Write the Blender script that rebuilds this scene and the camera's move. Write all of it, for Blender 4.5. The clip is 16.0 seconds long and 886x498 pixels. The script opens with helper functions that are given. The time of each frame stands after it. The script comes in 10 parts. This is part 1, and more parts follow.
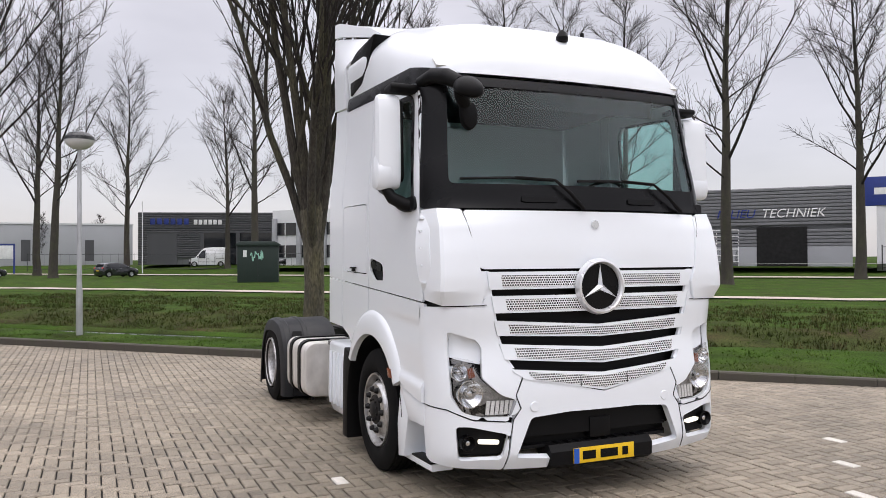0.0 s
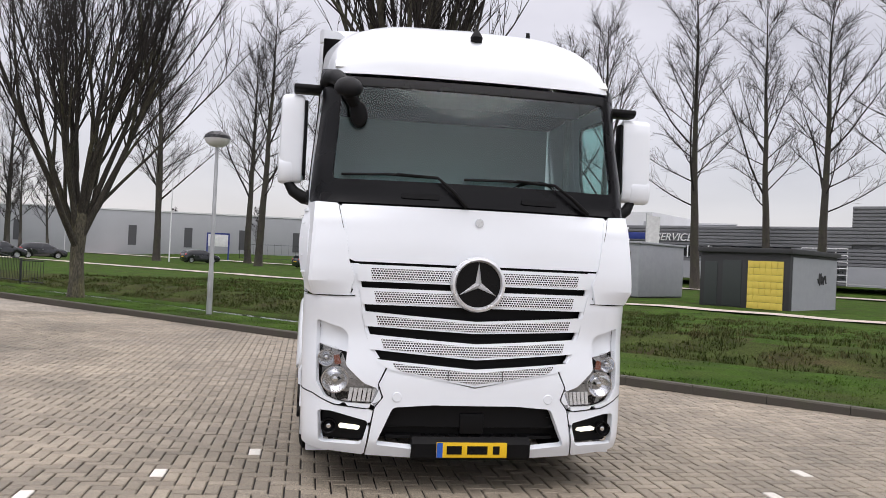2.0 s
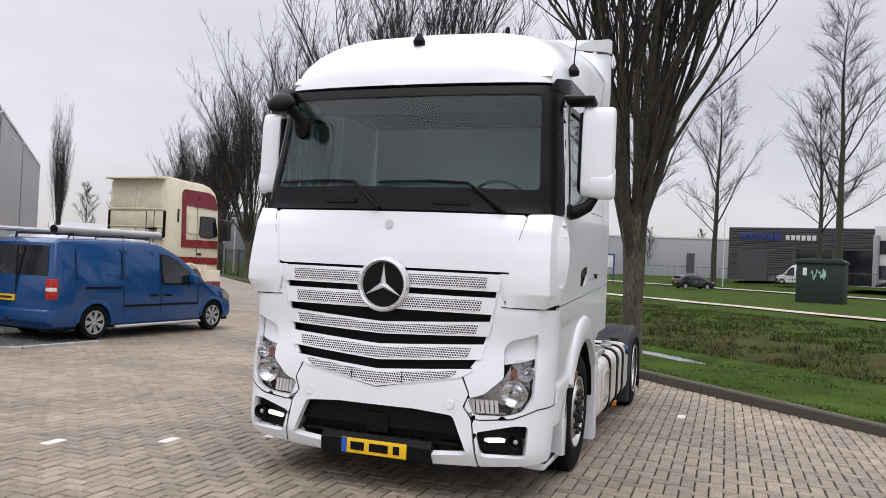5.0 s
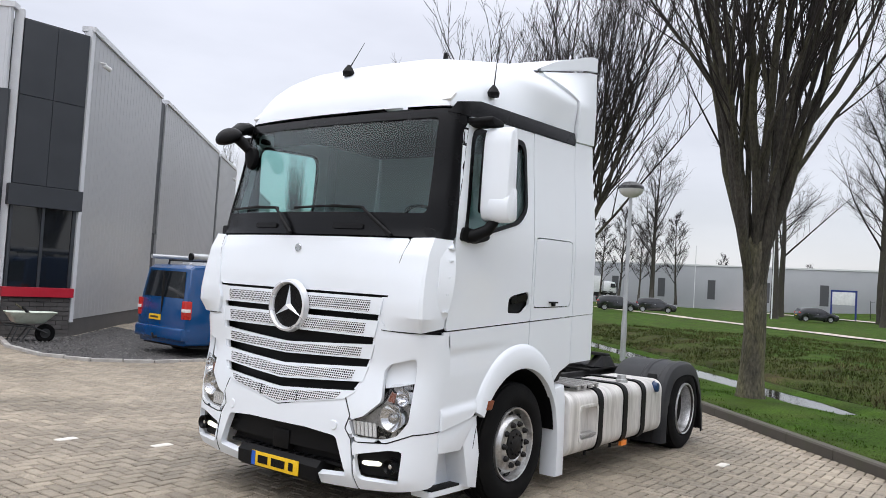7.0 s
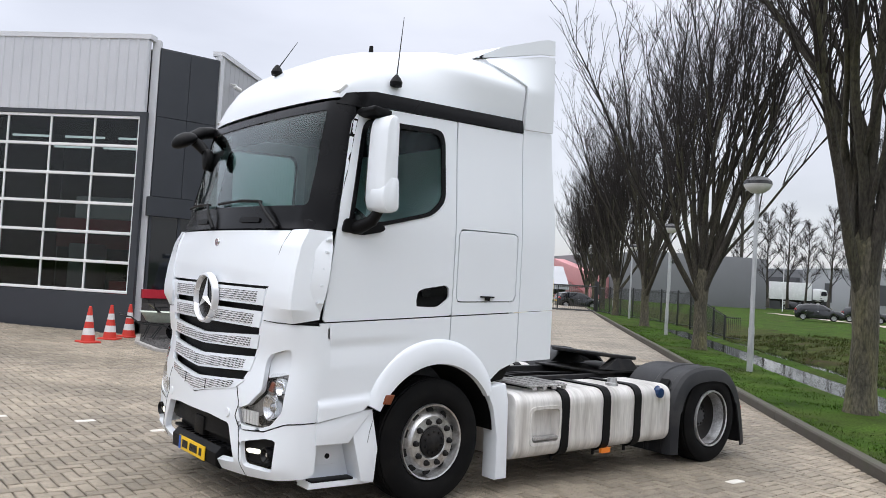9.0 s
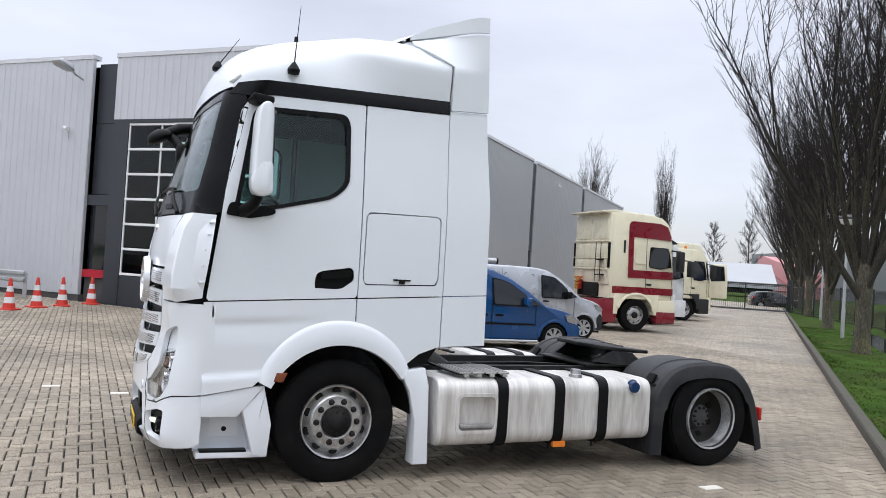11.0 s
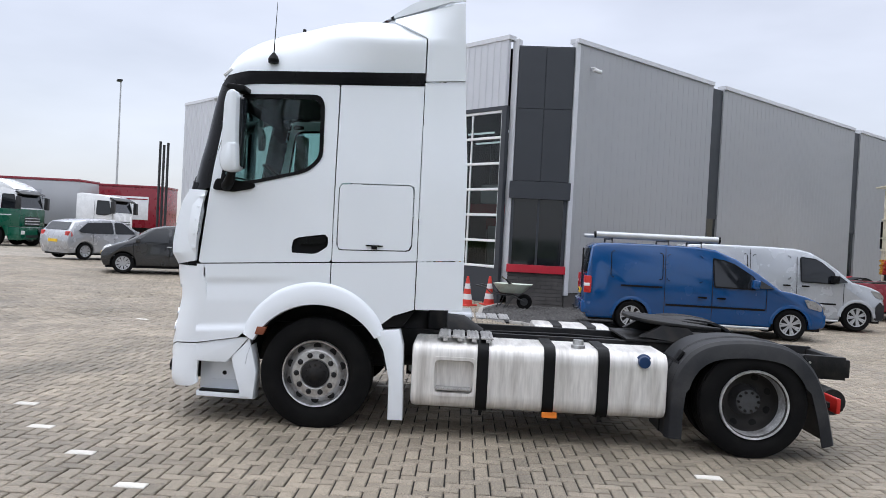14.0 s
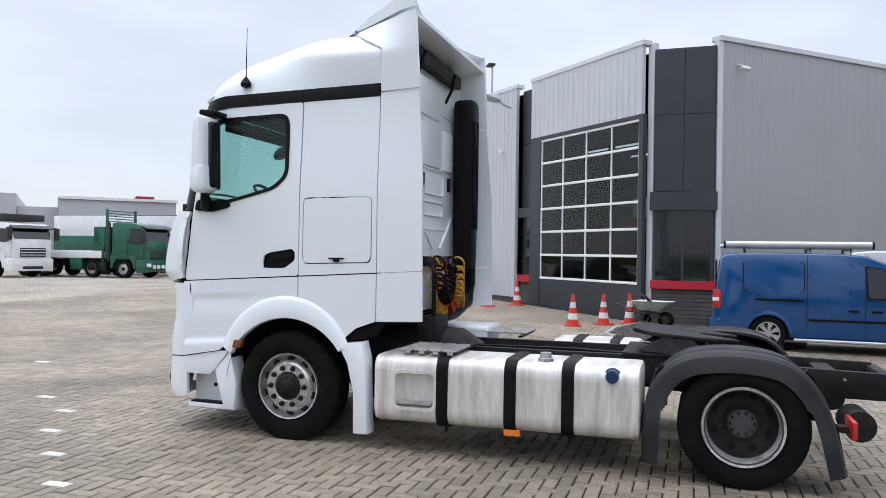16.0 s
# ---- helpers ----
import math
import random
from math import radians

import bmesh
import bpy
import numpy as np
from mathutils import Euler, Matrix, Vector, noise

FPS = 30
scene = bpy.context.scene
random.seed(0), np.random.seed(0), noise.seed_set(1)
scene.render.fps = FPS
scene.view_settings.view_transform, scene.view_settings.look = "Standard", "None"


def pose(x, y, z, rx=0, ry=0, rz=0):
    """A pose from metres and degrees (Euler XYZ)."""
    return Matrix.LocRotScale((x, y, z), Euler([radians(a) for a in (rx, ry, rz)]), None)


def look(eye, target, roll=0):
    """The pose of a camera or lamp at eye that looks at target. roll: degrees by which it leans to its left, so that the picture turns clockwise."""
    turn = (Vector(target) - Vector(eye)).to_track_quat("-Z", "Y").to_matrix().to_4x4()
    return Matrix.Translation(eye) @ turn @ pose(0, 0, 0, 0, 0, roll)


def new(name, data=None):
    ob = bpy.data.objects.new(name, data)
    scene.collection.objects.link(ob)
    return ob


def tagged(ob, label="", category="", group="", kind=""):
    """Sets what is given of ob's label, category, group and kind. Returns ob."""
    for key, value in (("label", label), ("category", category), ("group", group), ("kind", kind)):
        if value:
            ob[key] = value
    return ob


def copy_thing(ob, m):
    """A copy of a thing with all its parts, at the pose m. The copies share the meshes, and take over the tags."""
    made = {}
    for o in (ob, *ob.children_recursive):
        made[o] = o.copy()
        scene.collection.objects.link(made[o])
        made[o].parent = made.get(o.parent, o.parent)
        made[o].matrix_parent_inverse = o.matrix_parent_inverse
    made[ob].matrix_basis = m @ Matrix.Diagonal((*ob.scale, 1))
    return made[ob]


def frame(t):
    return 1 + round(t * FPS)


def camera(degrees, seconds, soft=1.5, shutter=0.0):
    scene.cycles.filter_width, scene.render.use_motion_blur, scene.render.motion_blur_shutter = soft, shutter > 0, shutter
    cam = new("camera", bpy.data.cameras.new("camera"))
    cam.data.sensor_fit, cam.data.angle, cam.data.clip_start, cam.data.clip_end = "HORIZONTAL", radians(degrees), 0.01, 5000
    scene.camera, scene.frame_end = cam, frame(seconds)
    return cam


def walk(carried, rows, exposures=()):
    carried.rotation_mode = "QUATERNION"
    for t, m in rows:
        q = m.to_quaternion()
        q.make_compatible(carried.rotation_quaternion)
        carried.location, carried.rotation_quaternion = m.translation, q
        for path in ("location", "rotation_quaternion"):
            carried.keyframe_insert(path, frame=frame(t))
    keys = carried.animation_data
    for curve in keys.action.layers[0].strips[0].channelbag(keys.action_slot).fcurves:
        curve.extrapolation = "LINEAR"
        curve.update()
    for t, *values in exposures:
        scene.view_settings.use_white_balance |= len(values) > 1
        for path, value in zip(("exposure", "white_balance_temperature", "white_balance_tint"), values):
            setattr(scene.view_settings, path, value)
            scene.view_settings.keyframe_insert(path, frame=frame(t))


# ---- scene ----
cam = camera(58.3, 16.0, soft=0.8)
METRES, EYE, TILT, LEAN, TURN = 18.9, 1.745, 0.267, -0.319, 66.0
OX, OY = 6.234, -3.386
ROWS = [
    (0.0, 0.0, 0.0, 0.0, 0.0, 0.44, 0.61),
    (0.5, 0.0296, 0.0027, 0.0001, 3.34, 0.32, 0.05),
    (1.0, 0.0588, 0.0001, -0.0014, 6.57, 0.22, -0.68),
    (1.5, 0.0901, 0.0026, -0.0024, 10.06, 0.31, -1.58),
    (2.0, 0.1228, 0.0048, -0.0023, 14.4, 0.55, -2.27),
    (2.5, 0.152, 0.0115, -0.0032, 18.75, 0.88, -2.61),
    (3.0, 0.1831, 0.0231, -0.0029, 23.55, 1.25, -2.56),
    (3.5, 0.2106, 0.0346, -0.0027, 28.13, 1.4, -2.27),
    (4.0, 0.2372, 0.0538, -0.0018, 32.99, 1.28, -2.13),
    (4.5, 0.2645, 0.075, -0.003, 38.48, 0.96, -2.13),
    (7.0, 0.3722, 0.1985, -0.0008, 60.27, 2.56, -3.1),
    (7.5, 0.3865, 0.2265, -0.0007, 63.82, 2.82, -3.17),
    (8.0, 0.4004, 0.2511, -0.0006, 67.29, 2.86, -3.21),
    (8.5, 0.4079, 0.2807, -0.0008, 71.0, 2.64, -3.13),
    (11.0, 0.4291, 0.4395, -0.0007, 89.6, 1.51, -3.27),
    (11.5, 0.4298, 0.47, -0.0023, 93.48, 1.12, -3.32),
    (12.0, 0.4283, 0.5035, -0.0033, 97.42, 0.47, -3.2),
    (12.5, 0.4311, 0.5356, -0.0022, 101.21, -0.19, -3.04),
    (13.0, 0.424, 0.5618, -0.0032, 105.05, -0.75, -2.99),
    (13.5, 0.414, 0.5889, -0.0025, 109.9, -0.84, -2.98),
    (14.0, 0.4018, 0.6124, -0.0026, 115.4, -0.55, -2.82),
    (14.5, 0.3806, 0.6376, -0.002, 120.88, 0.12, -2.53),
    (15.0, 0.3643, 0.663, -0.0029, 125.26, 0.62, -2.03),
    (15.5, 0.3454, 0.684, -0.0033, 128.37, 0.71, -1.57),
    (16.0, 0.326, 0.7082, -0.0057, 131.44, 0.71, -0.9),
]
walk(cam, [(t, pose(OX, OY, EYE, TILT, LEAN, TURN) @ pose(METRES * x, METRES * y, METRES * z, 90 + pitch, roll, yaw)) for t, x, y, z, yaw, pitch, roll in ROWS],
     exposures=[(0.0, -0.11, 6550, 14), (2.0, -0.14, 6550, 14), (4.5, -0.19, 6520, 15), (7.5, -0.02, 6300, 10), (8.5, -0.02, 6300, 10), (11.0, -0.05, 6150, 10), (13.5, -0.07, 6080, 10), (16.0, -0.03, 6020, 10)])

# ---------------------------------------------------------------- light
world = bpy.data.worlds.new("overcast_sky")
scene.world = world
world.use_nodes = True
wt = world.node_tree
wt.nodes.clear()
w_out = wt.nodes.new("ShaderNodeOutputWorld")
w_bg = wt.nodes.new("ShaderNodeBackground")
w_sky = wt.nodes.new("ShaderNodeTexSky")
w_sky.sky_type = "NISHITA"
w_sky.sun_disc = False
w_sky.sun_elevation, w_sky.sun_rotation = radians(67), radians(149)
w_co = wt.nodes.new("ShaderNodeTexCoord")
w_sep = wt.nodes.new("ShaderNodeSeparateXYZ")
w_ramp = wt.nodes.new("ShaderNodeValToRGB")
w_ramp.color_ramp.elements[0].position, w_ramp.color_ramp.elements[0].color = 0.0, (0.272, 0.265, 0.273, 1)
w_ramp.color_ramp.elements[1].position, w_ramp.color_ramp.elements[1].color = 1.0, (0.92, 0.92, 0.94, 1)
e_mid = w_ramp.color_ramp.elements.new(0.35)
e_mid.color = (0.340, 0.333, 0.347, 1)
e_high = w_ramp.color_ramp.elements.new(0.6)
e_high.color = (0.78, 0.775, 0.80, 1)
w_map = wt.nodes.new("ShaderNodeMapping")
w_map.inputs["Scale"].default_value = (1.0, 1.0, 3.2)
w_noise = wt.nodes.new("ShaderNodeTexNoise")
w_noise.inputs["Scale"].default_value, w_noise.inputs["Detail"].default_value = 2.2, 5
w_cl = wt.nodes.new("ShaderNodeMapRange")
w_cl.inputs["From Min"].default_value, w_cl.inputs["From Max"].default_value = 0.3, 0.72
w_cl.inputs["To Min"].default_value, w_cl.inputs["To Max"].default_value = 0.80, 1.10
w_mul = wt.nodes.new("ShaderNodeMixRGB")
w_mul.blend_type = "MULTIPLY"
w_mul.inputs[0].default_value = 1.0
w_mix = wt.nodes.new("ShaderNodeMixRGB")
w_mix.inputs[0].default_value = 0.015
for a, b in ((w_co.outputs["Generated"], w_sep.inputs[0]), (w_sep.outputs["Z"], w_ramp.inputs[0]),
             (w_co.outputs["Generated"], w_map.inputs[0]), (w_map.outputs[0], w_noise.inputs["Vector"]),
             (w_noise.outputs[0], w_cl.inputs[0]), (w_ramp.outputs[0], w_mul.inputs[1]),
             (w_cl.outputs[0], w_mul.inputs[2]), (w_mul.outputs[0], w_mix.inputs[1]),
             (w_sky.outputs[0], w_mix.inputs[2]), (w_mix.outputs[0], w_bg.inputs[0]), (w_bg.outputs[0], w_out.inputs[0])):
    wt.links.new(a, b)
w_bg.inputs[1].default_value = 2.4

sun = new("sun", bpy.data.lights.new("sun", "SUN"))
sun.data.energy, sun.data.angle, sun.data.color = 1.3, radians(60), (1.0, 0.97, 0.93)
sun.matrix_world = look((3.5, 1.0, 14), (0, 0, 0))


# ---------------------------------------------------------------- materials
def mat(name, col, rough=0.6, metal=0.0, var=0.12, scale=3.0, fine=60.0, fvar=0.08, bump=0.05, coat=0.0, spec=0.5, rvar=0.1,
        island=0.0, objrand=0.0, dirt=None, stretch=(1, 1, 1), relief=0.01):
    m = bpy.data.materials.new(name)
    m.use_nodes = True
    nt = m.node_tree
    b = nt.nodes["Principled BSDF"]
    b.inputs["Metallic"].default_value = metal
    b.inputs["Specular IOR Level"].default_value = spec
    b.inputs["Coat Weight"].default_value = coat
    b.inputs["Coat Roughness"].default_value = 0.06
    co = nt.nodes.new("ShaderNodeTexCoord")
    mp = nt.nodes.new("ShaderNodeMapping")
    mp.inputs["Scale"].default_value = stretch
    nt.links.new(co.outputs["Object"], mp.inputs[0])
    n1, n2 = nt.nodes.new("ShaderNodeTexNoise"), nt.nodes.new("ShaderNodeTexNoise")
    n1.inputs["Scale"].default_value, n2.inputs["Scale"].default_value = scale, fine
    n1.inputs["Detail"].default_value, n2.inputs["Detail"].default_value = 4, 3
    for n in (n1, n2):
        nt.links.new(mp.outputs[0], n.inputs["Vector"])

    def rng(src, lo, hi, f0=0.25, f1=0.75):
        r = nt.nodes.new("ShaderNodeMapRange")
        r.inputs["From Min"].default_value, r.inputs["From Max"].default_value = f0, f1
        r.inputs["To Min"].default_value, r.inputs["To Max"].default_value = lo, hi
        nt.links.new(src, r.inputs[0])
        return r.outputs[0]

    def mul(a, c):
        x = nt.nodes.new("ShaderNodeMath")
        x.operation = "MULTIPLY"
        nt.links.new(a, x.inputs[0])
        nt.links.new(c, x.inputs[1])
        return x.outputs[0]

    f = mul(rng(n1.outputs[0], 1 - var, 1 + var), rng(n2.outputs[0], 1 - fvar, 1 + fvar))
    if island:
        g = nt.nodes.new("ShaderNodeNewGeometry")
        f = mul(f, rng(g.outputs["Random Per Island"], 1 - island, 1 + island, 0, 1))
    if objrand:
        g = nt.nodes.new("ShaderNodeObjectInfo")
        f = mul(f, rng(g.outputs["Random"], 1 - objrand, 1 + objrand, 0, 1))
    src = None
    if dirt:
        mx = nt.nodes.new("ShaderNodeMixRGB")
        mx.inputs[1].default_value, mx.inputs[2].default_value = (*col, 1), (*dirt[0], 1)
        n3 = nt.nodes.new("ShaderNodeTexNoise")
        n3.inputs["Scale"].default_value, n3.inputs["Detail"].default_value = dirt[1], 6
        nt.links.new(mp.outputs[0], n3.inputs["Vector"])
        nt.links.new(rng(n3.outputs[0], 0.0, dirt[2], 0.45, 0.75), mx.inputs[0])
        src = mx.outputs[0]
    v = nt.nodes.new("ShaderNodeMixRGB")
    v.blend_type = "MULTIPLY"
    v.inputs[0].default_value = 1
    v.inputs[1].default_value = (*col, 1)
    if src:
        nt.links.new(src, v.inputs[1])
    nt.links.new(f, v.inputs[2])
    nt.links.new(v.outputs[0], b.inputs["Base Color"])
    nt.links.new(rng(n1.outputs[0], max(rough - rvar, 0.02), min(rough + rvar, 1)), b.inputs["Roughness"])
    if bump:
        bp = nt.nodes.new("ShaderNodeBump")
        bp.inputs["Strength"].default_value, bp.inputs["Distance"].default_value = bump, relief
        nt.links.new(n2.outputs[0], bp.inputs["Height"])
        nt.links.new(bp.outputs[0], b.inputs["Normal"])
    return m


def glass(name, tint, through_part, rough=0.02):
    """Tinted pane: a glossy coat over a clear, coloured pane."""
    m = bpy.data.materials.new(name)
    m.use_nodes = True
    nt = m.node_tree
    nt.nodes.clear()
    out = nt.nodes.new("ShaderNodeOutputMaterial")
    tr = nt.nodes.new("ShaderNodeBsdfTransparent")
    tr.inputs[0].default_value = (*[c * through_part for c in tint], 1)
    gl = nt.nodes.new("ShaderNodeBsdfGlossy")
    gl.inputs["Roughness"].default_value = rough
    lw = nt.nodes.new("ShaderNodeLayerWeight")
    lw.inputs["Blend"].default_value = 0.5
    pw = nt.nodes.new("ShaderNodeMath")
    pw.operation = "POWER"
    pw.inputs[1].default_value = 4.0
    nt.links.new(lw.outputs["Facing"], pw.inputs[0])
    fr = nt.nodes.new("ShaderNodeMath")
    fr.operation = "MULTIPLY_ADD"
    fr.inputs[1].default_value, fr.inputs[2].default_value = 0.9, 0.032
    nt.links.new(pw.outputs[0], fr.inputs[0])
    mx = nt.nodes.new("ShaderNodeMixShader")
    nt.links.new(fr.outputs[0], mx.inputs[0])
    nt.links.new(tr.outputs[0], mx.inputs[1])
    nt.links.new(gl.outputs[0], mx.inputs[2])
    nt.links.new(mx.outputs[0], out.inputs[0])
    return m


def lamp_mat(name, col, strength):
    m = bpy.data.materials.new(name)
    m.use_nodes = True
    b = m.node_tree.nodes["Principled BSDF"]
    b.inputs["Base Color"].default_value = (*col, 1)
    b.inputs["Emission Color"].default_value = (*col, 1)
    b.inputs["Emission Strength"].default_value = strength
    return m


M = {}
M["paint"] = mat("white_truck_paint", (0.81, 0.845, 0.885), 0.30, var=0.008, fvar=0.0, bump=0.0, coat=0.6, rvar=0.005)
M["plastic"] = mat("black_plastic", (0.005, 0.005, 0.0055), 0.5, var=0.2, bump=0.1, fine=300, spec=0.14)
M["gloss_black"] = mat("gloss_black_trim", (0.004, 0.004, 0.0045), 0.25, var=0.1, bump=0.0, spec=0.18)
M["rubber"] = mat("tyre_rubber", (0.0045, 0.0045, 0.0048), 0.9, var=0.25, bump=0.2, fine=90, dirt=((0.018, 0.017, 0.015), 5, 0.35), spec=0.15)
M["steel"] = mat("worn_silver_steel", (0.55, 0.55, 0.55), 0.35, 0.85, var=0.15, fvar=0.15, bump=0.05, dirt=((0.16, 0.13, 0.11), 14, 0.7))
M["dark_steel"] = mat("dark_greasy_steel", (0.016, 0.016, 0.017), 0.55, 0.3, var=0.4, bump=0.2, dirt=((0.045, 0.04, 0.034), 9, 0.6), spec=0.22)
M["tank"] = mat("brushed_aluminium_tank", (0.72, 0.70, 0.67), 0.45, 0.35, var=0.08, fvar=0.12, fine=9, scale=2.0, bump=0.03, dirt=((0.30, 0.27, 0.24), 2.2, 0.55), stretch=(6, 1, 0.7))
M["chrome"] = mat("chrome", (0.75, 0.76, 0.78), 0.12, 1.0, var=0.03, fvar=0.0, bump=0.0, rvar=0.03)
M["wind"] = glass("windscreen_glass", (0.87, 1.0, 0.985), 0.86)
M["sideglass"] = glass("side_window_glass", (0.84, 1.0, 0.98), 0.90)
M["interior"] = mat("dark_grey_cab_lining", (0.014, 0.014, 0.016), 0.8, var=0.2, spec=0.22)
M["seat"] = mat("grey_seat_cloth", (0.025, 0.025, 0.028), 0.9, var=0.2, spec=0.22)
M["curtain"] = mat("pale_curtain_cloth", (0.42, 0.43, 0.44), 0.9, var=0.2)
M["lens"] = glass("clear_lamp_lens", (1, 1, 1), 0.95)
M["lamp_silver"] = mat("silvered_lamp_housing", (0.36, 0.35, 0.34), 0.32, 0.35, var=0.25, scale=14, fvar=0.2, bump=0.1)
M["star"] = mat("bright_chrome", (0.80, 0.81, 0.83), 0.28, 0.55, var=0.03, fvar=0.0, bump=0.0, rvar=0.03)
M["drl"] = lamp_mat("daytime_running_light", (1.0, 0.97, 0.80), 1.0)
M["amber_dark"] = mat("dark_amber_plastic", (0.20, 0.055, 0.022), 0.3, var=0.05)
M["blue_cap"] = mat("blue_cap", (0.006, 0.03, 0.10), 0.35, var=0.1)
M["guard"] = mat("dark_grey_mudguard_plastic", (0.020, 0.021, 0.024), 0.5, var=0.2, bump=0.1, dirt=((0.06, 0.058, 0.055), 3, 0.5), spec=0.22)
M["amber"] = mat("amber_plastic", (0.75, 0.22, 0.02), 0.3, var=0.05)
M["red"] = mat("red_plastic", (0.45, 0.02, 0.015), 0.3, var=0.1)
M["yellow"] = mat("yellow_plate", (0.80, 0.50, 0.01), 0.4, var=0.04)
M["blue_eu"] = mat("blue_plate_band", (0.01, 0.09, 0.45), 0.4, var=0.04)
M["hose_y"] = mat("yellow_air_hose", (0.62, 0.33, 0.02), 0.4, var=0.1)
M["hose_r"] = mat("red_air_hose", (0.45, 0.03, 0.02), 0.4, var=0.1)
M["grating"] = mat("perforated_alloy_step", (0.42, 0.41, 0.40), 0.5, 0.6, var=0.25, fine=120, fvar=0.4, bump=0.3)
M["clad"] = mat("silver_grey_cladding", (0.40, 0.405, 0.42), 0.4, 0.25, var=0.04, scale=0.6, fvar=0.03, bump=0.0, coat=0.1)
M["clad_l"] = mat("light_ribbed_cladding", (0.56, 0.57, 0.60), 0.4, 0.2, var=0.04, scale=0.6, fvar=0.03, bump=0.0)
M["anthracite"] = mat("anthracite_panel", (0.033, 0.037, 0.045), 0.4, var=0.08, fvar=0.05, bump=0.0)
M["trim_w"] = mat("white_grey_edge_trim", (0.62, 0.63, 0.66), 0.4, var=0.04, bump=0.0)
M["red_sill"] = mat("dark_red_sill", (0.42, 0.012, 0.028), 0.4, var=0.08)
M["dk_glass"] = mat("dark_window_glass", (0.010, 0.012, 0.015), 0.05, var=0.1, bump=0.0, rvar=0.03, spec=0.6)
M["white_frame"] = mat("white_door_frame", (0.78, 0.78, 0.78), 0.4, var=0.05)
M["brickw"] = mat("dark_grey_brick_plinth", (0.075, 0.070, 0.068), 0.8, var=0.3, bump=0.4)
M["kerb"] = mat("weathered_concrete_kerb", (0.075, 0.066, 0.054), 0.9, var=0.3, bump=0.4, dirt=((0.045, 0.05, 0.03), 3, 0.8))
M["soil"] = mat("dark_gravel", (0.05, 0.048, 0.047), 0.9, var=0.3, fine=200, fvar=0.7, bump=0.8)
M["path"] = mat("beige_cycle_path", (0.42, 0.36, 0.31), 0.9, var=0.15, fine=30)
M["asphalt"] = mat("asphalt_road", (0.20, 0.195, 0.19), 0.9, var=0.15, fine=60)
M["concrete"] = mat("concrete_tile", (0.36, 0.345, 0.325), 0.9, var=0.25, fine=90, fvar=0.2, bump=0.3, dirt=((0.2, 0.19, 0.17), 6, 0.6))
M["water"] = mat("ditch_water", (0.012, 0.013, 0.010), 0.06, var=0.1, bump=0.02, fine=20, rvar=0.02)
M["bark_limb"] = mat("dark_ridged_limb_bark", (0.040, 0.035, 0.027), 0.95, var=0.4, scale=5, fine=34, fvar=0.6, bump=1.0, relief=0.03, dirt=((0.066, 0.064, 0.028), 1.6, 0.7), stretch=(1, 1, 0.3))
M["bark"] = mat("mossy_bark", (0.078, 0.070, 0.050), 0.95, var=0.4, scale=6, fine=30, fvar=0.65, bump=1.0, relief=0.04, dirt=((0.095, 0.090, 0.034), 2.5, 0.85), stretch=(1, 1, 0.3))
M["bark_d"] = mat("dark_twig_bark", (0.017, 0.013, 0.011), 0.95, var=0.25, bump=0.2)
M["bark_b"] = mat("grey_poplar_bark", (0.046, 0.040, 0.033), 0.95, var=0.3, scale=5, fine=50, fvar=0.4, bump=0.6, dirt=((0.050, 0.053, 0.026), 2, 0.7), stretch=(1, 1, 0.4))
M["galv"] = mat("galvanised_pole", (0.46, 0.47, 0.48), 0.45, 0.5, var=0.12)
M["lampshade"] = mat("black_lamp_cap", (0.02, 0.02, 0.022), 0.3, var=0.1)
M["opal"] = mat("opal_lamp_bowl", (0.72, 0.72, 0.71), 0.25, var=0.06, bump=0)
M["fence"] = mat("black_fence_steel", (0.018, 0.019, 0.02), 0.5, var=0.1)
M["cream"] = mat("cream_truck_paint", (0.83, 0.77, 0.58), 0.3, var=0.02, fvar=0.02, coat=0.4, bump=0)
M["maroon"] = mat("maroon_truck_paint", (0.20, 0.007, 0.018), 0.3, var=0.05, coat=0.4, bump=0)
M["blue_van"] = mat("blue_van_paint", (0.001, 0.052, 0.180), 0.20, var=0.03, coat=0.6, bump=0, spec=0.4)
M["grey_van"] = mat("silver_grey_van_paint", (0.44, 0.46, 0.49), 0.25, 0.2, var=0.03, coat=0.5, bump=0)
M["white_van"] = mat("white_van_paint", (0.70, 0.71, 0.72), 0.25, var=0.03, coat=0.6, bump=0)
M["silver_car"] = mat("silver_car_paint", (0.42, 0.43, 0.45), 0.25, 0.4, var=0.03, coat=0.6, bump=0)
M["dark_car"] = mat("dark_grey_car_paint", (0.025, 0.027, 0.03), 0.22, 0.2, var=0.03, coat=0.7, bump=0)
M["green_truck"] = mat("green_truck_paint", (0.003, 0.080, 0.045), 0.3, var=0.03, fvar=0.02, coat=0.4, bump=0)
M["cone_red"] = mat("red_orange_cone", (0.52, 0.034, 0.020), 0.5, var=0.12)
M["cone_white"] = mat("white_reflective_band", (0.62, 0.62, 0.62), 0.4, var=0.12)
M["barrow"] = mat("pale_green_barrow_tray", (0.52, 0.58, 0.50), 0.5, var=0.15, dirt=((0.3, 0.27, 0.22), 7, 0.5))
M["kiosk"] = mat("grey_kiosk_wall", (0.30, 0.31, 0.33), 0.7, var=0.08)
M["kiosk_dk"] = mat("dark_kiosk_wall", (0.035, 0.035, 0.037), 0.7, var=0.15)
M["kiosk_yel"] = mat("yellow_painted_panel", (0.72, 0.56, 0.10), 0.6, var=0.06)
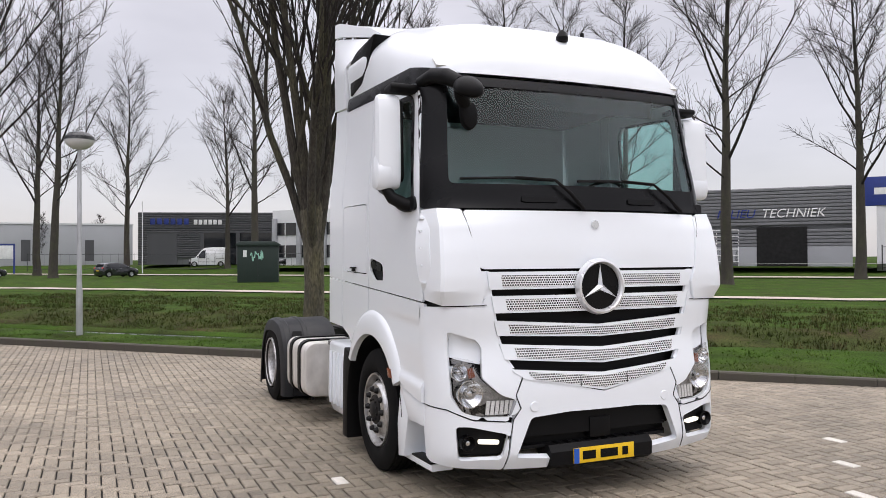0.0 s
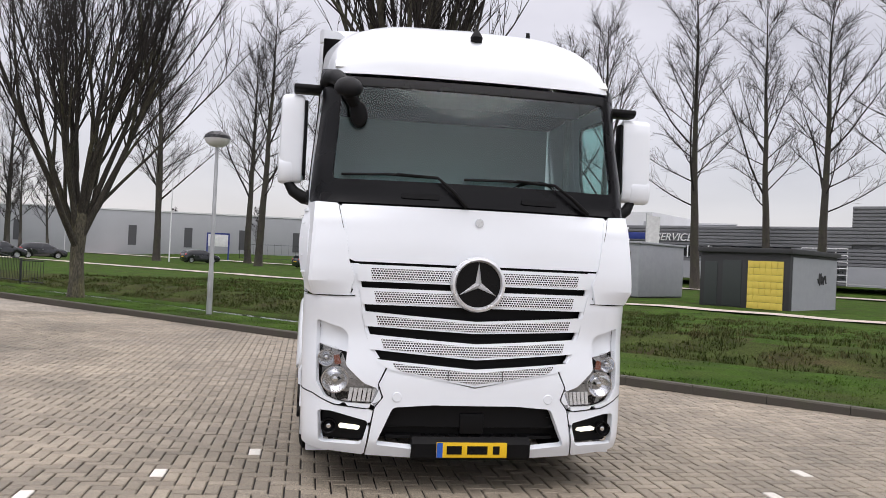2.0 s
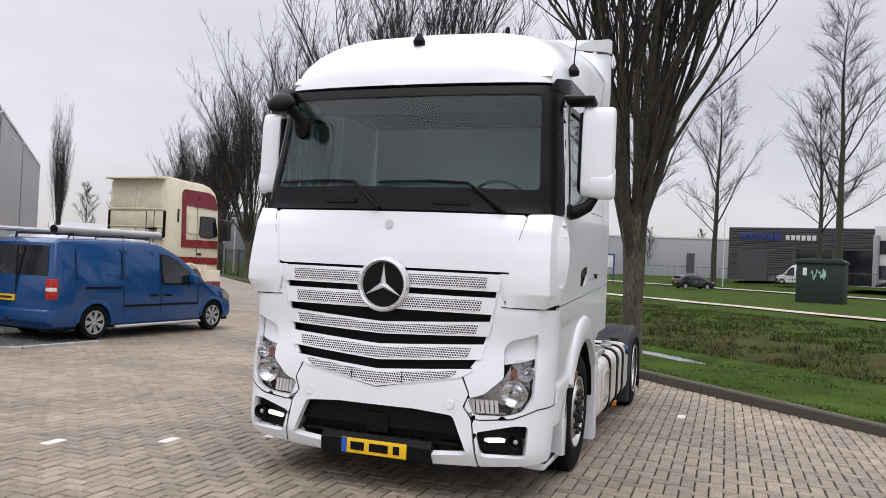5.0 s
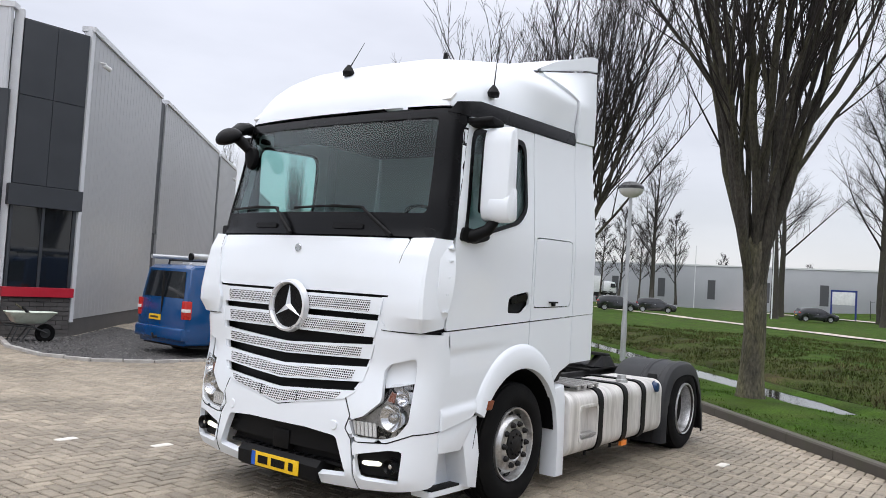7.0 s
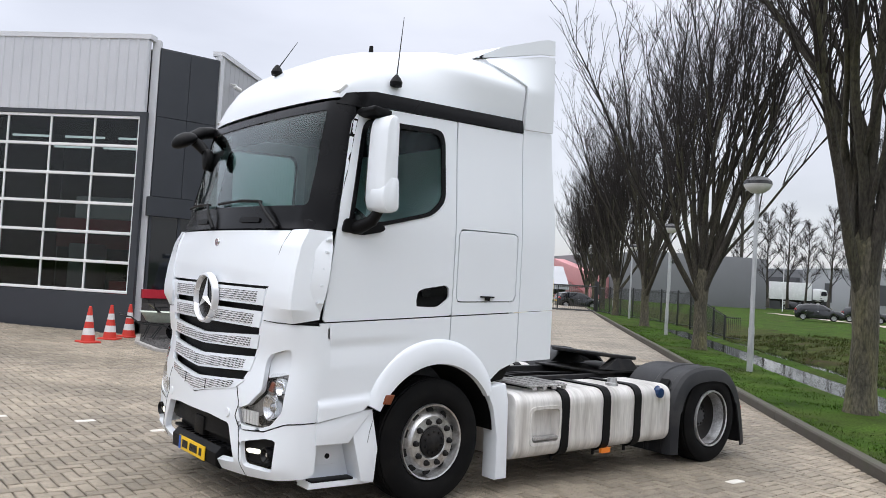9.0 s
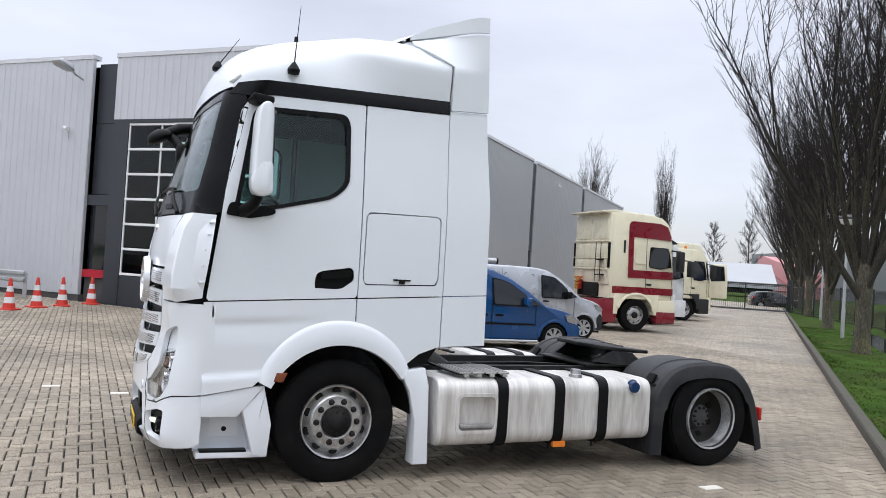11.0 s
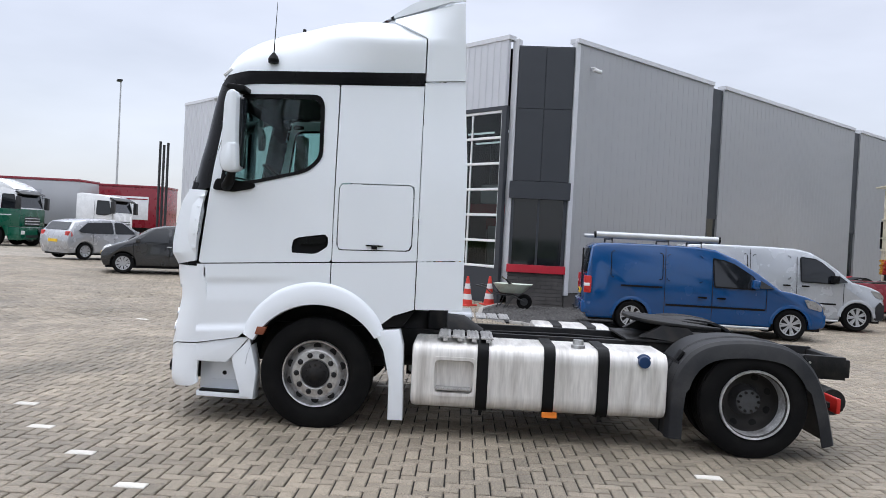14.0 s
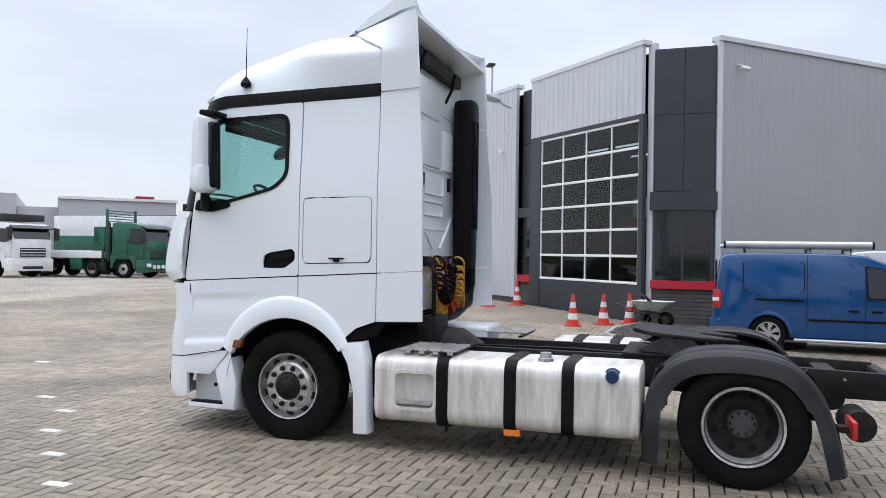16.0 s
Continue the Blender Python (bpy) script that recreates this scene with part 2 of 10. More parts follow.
M["kiosk_door"] = mat("dark_green_grey_door", (0.035, 0.042, 0.040), 0.6, var=0.1)
M["spray"] = mat("pale_green_spray_paint", (0.35, 0.62, 0.52), 0.7)
M["spray_b"] = mat("brown_spray_paint", (0.30, 0.10, 0.03), 0.7)
M["greenbox"] = mat("dark_green_cabinet", (0.010, 0.022, 0.017), 0.6, var=0.15)
M["far_grey"] = mat("far_grey_cladding", (0.17, 0.175, 0.185), 0.6, var=0.06, scale=0.3)
M["far_light"] = mat("far_light_cladding", (0.36, 0.37, 0.39), 0.6, var=0.06, scale=0.3)
M["far_dark"] = mat("far_dark_cladding", (0.07, 0.072, 0.078), 0.6, var=0.08, scale=0.3)
M["far_white"] = mat("far_white_render", (0.66, 0.67, 0.68), 0.7, var=0.06, scale=0.3)
M["pink"] = mat("pink_facade", (0.52, 0.24, 0.25), 0.7, var=0.1)
M["sign_blue"] = mat("blue_sign", (0.02, 0.04, 0.22), 0.4)
M["sign_white"] = mat("white_letters", (0.80, 0.80, 0.80), 0.4)
M["sign_red"] = mat("red_letters", (0.50, 0.02, 0.03), 0.4)
M["sign_grey"] = mat("grey_marks", (0.30, 0.31, 0.33), 0.5)


# ---------------------------------------------------------------- mesh helpers
def finish(bm, name, material, smooth=None):
    me = bpy.data.meshes.new(name)
    bm.normal_update()
    bm.to_mesh(me)
    bm.free()
    mats = material if isinstance(material, (list, tuple)) else [material]
    for m in mats:
        me.materials.append(m)
    if smooth is not None:
        for p in me.polygons:
            p.use_smooth = True
        me.set_sharp_from_angle(angle=radians(smooth))
    return me


def part(name, bm, material, parent=None, label="", smooth=35, m=None):
    ob = new(name, finish(bm, name, material, smooth))
    if parent is not None:
        ob.parent = parent
    if m is not None:
        ob.matrix_basis = m
    if label:
        ob["label"] = label
    return ob


def thing(name, m, label, category, group="", kind=""):
    e = new(name)
    e.empty_display_size = 0.1
    e.matrix_basis = m
    return tagged(e, label, category, group, kind)


def share(name, src, parent, m):
    ob = new(name, src.data)
    ob.parent = parent
    ob.matrix_basis = m
    return ob


def bm_box(lo, hi, bevel=0.0, seg=2, bm=None):
    bm = bm or bmesh.new()
    r = bmesh.ops.create_cube(bm, size=1.0)
    for v in r["verts"]:
        v.co = Vector([lo[i] + (v.co[i] + 0.5) * (hi[i] - lo[i]) for i in range(3)])
    if bevel > 0:
        es = list({e for v in r["verts"] for e in v.link_edges})
        bmesh.ops.bevel(bm, geom=es, offset=bevel, segments=seg, affect="EDGES", profile=0.6)
    return bm


def shrink(poly, r):
    """The polygon with its edges moved in by r."""
    area = sum(x0 * y1 - x1 * y0 for (x0, y0), (x1, y1) in zip(poly, poly[1:] + poly[:1]))
    sg = 1 if area > 0 else -1
    n = len(poly)
    out = []
    for i in range(n):
        a, p, b = Vector(poly[i - 1]), Vector(poly[i]), Vector(poly[(i + 1) % n])
        e, f = (p - a).normalized(), (b - p).normalized()
        n1, n2 = Vector((-e.y, e.x)) * sg, Vector((-f.y, f.x)) * sg
        m = n1 + n2
        k = m.length_squared
        m = m * (2 / k) if k > 0.4 else m * 2.2
        out.append((p.x + m.x * r, p.y + m.y * r))
    return out


def bm_prism(poly, axis, a, b, bevel=0.0, bm=None):
    """A polygon of (u, v) pairs pushed along an axis from a to b, its rims rounded. x: (y, z); y: (x, z); z: (x, y)."""
    bm = bm or bmesh.new()
    put = {"x": lambda u, v, w: (w, u, v), "y": lambda u, v, w: (u, w, v), "z": lambda u, v, w: (u, v, w)}[axis]
    poly = [(float(u), float(v)) for u, v in poly]
    sg = 1 if b > a else -1
    if bevel > 0:
        rings = [(shrink(poly, bevel), a), (shrink(poly, bevel * 0.3), a + sg * bevel * 0.3), (poly, a + sg * bevel), (poly, b - sg * bevel),
                 (shrink(poly, bevel * 0.3), b - sg * bevel * 0.3), (shrink(poly, bevel), b)]
    else:
        rings = [(poly, a), (poly, b)]
    vs = [[bm.verts.new(put(u, v, w)) for u, v in p] for p, w in rings]
    fs = [bm.faces.new(vs[0]), bm.faces.new(vs[-1][::-1])]
    n = len(poly)
    for lo, hi in zip(vs, vs[1:]):
        for i in range(n):
            fs.append(bm.faces.new((lo[i], hi[i], hi[(i + 1) % n], lo[(i + 1) % n])))
    bmesh.ops.recalc_face_normals(bm, faces=fs)
    return bm


def bm_lathe(prof, seg=32, axis="y", centre=(0, 0, 0), bm=None, close=False, cap=True):
    """prof: (radius, along) pairs turned round an axis."""
    bm = bm or bmesh.new()
    cx = Vector(centre)
    rings = []
    for r, h in prof:
        ring = []
        for k in range(seg):
            a = 2 * math.pi * k / seg
            c, s = r * math.cos(a), r * math.sin(a)
            p = {"y": (c, h, s), "z": (c, s, h), "x": (h, c, s)}[axis]
            ring.append(bm.verts.new(cx + Vector(p)))
        rings.append(ring)
    fs = []
    pairs = list(zip(rings, rings[1:])) + ([(rings[-1], rings[0])] if close else [])
    for a, b in pairs:
        for k in range(seg):
            fs.append(bm.faces.new((a[k], a[(k + 1) % seg], b[(k + 1) % seg], b[k])))
    if cap and not close:
        for ring, (r, h) in ((rings[0], prof[0]), (rings[-1], prof[-1])):
            if r > 1e-4:
                fs.append(bm.faces.new(ring))
    bmesh.ops.remove_doubles(bm, verts=[v for r in rings for v in r], dist=1e-5)
    bmesh.ops.recalc_face_normals(bm, faces=[f for f in fs if f.is_valid])
    return bm


def bm_tube(pts, radii, seg=8, bm=None, cap=True):
    bm = bm or bmesh.new()
    pts = [Vector(p) for p in pts]
    if not isinstance(radii, (list, tuple)):
        radii = [radii] * len(pts)
    rings = []
    up = Vector((0.12, 0.31, 0.94)).normalized()
    for i, p in enumerate(pts):
        d = (pts[min(i + 1, len(pts) - 1)] - pts[max(i - 1, 0)]).normalized()
        a = d.cross(up)
        if a.length < 1e-3:
            a = d.cross(Vector((1, 0, 0)))
        a.normalize()
        b = d.cross(a).normalized()
        rings.append([bm.verts.new(p + radii[i] * (math.cos(2 * math.pi * k / seg) * a + math.sin(2 * math.pi * k / seg) * b)) for k in range(seg)])
    for r, q in zip(rings, rings[1:]):
        for k in range(seg):
            bm.faces.new((r[k], q[k], q[(k + 1) % seg], r[(k + 1) % seg]))
    if cap:
        bm.faces.new(rings[0])
        bm.faces.new(rings[-1][::-1])
    return bm


def inside(poly, x, y):
    c = False
    for (x0, y0), (x1, y1) in zip(poly, poly[1:] + poly[:1]):
        if (y0 > y) != (y1 > y) and x < (x1 - x0) * (y - y0) / (y1 - y0) + x0:
            c = not c
    return c


def snap(polys, x, y, corner):
    best, bd = (x, y), 1e9
    for poly in polys:
        for (x0, y0), (x1, y1) in zip(poly, poly[1:] + poly[:1]):
            dx, dy = x1 - x0, y1 - y0
            k = max(0, min(1, ((x - x0) * dx + (y - y0) * dy) / max(dx * dx + dy * dy, 1e-12)))
            px, py = x0 + k * dx, y0 + k * dy
            d = math.hypot(px - x, py - y)
            if d < bd:
                bd, best = d, (px, py)
    for poly in polys:
        for px, py in poly:
            if math.hypot(px - x, py - y) < corner:
                return px, py
    return best


def bm_panel(outer, holes, func, cell=0.03, thick=0.02, lift=0.0, bm=None):
    """A curved plate over func(a, b) with the outline and holes given in (a, b)."""
    bm = bm or bmesh.new()
    polys = [outer] + list(holes)
    a0, a1 = min(p[0] for p in outer), max(p[0] for p in outer)
    b0, b1 = min(p[1] for p in outer), max(p[1] for p in outer)
    na, nb = max(2, round((a1 - a0) / cell)), max(2, round((b1 - b0) / cell))
    da, db = (a1 - a0) / na, (b1 - b0) / nb
    cells = []
    for i in range(na):
        for j in range(nb):
            x, y = a0 + (i + 0.5) * da, b0 + (j + 0.5) * db
            if inside(outer, x, y) and not any(inside(h, x, y) for h in holes):
                cells.append((i, j))
    kept = set(cells)
    use = {}
    for i, j in cells:
        for p in ((i, j), (i + 1, j), (i + 1, j + 1), (i, j + 1)):
            use[p] = use.get(p, 0) + 1
    pos = {}
    for (i, j), n in use.items():
        x, y = a0 + i * da, b0 + j * db
        pos[(i, j)] = snap(polys, x, y, 0.72 * min(da, db)) if n < 4 else (x, y)
    top, bot = {}, {}
    e = 0.004
    for k, (x, y) in pos.items():
        p = func(x, y)
        nrm = (func(x + e, y) - func(x - e, y)).cross(func(x, y + e) - func(x, y - e))
        nrm.normalize()
        top[k] = bm.verts.new(p + lift * nrm)
        bot[k] = bm.verts.new(p + (lift - thick) * nrm)
    fs = []
    for i, j in cells:
        q = ((i, j), (i + 1, j), (i + 1, j + 1), (i, j + 1))
        fs.append(bm.faces.new([top[k] for k in q]))
        fs.append(bm.faces.new([bot[k] for k in reversed(q)]))
        for (k, l), (ni, nj) in (((q[0], q[1]), (i, j - 1)), ((q[1], q[2]), (i + 1, j)), ((q[2], q[3]), (i, j + 1)), ((q[3], q[0]), (i - 1, j))):
            if (ni, nj) not in kept:
                fs.append(bm.faces.new((top[l], top[k], bot[k], bot[l])))
    return bm


def lerp(t, table):
    for (a, u), (b, v) in zip(table, table[1:]):
        if t <= b:
            k = max(0.0, (t - a) / (b - a))
            return u + k * (v - u)
    return table[-1][1]


def smoothlerp(t, table):
    for (a, u), (b, v) in zip(table, table[1:]):
        if t <= b:
            k = max(0.0, (t - a) / (b - a))
            return u + (3 * k * k - 2 * k ** 3) * (v - u)
    return table[-1][1]


def round_poly(poly, r, n=3):
    """Rounds the corners of a polygon."""
    out = []
    m = len(poly)
    for i in range(m):
        p, a, b = Vector(poly[i]), Vector(poly[i - 1]), Vector(poly[(i + 1) % m])
        ra, rb = min(r, (a - p).length * 0.45), min(r, (b - p).length * 0.45)
        s, e = p + (a - p).normalized() * ra, p + (b - p).normalized() * rb
        for k in range(n + 1):
            t = k / n
            q = (1 - t) ** 2 * s + 2 * t * (1 - t) * p + t * t * e
            out.append((q.x, q.y))
    return out


# ---------------------------------------------------------------- ground, kerb, paving
# The street runs along KU (away from the yard's mouth), KN points over the kerb to the grass.
K0, KU, KN = Vector((-1.1, 6.2)), Vector((-0.727, -0.687)), Vector((-0.687, 0.727))


KERB_D = 0.12     # the kerb's face, beyond that line


def street(s, d, z=0.0):
    p = K0 + s * KU + d * KN
    return Vector((p.x, p.y, z))


def along(s, d, z=0.0, turn=0.0):
    """A pose whose x axis runs along the street and whose y axis points into the yard."""
    return Matrix.Translation(street(s, d, z)) @ Matrix.Rotation(math.atan2(KU.y, KU.x) + radians(turn), 4, "Z")


def smooth_step(f):
    f = max(0.0, min(1.0, f))
    return f * f * (3 - 2 * f)


def yard_z(x, y):
    """Height of the yard: a slight fall under the truck, rising towards the workshop, falling again far off."""
    u = 0.5 * x - y - 7.5
    return 0.03 * math.tanh((x + 2.0) / 2.5) + min(0.30, 0.014 * max(0.0, u)) - 0.20 * smooth_step((u - 22.0) / 10.0)


def land_z(s, d):
    """Height of the land beyond the kerb."""
    base = smoothlerp(d, [(-1e4, -0.12), (0.01, -0.12), (0.14, 0.085), (3.7, 0.07), (4.4, -0.34), (4.9, -0.36), (5.3, -0.14), (8.6, 0.14), (14, 0.04), (28, -0.06), (62, 0.0), (75, 1.0), (130, 1.35), (260, 1.6), (2000, 2.0)])
    if 0.3 < d < 60:
        p = street(s, d)
        base += 0.07 * noise.noise(p * 0.35) * min(1, (d - 0.3) / 3) + 0.03 * noise.noise(p * 1.7)
    # narrow water channel behind the kerb trees
    if 1.9 < d < 3.95 and 8.0 < s < 40.0:
        w = min(1.0, (s - 8.0) / 2.5, (40.0 - s) / 3.0)
        base += w * (lerp(d, [(1.9, 0.05), (2.3, -0.07), (2.45, -0.22), (3.1, -0.22), (3.35, -0.05), (3.95, 0.06)]) - base)
    return base


def bm_rows(rows):
    bm = bmesh.new()
    vs = [[bm.verts.new(p) for p in r] for r in rows]
    for a, b in zip(vs, vs[1:]):
        for i in range(len(a) - 1):
            bm.faces.new((a[i], a[i + 1], b[i + 1], b[i]))
    bmesh.ops.recalc_face_normals(bm, faces=bm.faces[:])
    return bm


def grass_mat():
    m = mat("winter_grass", (0.034, 0.066, 0.009), 0.95, var=0.5, scale=0.9, fine=34, fvar=0.75, bump=1.0, dirt=((0.052, 0.046, 0.020), 0.6, 0.7), spec=0.05)
    return m


M["grass"] = grass_mat()
S_LINES = [-1500, -600, -300, -160, -90, -60] + [-45 + 1.5 * i for i in range(100)] + [110, 125, 150, 180, 230, 300, 420, 700, 1500]
D_LINES = [-1500, -600, -250, -120, -60, -20, -1, -0.2, 0.0, 0.14, 0.25, 0.6, 1.2, 1.6, 1.9, 2.1, 2.3, 2.45, 2.8, 3.1, 3.22, 3.35, 3.65, 3.95, 4.2, 4.4, 4.65, 4.9, 5.1, 5.3, 5.9, 6.3, 6.8, 7.3, 7.9, 8.6, 9.5, 11, 12.5, 14, 16, 18, 20, 22, 24, 27, 30, 34, 40, 48, 56, 62, 68, 75, 90, 110, 130, 170, 260, 500, 1500]
M["bank"] = mat("dry_bank_grass", (0.040, 0.052, 0.014), 0.95, var=0.5, scale=1.1, fine=26, fvar=0.75, bump=1.0, dirt=((0.050, 0.036, 0.020), 0.7, 0.95), spec=0.05)
ground = part("ground", bm_rows([[street(s, d, land_z(s, d)) for s in S_LINES] for d in D_LINES]), [M["grass"], M["bank"]])
for f in ground.data.polygons:
    f.material_index = 1 if 4.5 < (f.center.xy - K0) @ KN < 8.3 + 1.2 * noise.noise(f.center * 0.3) else 0
tagged(ground, "rough winter grass verge with a shallow ditch and bank", "ground", kind="structure")

water = part("water", bm_rows([[street(s, d, -0.235) for s in (-60, 0, 40)] for d in (4.1, 5.15)]), M["water"])
channel = part("water", bm_rows([[street(s, d, -0.06) for s in (9.0, 14.0, 38.0)] for d in (2.24, 3.40)]), M["water"])
tagged(channel, "narrow strip of still water mirroring the pale sky", "water", kind="structure")
tagged(water, "still ditch water mirroring the pale sky", "water", kind="structure")


def strip(name, d0, d1, s0, s1, material, label, lift, cat, n=60):
    rows = []
    for d in (d0, (d0 + d1) / 2, d1):
        rows.append([street(s0 + (s1 - s0) * i / n, d, max(land_z(s0 + (s1 - s0) * i / n, d0), land_z(s0 + (s1 - s0) * i / n, d1)) + lift) for i in range(n + 1)])
    ob = part(name, bm_rows(rows), material)
    return tagged(ob, label, cat, kind="structure")


strip("pavement", 23.6, 25.4, -45, 100, M["path"], "narrow beige cycle path through the grass", 0.05, "path")
strip("pavement", 57.5, 61.5, -60, 140, M["path"], "pale paved service road behind the trees", 0.10, "road")
strip("road", 66, 71.5, -90, 60, M["asphalt"], "grey asphalt forecourt before the workshops", 0.30, "road")

# kerb stones along the grass
kerb = tagged(new("kerb"), "low weathered concrete kerb along the grass", "kerb", kind="structure")
kb = bm_prism([(-0.03, -0.25), (0.12, -0.25), (0.12, 0.09), (0.102, 0.11), (-0.015, 0.11), (-0.03, 0.095)], "x", 0.004, 0.996)
kerb_first = part("kerbstone", kb, M["kerb"], kerb, m=along(-40, KERB_D))
for i in range(1, 120):
    j = 0.004 * math.sin(i * 12.9)
    share("kerbstone", kerb_first, kerb, along(-40 + i, KERB_D + j, j * 0.6))


# paving of the yard: a bed, then bricks in herringbone near the walk
bed = mat("sandy_joint_bed", (0.012, 0.011, 0.009), 0.95, var=0.3, bump=0.3)
BW = 0.11
BX0, BX1, BY0, BY1 = -14.0, 15.0, -20.0, 12.0


GRAVEL = [(-2.35, -12.75), (-1.80, -11.2), (-1.72, -9.8), (-2.15, -8.85), (-3.1, -8.35), (-4.6, -8.2), (-5.6, -9.2), (-6.6, -15.4), (-4.15, -13.05)]


def brick_ok(x, y):
    r = Vector((x, y)) - K0
    d, s = r @ KN, r @ KU
    if d > KERB_D - 0.04 or inside(GRAVEL, x, y):
        return False
    return not (s > 13.9 and d < -12.0) and not (s > 14.2 and d + s < 1.3 and d < -12.0)


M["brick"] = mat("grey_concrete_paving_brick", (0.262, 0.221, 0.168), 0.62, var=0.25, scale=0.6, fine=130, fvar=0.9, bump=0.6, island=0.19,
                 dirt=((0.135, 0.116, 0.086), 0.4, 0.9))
M["brick_one"] = mat("grey_concrete_paving_brick_single", (0.262, 0.221, 0.168), 0.62, var=0.25, scale=0.6, fine=130, fvar=0.9, bump=0.6, objrand=0.19)
M["mark"] = mat("worn_white_marker_brick", (0.62, 0.59, 0.54), 0.85, var=0.2, fine=70, fvar=0.2, bump=0.3, objrand=0.15)



def bm_bed():
    """The joint bed: half-metre squares wherever bricks lie."""
    bm = bmesh.new()
    vs = {}
    for i in range(int(2 * BX0), int(2 * BX1)):
        for j in range(int(2 * BY0), int(2 * BY1)):
            cs = [(i, j), (i + 1, j), (i + 1, j + 1), (i, j + 1)]
            if all((Vector((a / 2, b / 2)) - K0) @ KN < KERB_D - 0.02 for a, b in cs):
                for a, b in cs:
                    if (a, b) not in vs:
                        vs[(a, b)] = bm.verts.new((a / 2, b / 2, yard_z(a / 2, b / 2) - 0.016))
                bm.faces.new([vs[c] for c in cs])
    return bm


pavement = part("pavement", bm_bed(), bed)
tagged(pavement, "herringbone concrete brick paving of the yard, stained and worn", "paving", kind="structure")


def far_paving_mat():
    m = mat("far_concrete_paving", (0.365, 0.315, 0.250), 0.65, var=0.2, scale=0.35, fine=9, fvar=0.25, bump=0.2, dirt=((0.12, 0.11, 0.09), 0.5, 0.6))
    nt = m.node_tree
    b = nt.nodes["Principled BSDF"]
    src = b.inputs["Base Color"].links[0].from_socket
    br = nt.nodes.new("ShaderNodeTexBrick")
    br.inputs["Scale"].default_value = 1.0
    br.inputs["Brick Width"].default_value, br.inputs["Row Height"].default_value = 0.22, 0.11
    br.inputs["Mortar Size"].default_value = 0.008
    br.inputs["Color1"].default_value, br.inputs["Color2"].default_value = (1, 1, 1, 1), (0.72, 0.72, 0.72, 1)
    br.inputs["Mortar"].default_value = (0.28, 0.27, 0.25, 1)
    co = nt.nodes.new("ShaderNodeTexCoord")
    nt.links.new(co.outputs["Object"], br.inputs["Vector"])
    mx = nt.nodes.new("ShaderNodeMixRGB")
    mx.blend_type = "MULTIPLY"
    mx.inputs[0].default_value = 1
    nt.links.new(src, mx.inputs[1])
    nt.links.new(br.outputs[0], mx.inputs[2])
    nt.links.new(mx.outputs[0], b.inputs["Base Color"])
    return m


M["far_paving"] = far_paving_mat()
bm = bmesh.new()
FS = [-60, -30, -15, -5, 0, 5, 12, 20, 30, 45, 60, 75]
FD = [-110, -80, -60, -45, -35, -28, -22, -18, -14, -11, -8, -5, -2.5, KERB_D - 0.02]
rows = [[street(s, d) for s in FS] for d in FD]
for r in rows:
    for p in r:
        p.z = yard_z(p.x, p.y) - 0.022
far_pave = part("pavement", bm_rows(rows), M["far_paving"])
tagged(far_pave, "wide yard of worn grey-brown concrete paving bricks", "paving", kind="structure")


# ---------------------------------------------------------------- workshop building (x along the street, y over the grass)
def wall_poly(s0, d0, s1, d1, z0, z1, thick, name, material, parent=None, label="", bevel=0.0):
    """An upright slab from one plan point to another, its outer face on that line."""
    a, b = street(s0, d0), street(s1, d1)
    t = (b - a).normalized()
    nrm = Vector((t.y, -t.x, 0))
    bm = bmesh.new()
    q = [a, b, b + nrm * thick, a + nrm * thick]
    lo = [bm.verts.new((p.x, p.y, z0)) for p in q]
    hi = [bm.verts.new((p.x, p.y, z1)) for p in q]
    fs = [bm.faces.new(lo[::-1]), bm.faces.new(hi)]
    for i in range(4):
        fs.append(bm.faces.new((lo[i], lo[(i + 1) % 4], hi[(i + 1) % 4], hi[i])))
    bmesh.ops.recalc_face_normals(bm, faces=fs)
    if bevel:
        bmesh.ops.bevel(bm, geom=bm.edges[:], offset=bevel, segments=1, affect="EDGES")
    return part(name, bm, material, parent, label, smooth=30)


def bm_ribbed(a, b, z0, z1, pitch, depth, out, rib=0.35, bm=None):
    """Upright ribbed sheet cladding between two plan points, its ribs standing out along `out`."""
    bm = bm or bmesh.new()
    L = (b - a).length
    t = (b - a) / L
    n = max(1, round(L / pitch))
    prof = []
    for i in range(n):
        for f, h in ((0.0, 0), (1 - rib, 0), (1 - rib * 0.75, 1), (1 - rib * 0.25, 1)):
            prof.append(((i + f) * L / n, h))
    prof.append((L, 0))
    lo = [bm.verts.new((*(a + t * l + out * (h * depth)).xy, z0)) for l, h in prof]
    hi = [bm.verts.new((*(a + t * l + out * (h * depth)).xy, z1)) for l, h in prof]
    bk0 = [bm.verts.new((*(a + t * l - out * 0.1).xy, z0)) for l in (0, L)]
    bk1 = [bm.verts.new((*(a + t * l - out * 0.1).xy, z1)) for l in (0, L)]
    fs = []
    for i in range(len(prof) - 1):
        fs.append(bm.faces.new((lo[i], lo[i + 1], hi[i + 1], hi[i])))
    fs.append(bm.faces.new(hi + [bk1[1], bk1[0]]))
    fs.append(bm.faces.new(lo + [bk0[1], bk0[0]]))
    fs.append(bm.faces.new((lo[0], hi[0], bk1[0], bk0[0])))
    fs.append(bm.faces.new((lo[-1], hi[-1], bk1[1], bk0[1])))
    fs.append(bm.faces.new((bk0[0], bk0[1], bk1[1], bk1[0])))
    bmesh.ops.recalc_face_normals(bm, faces=fs)
    return bm


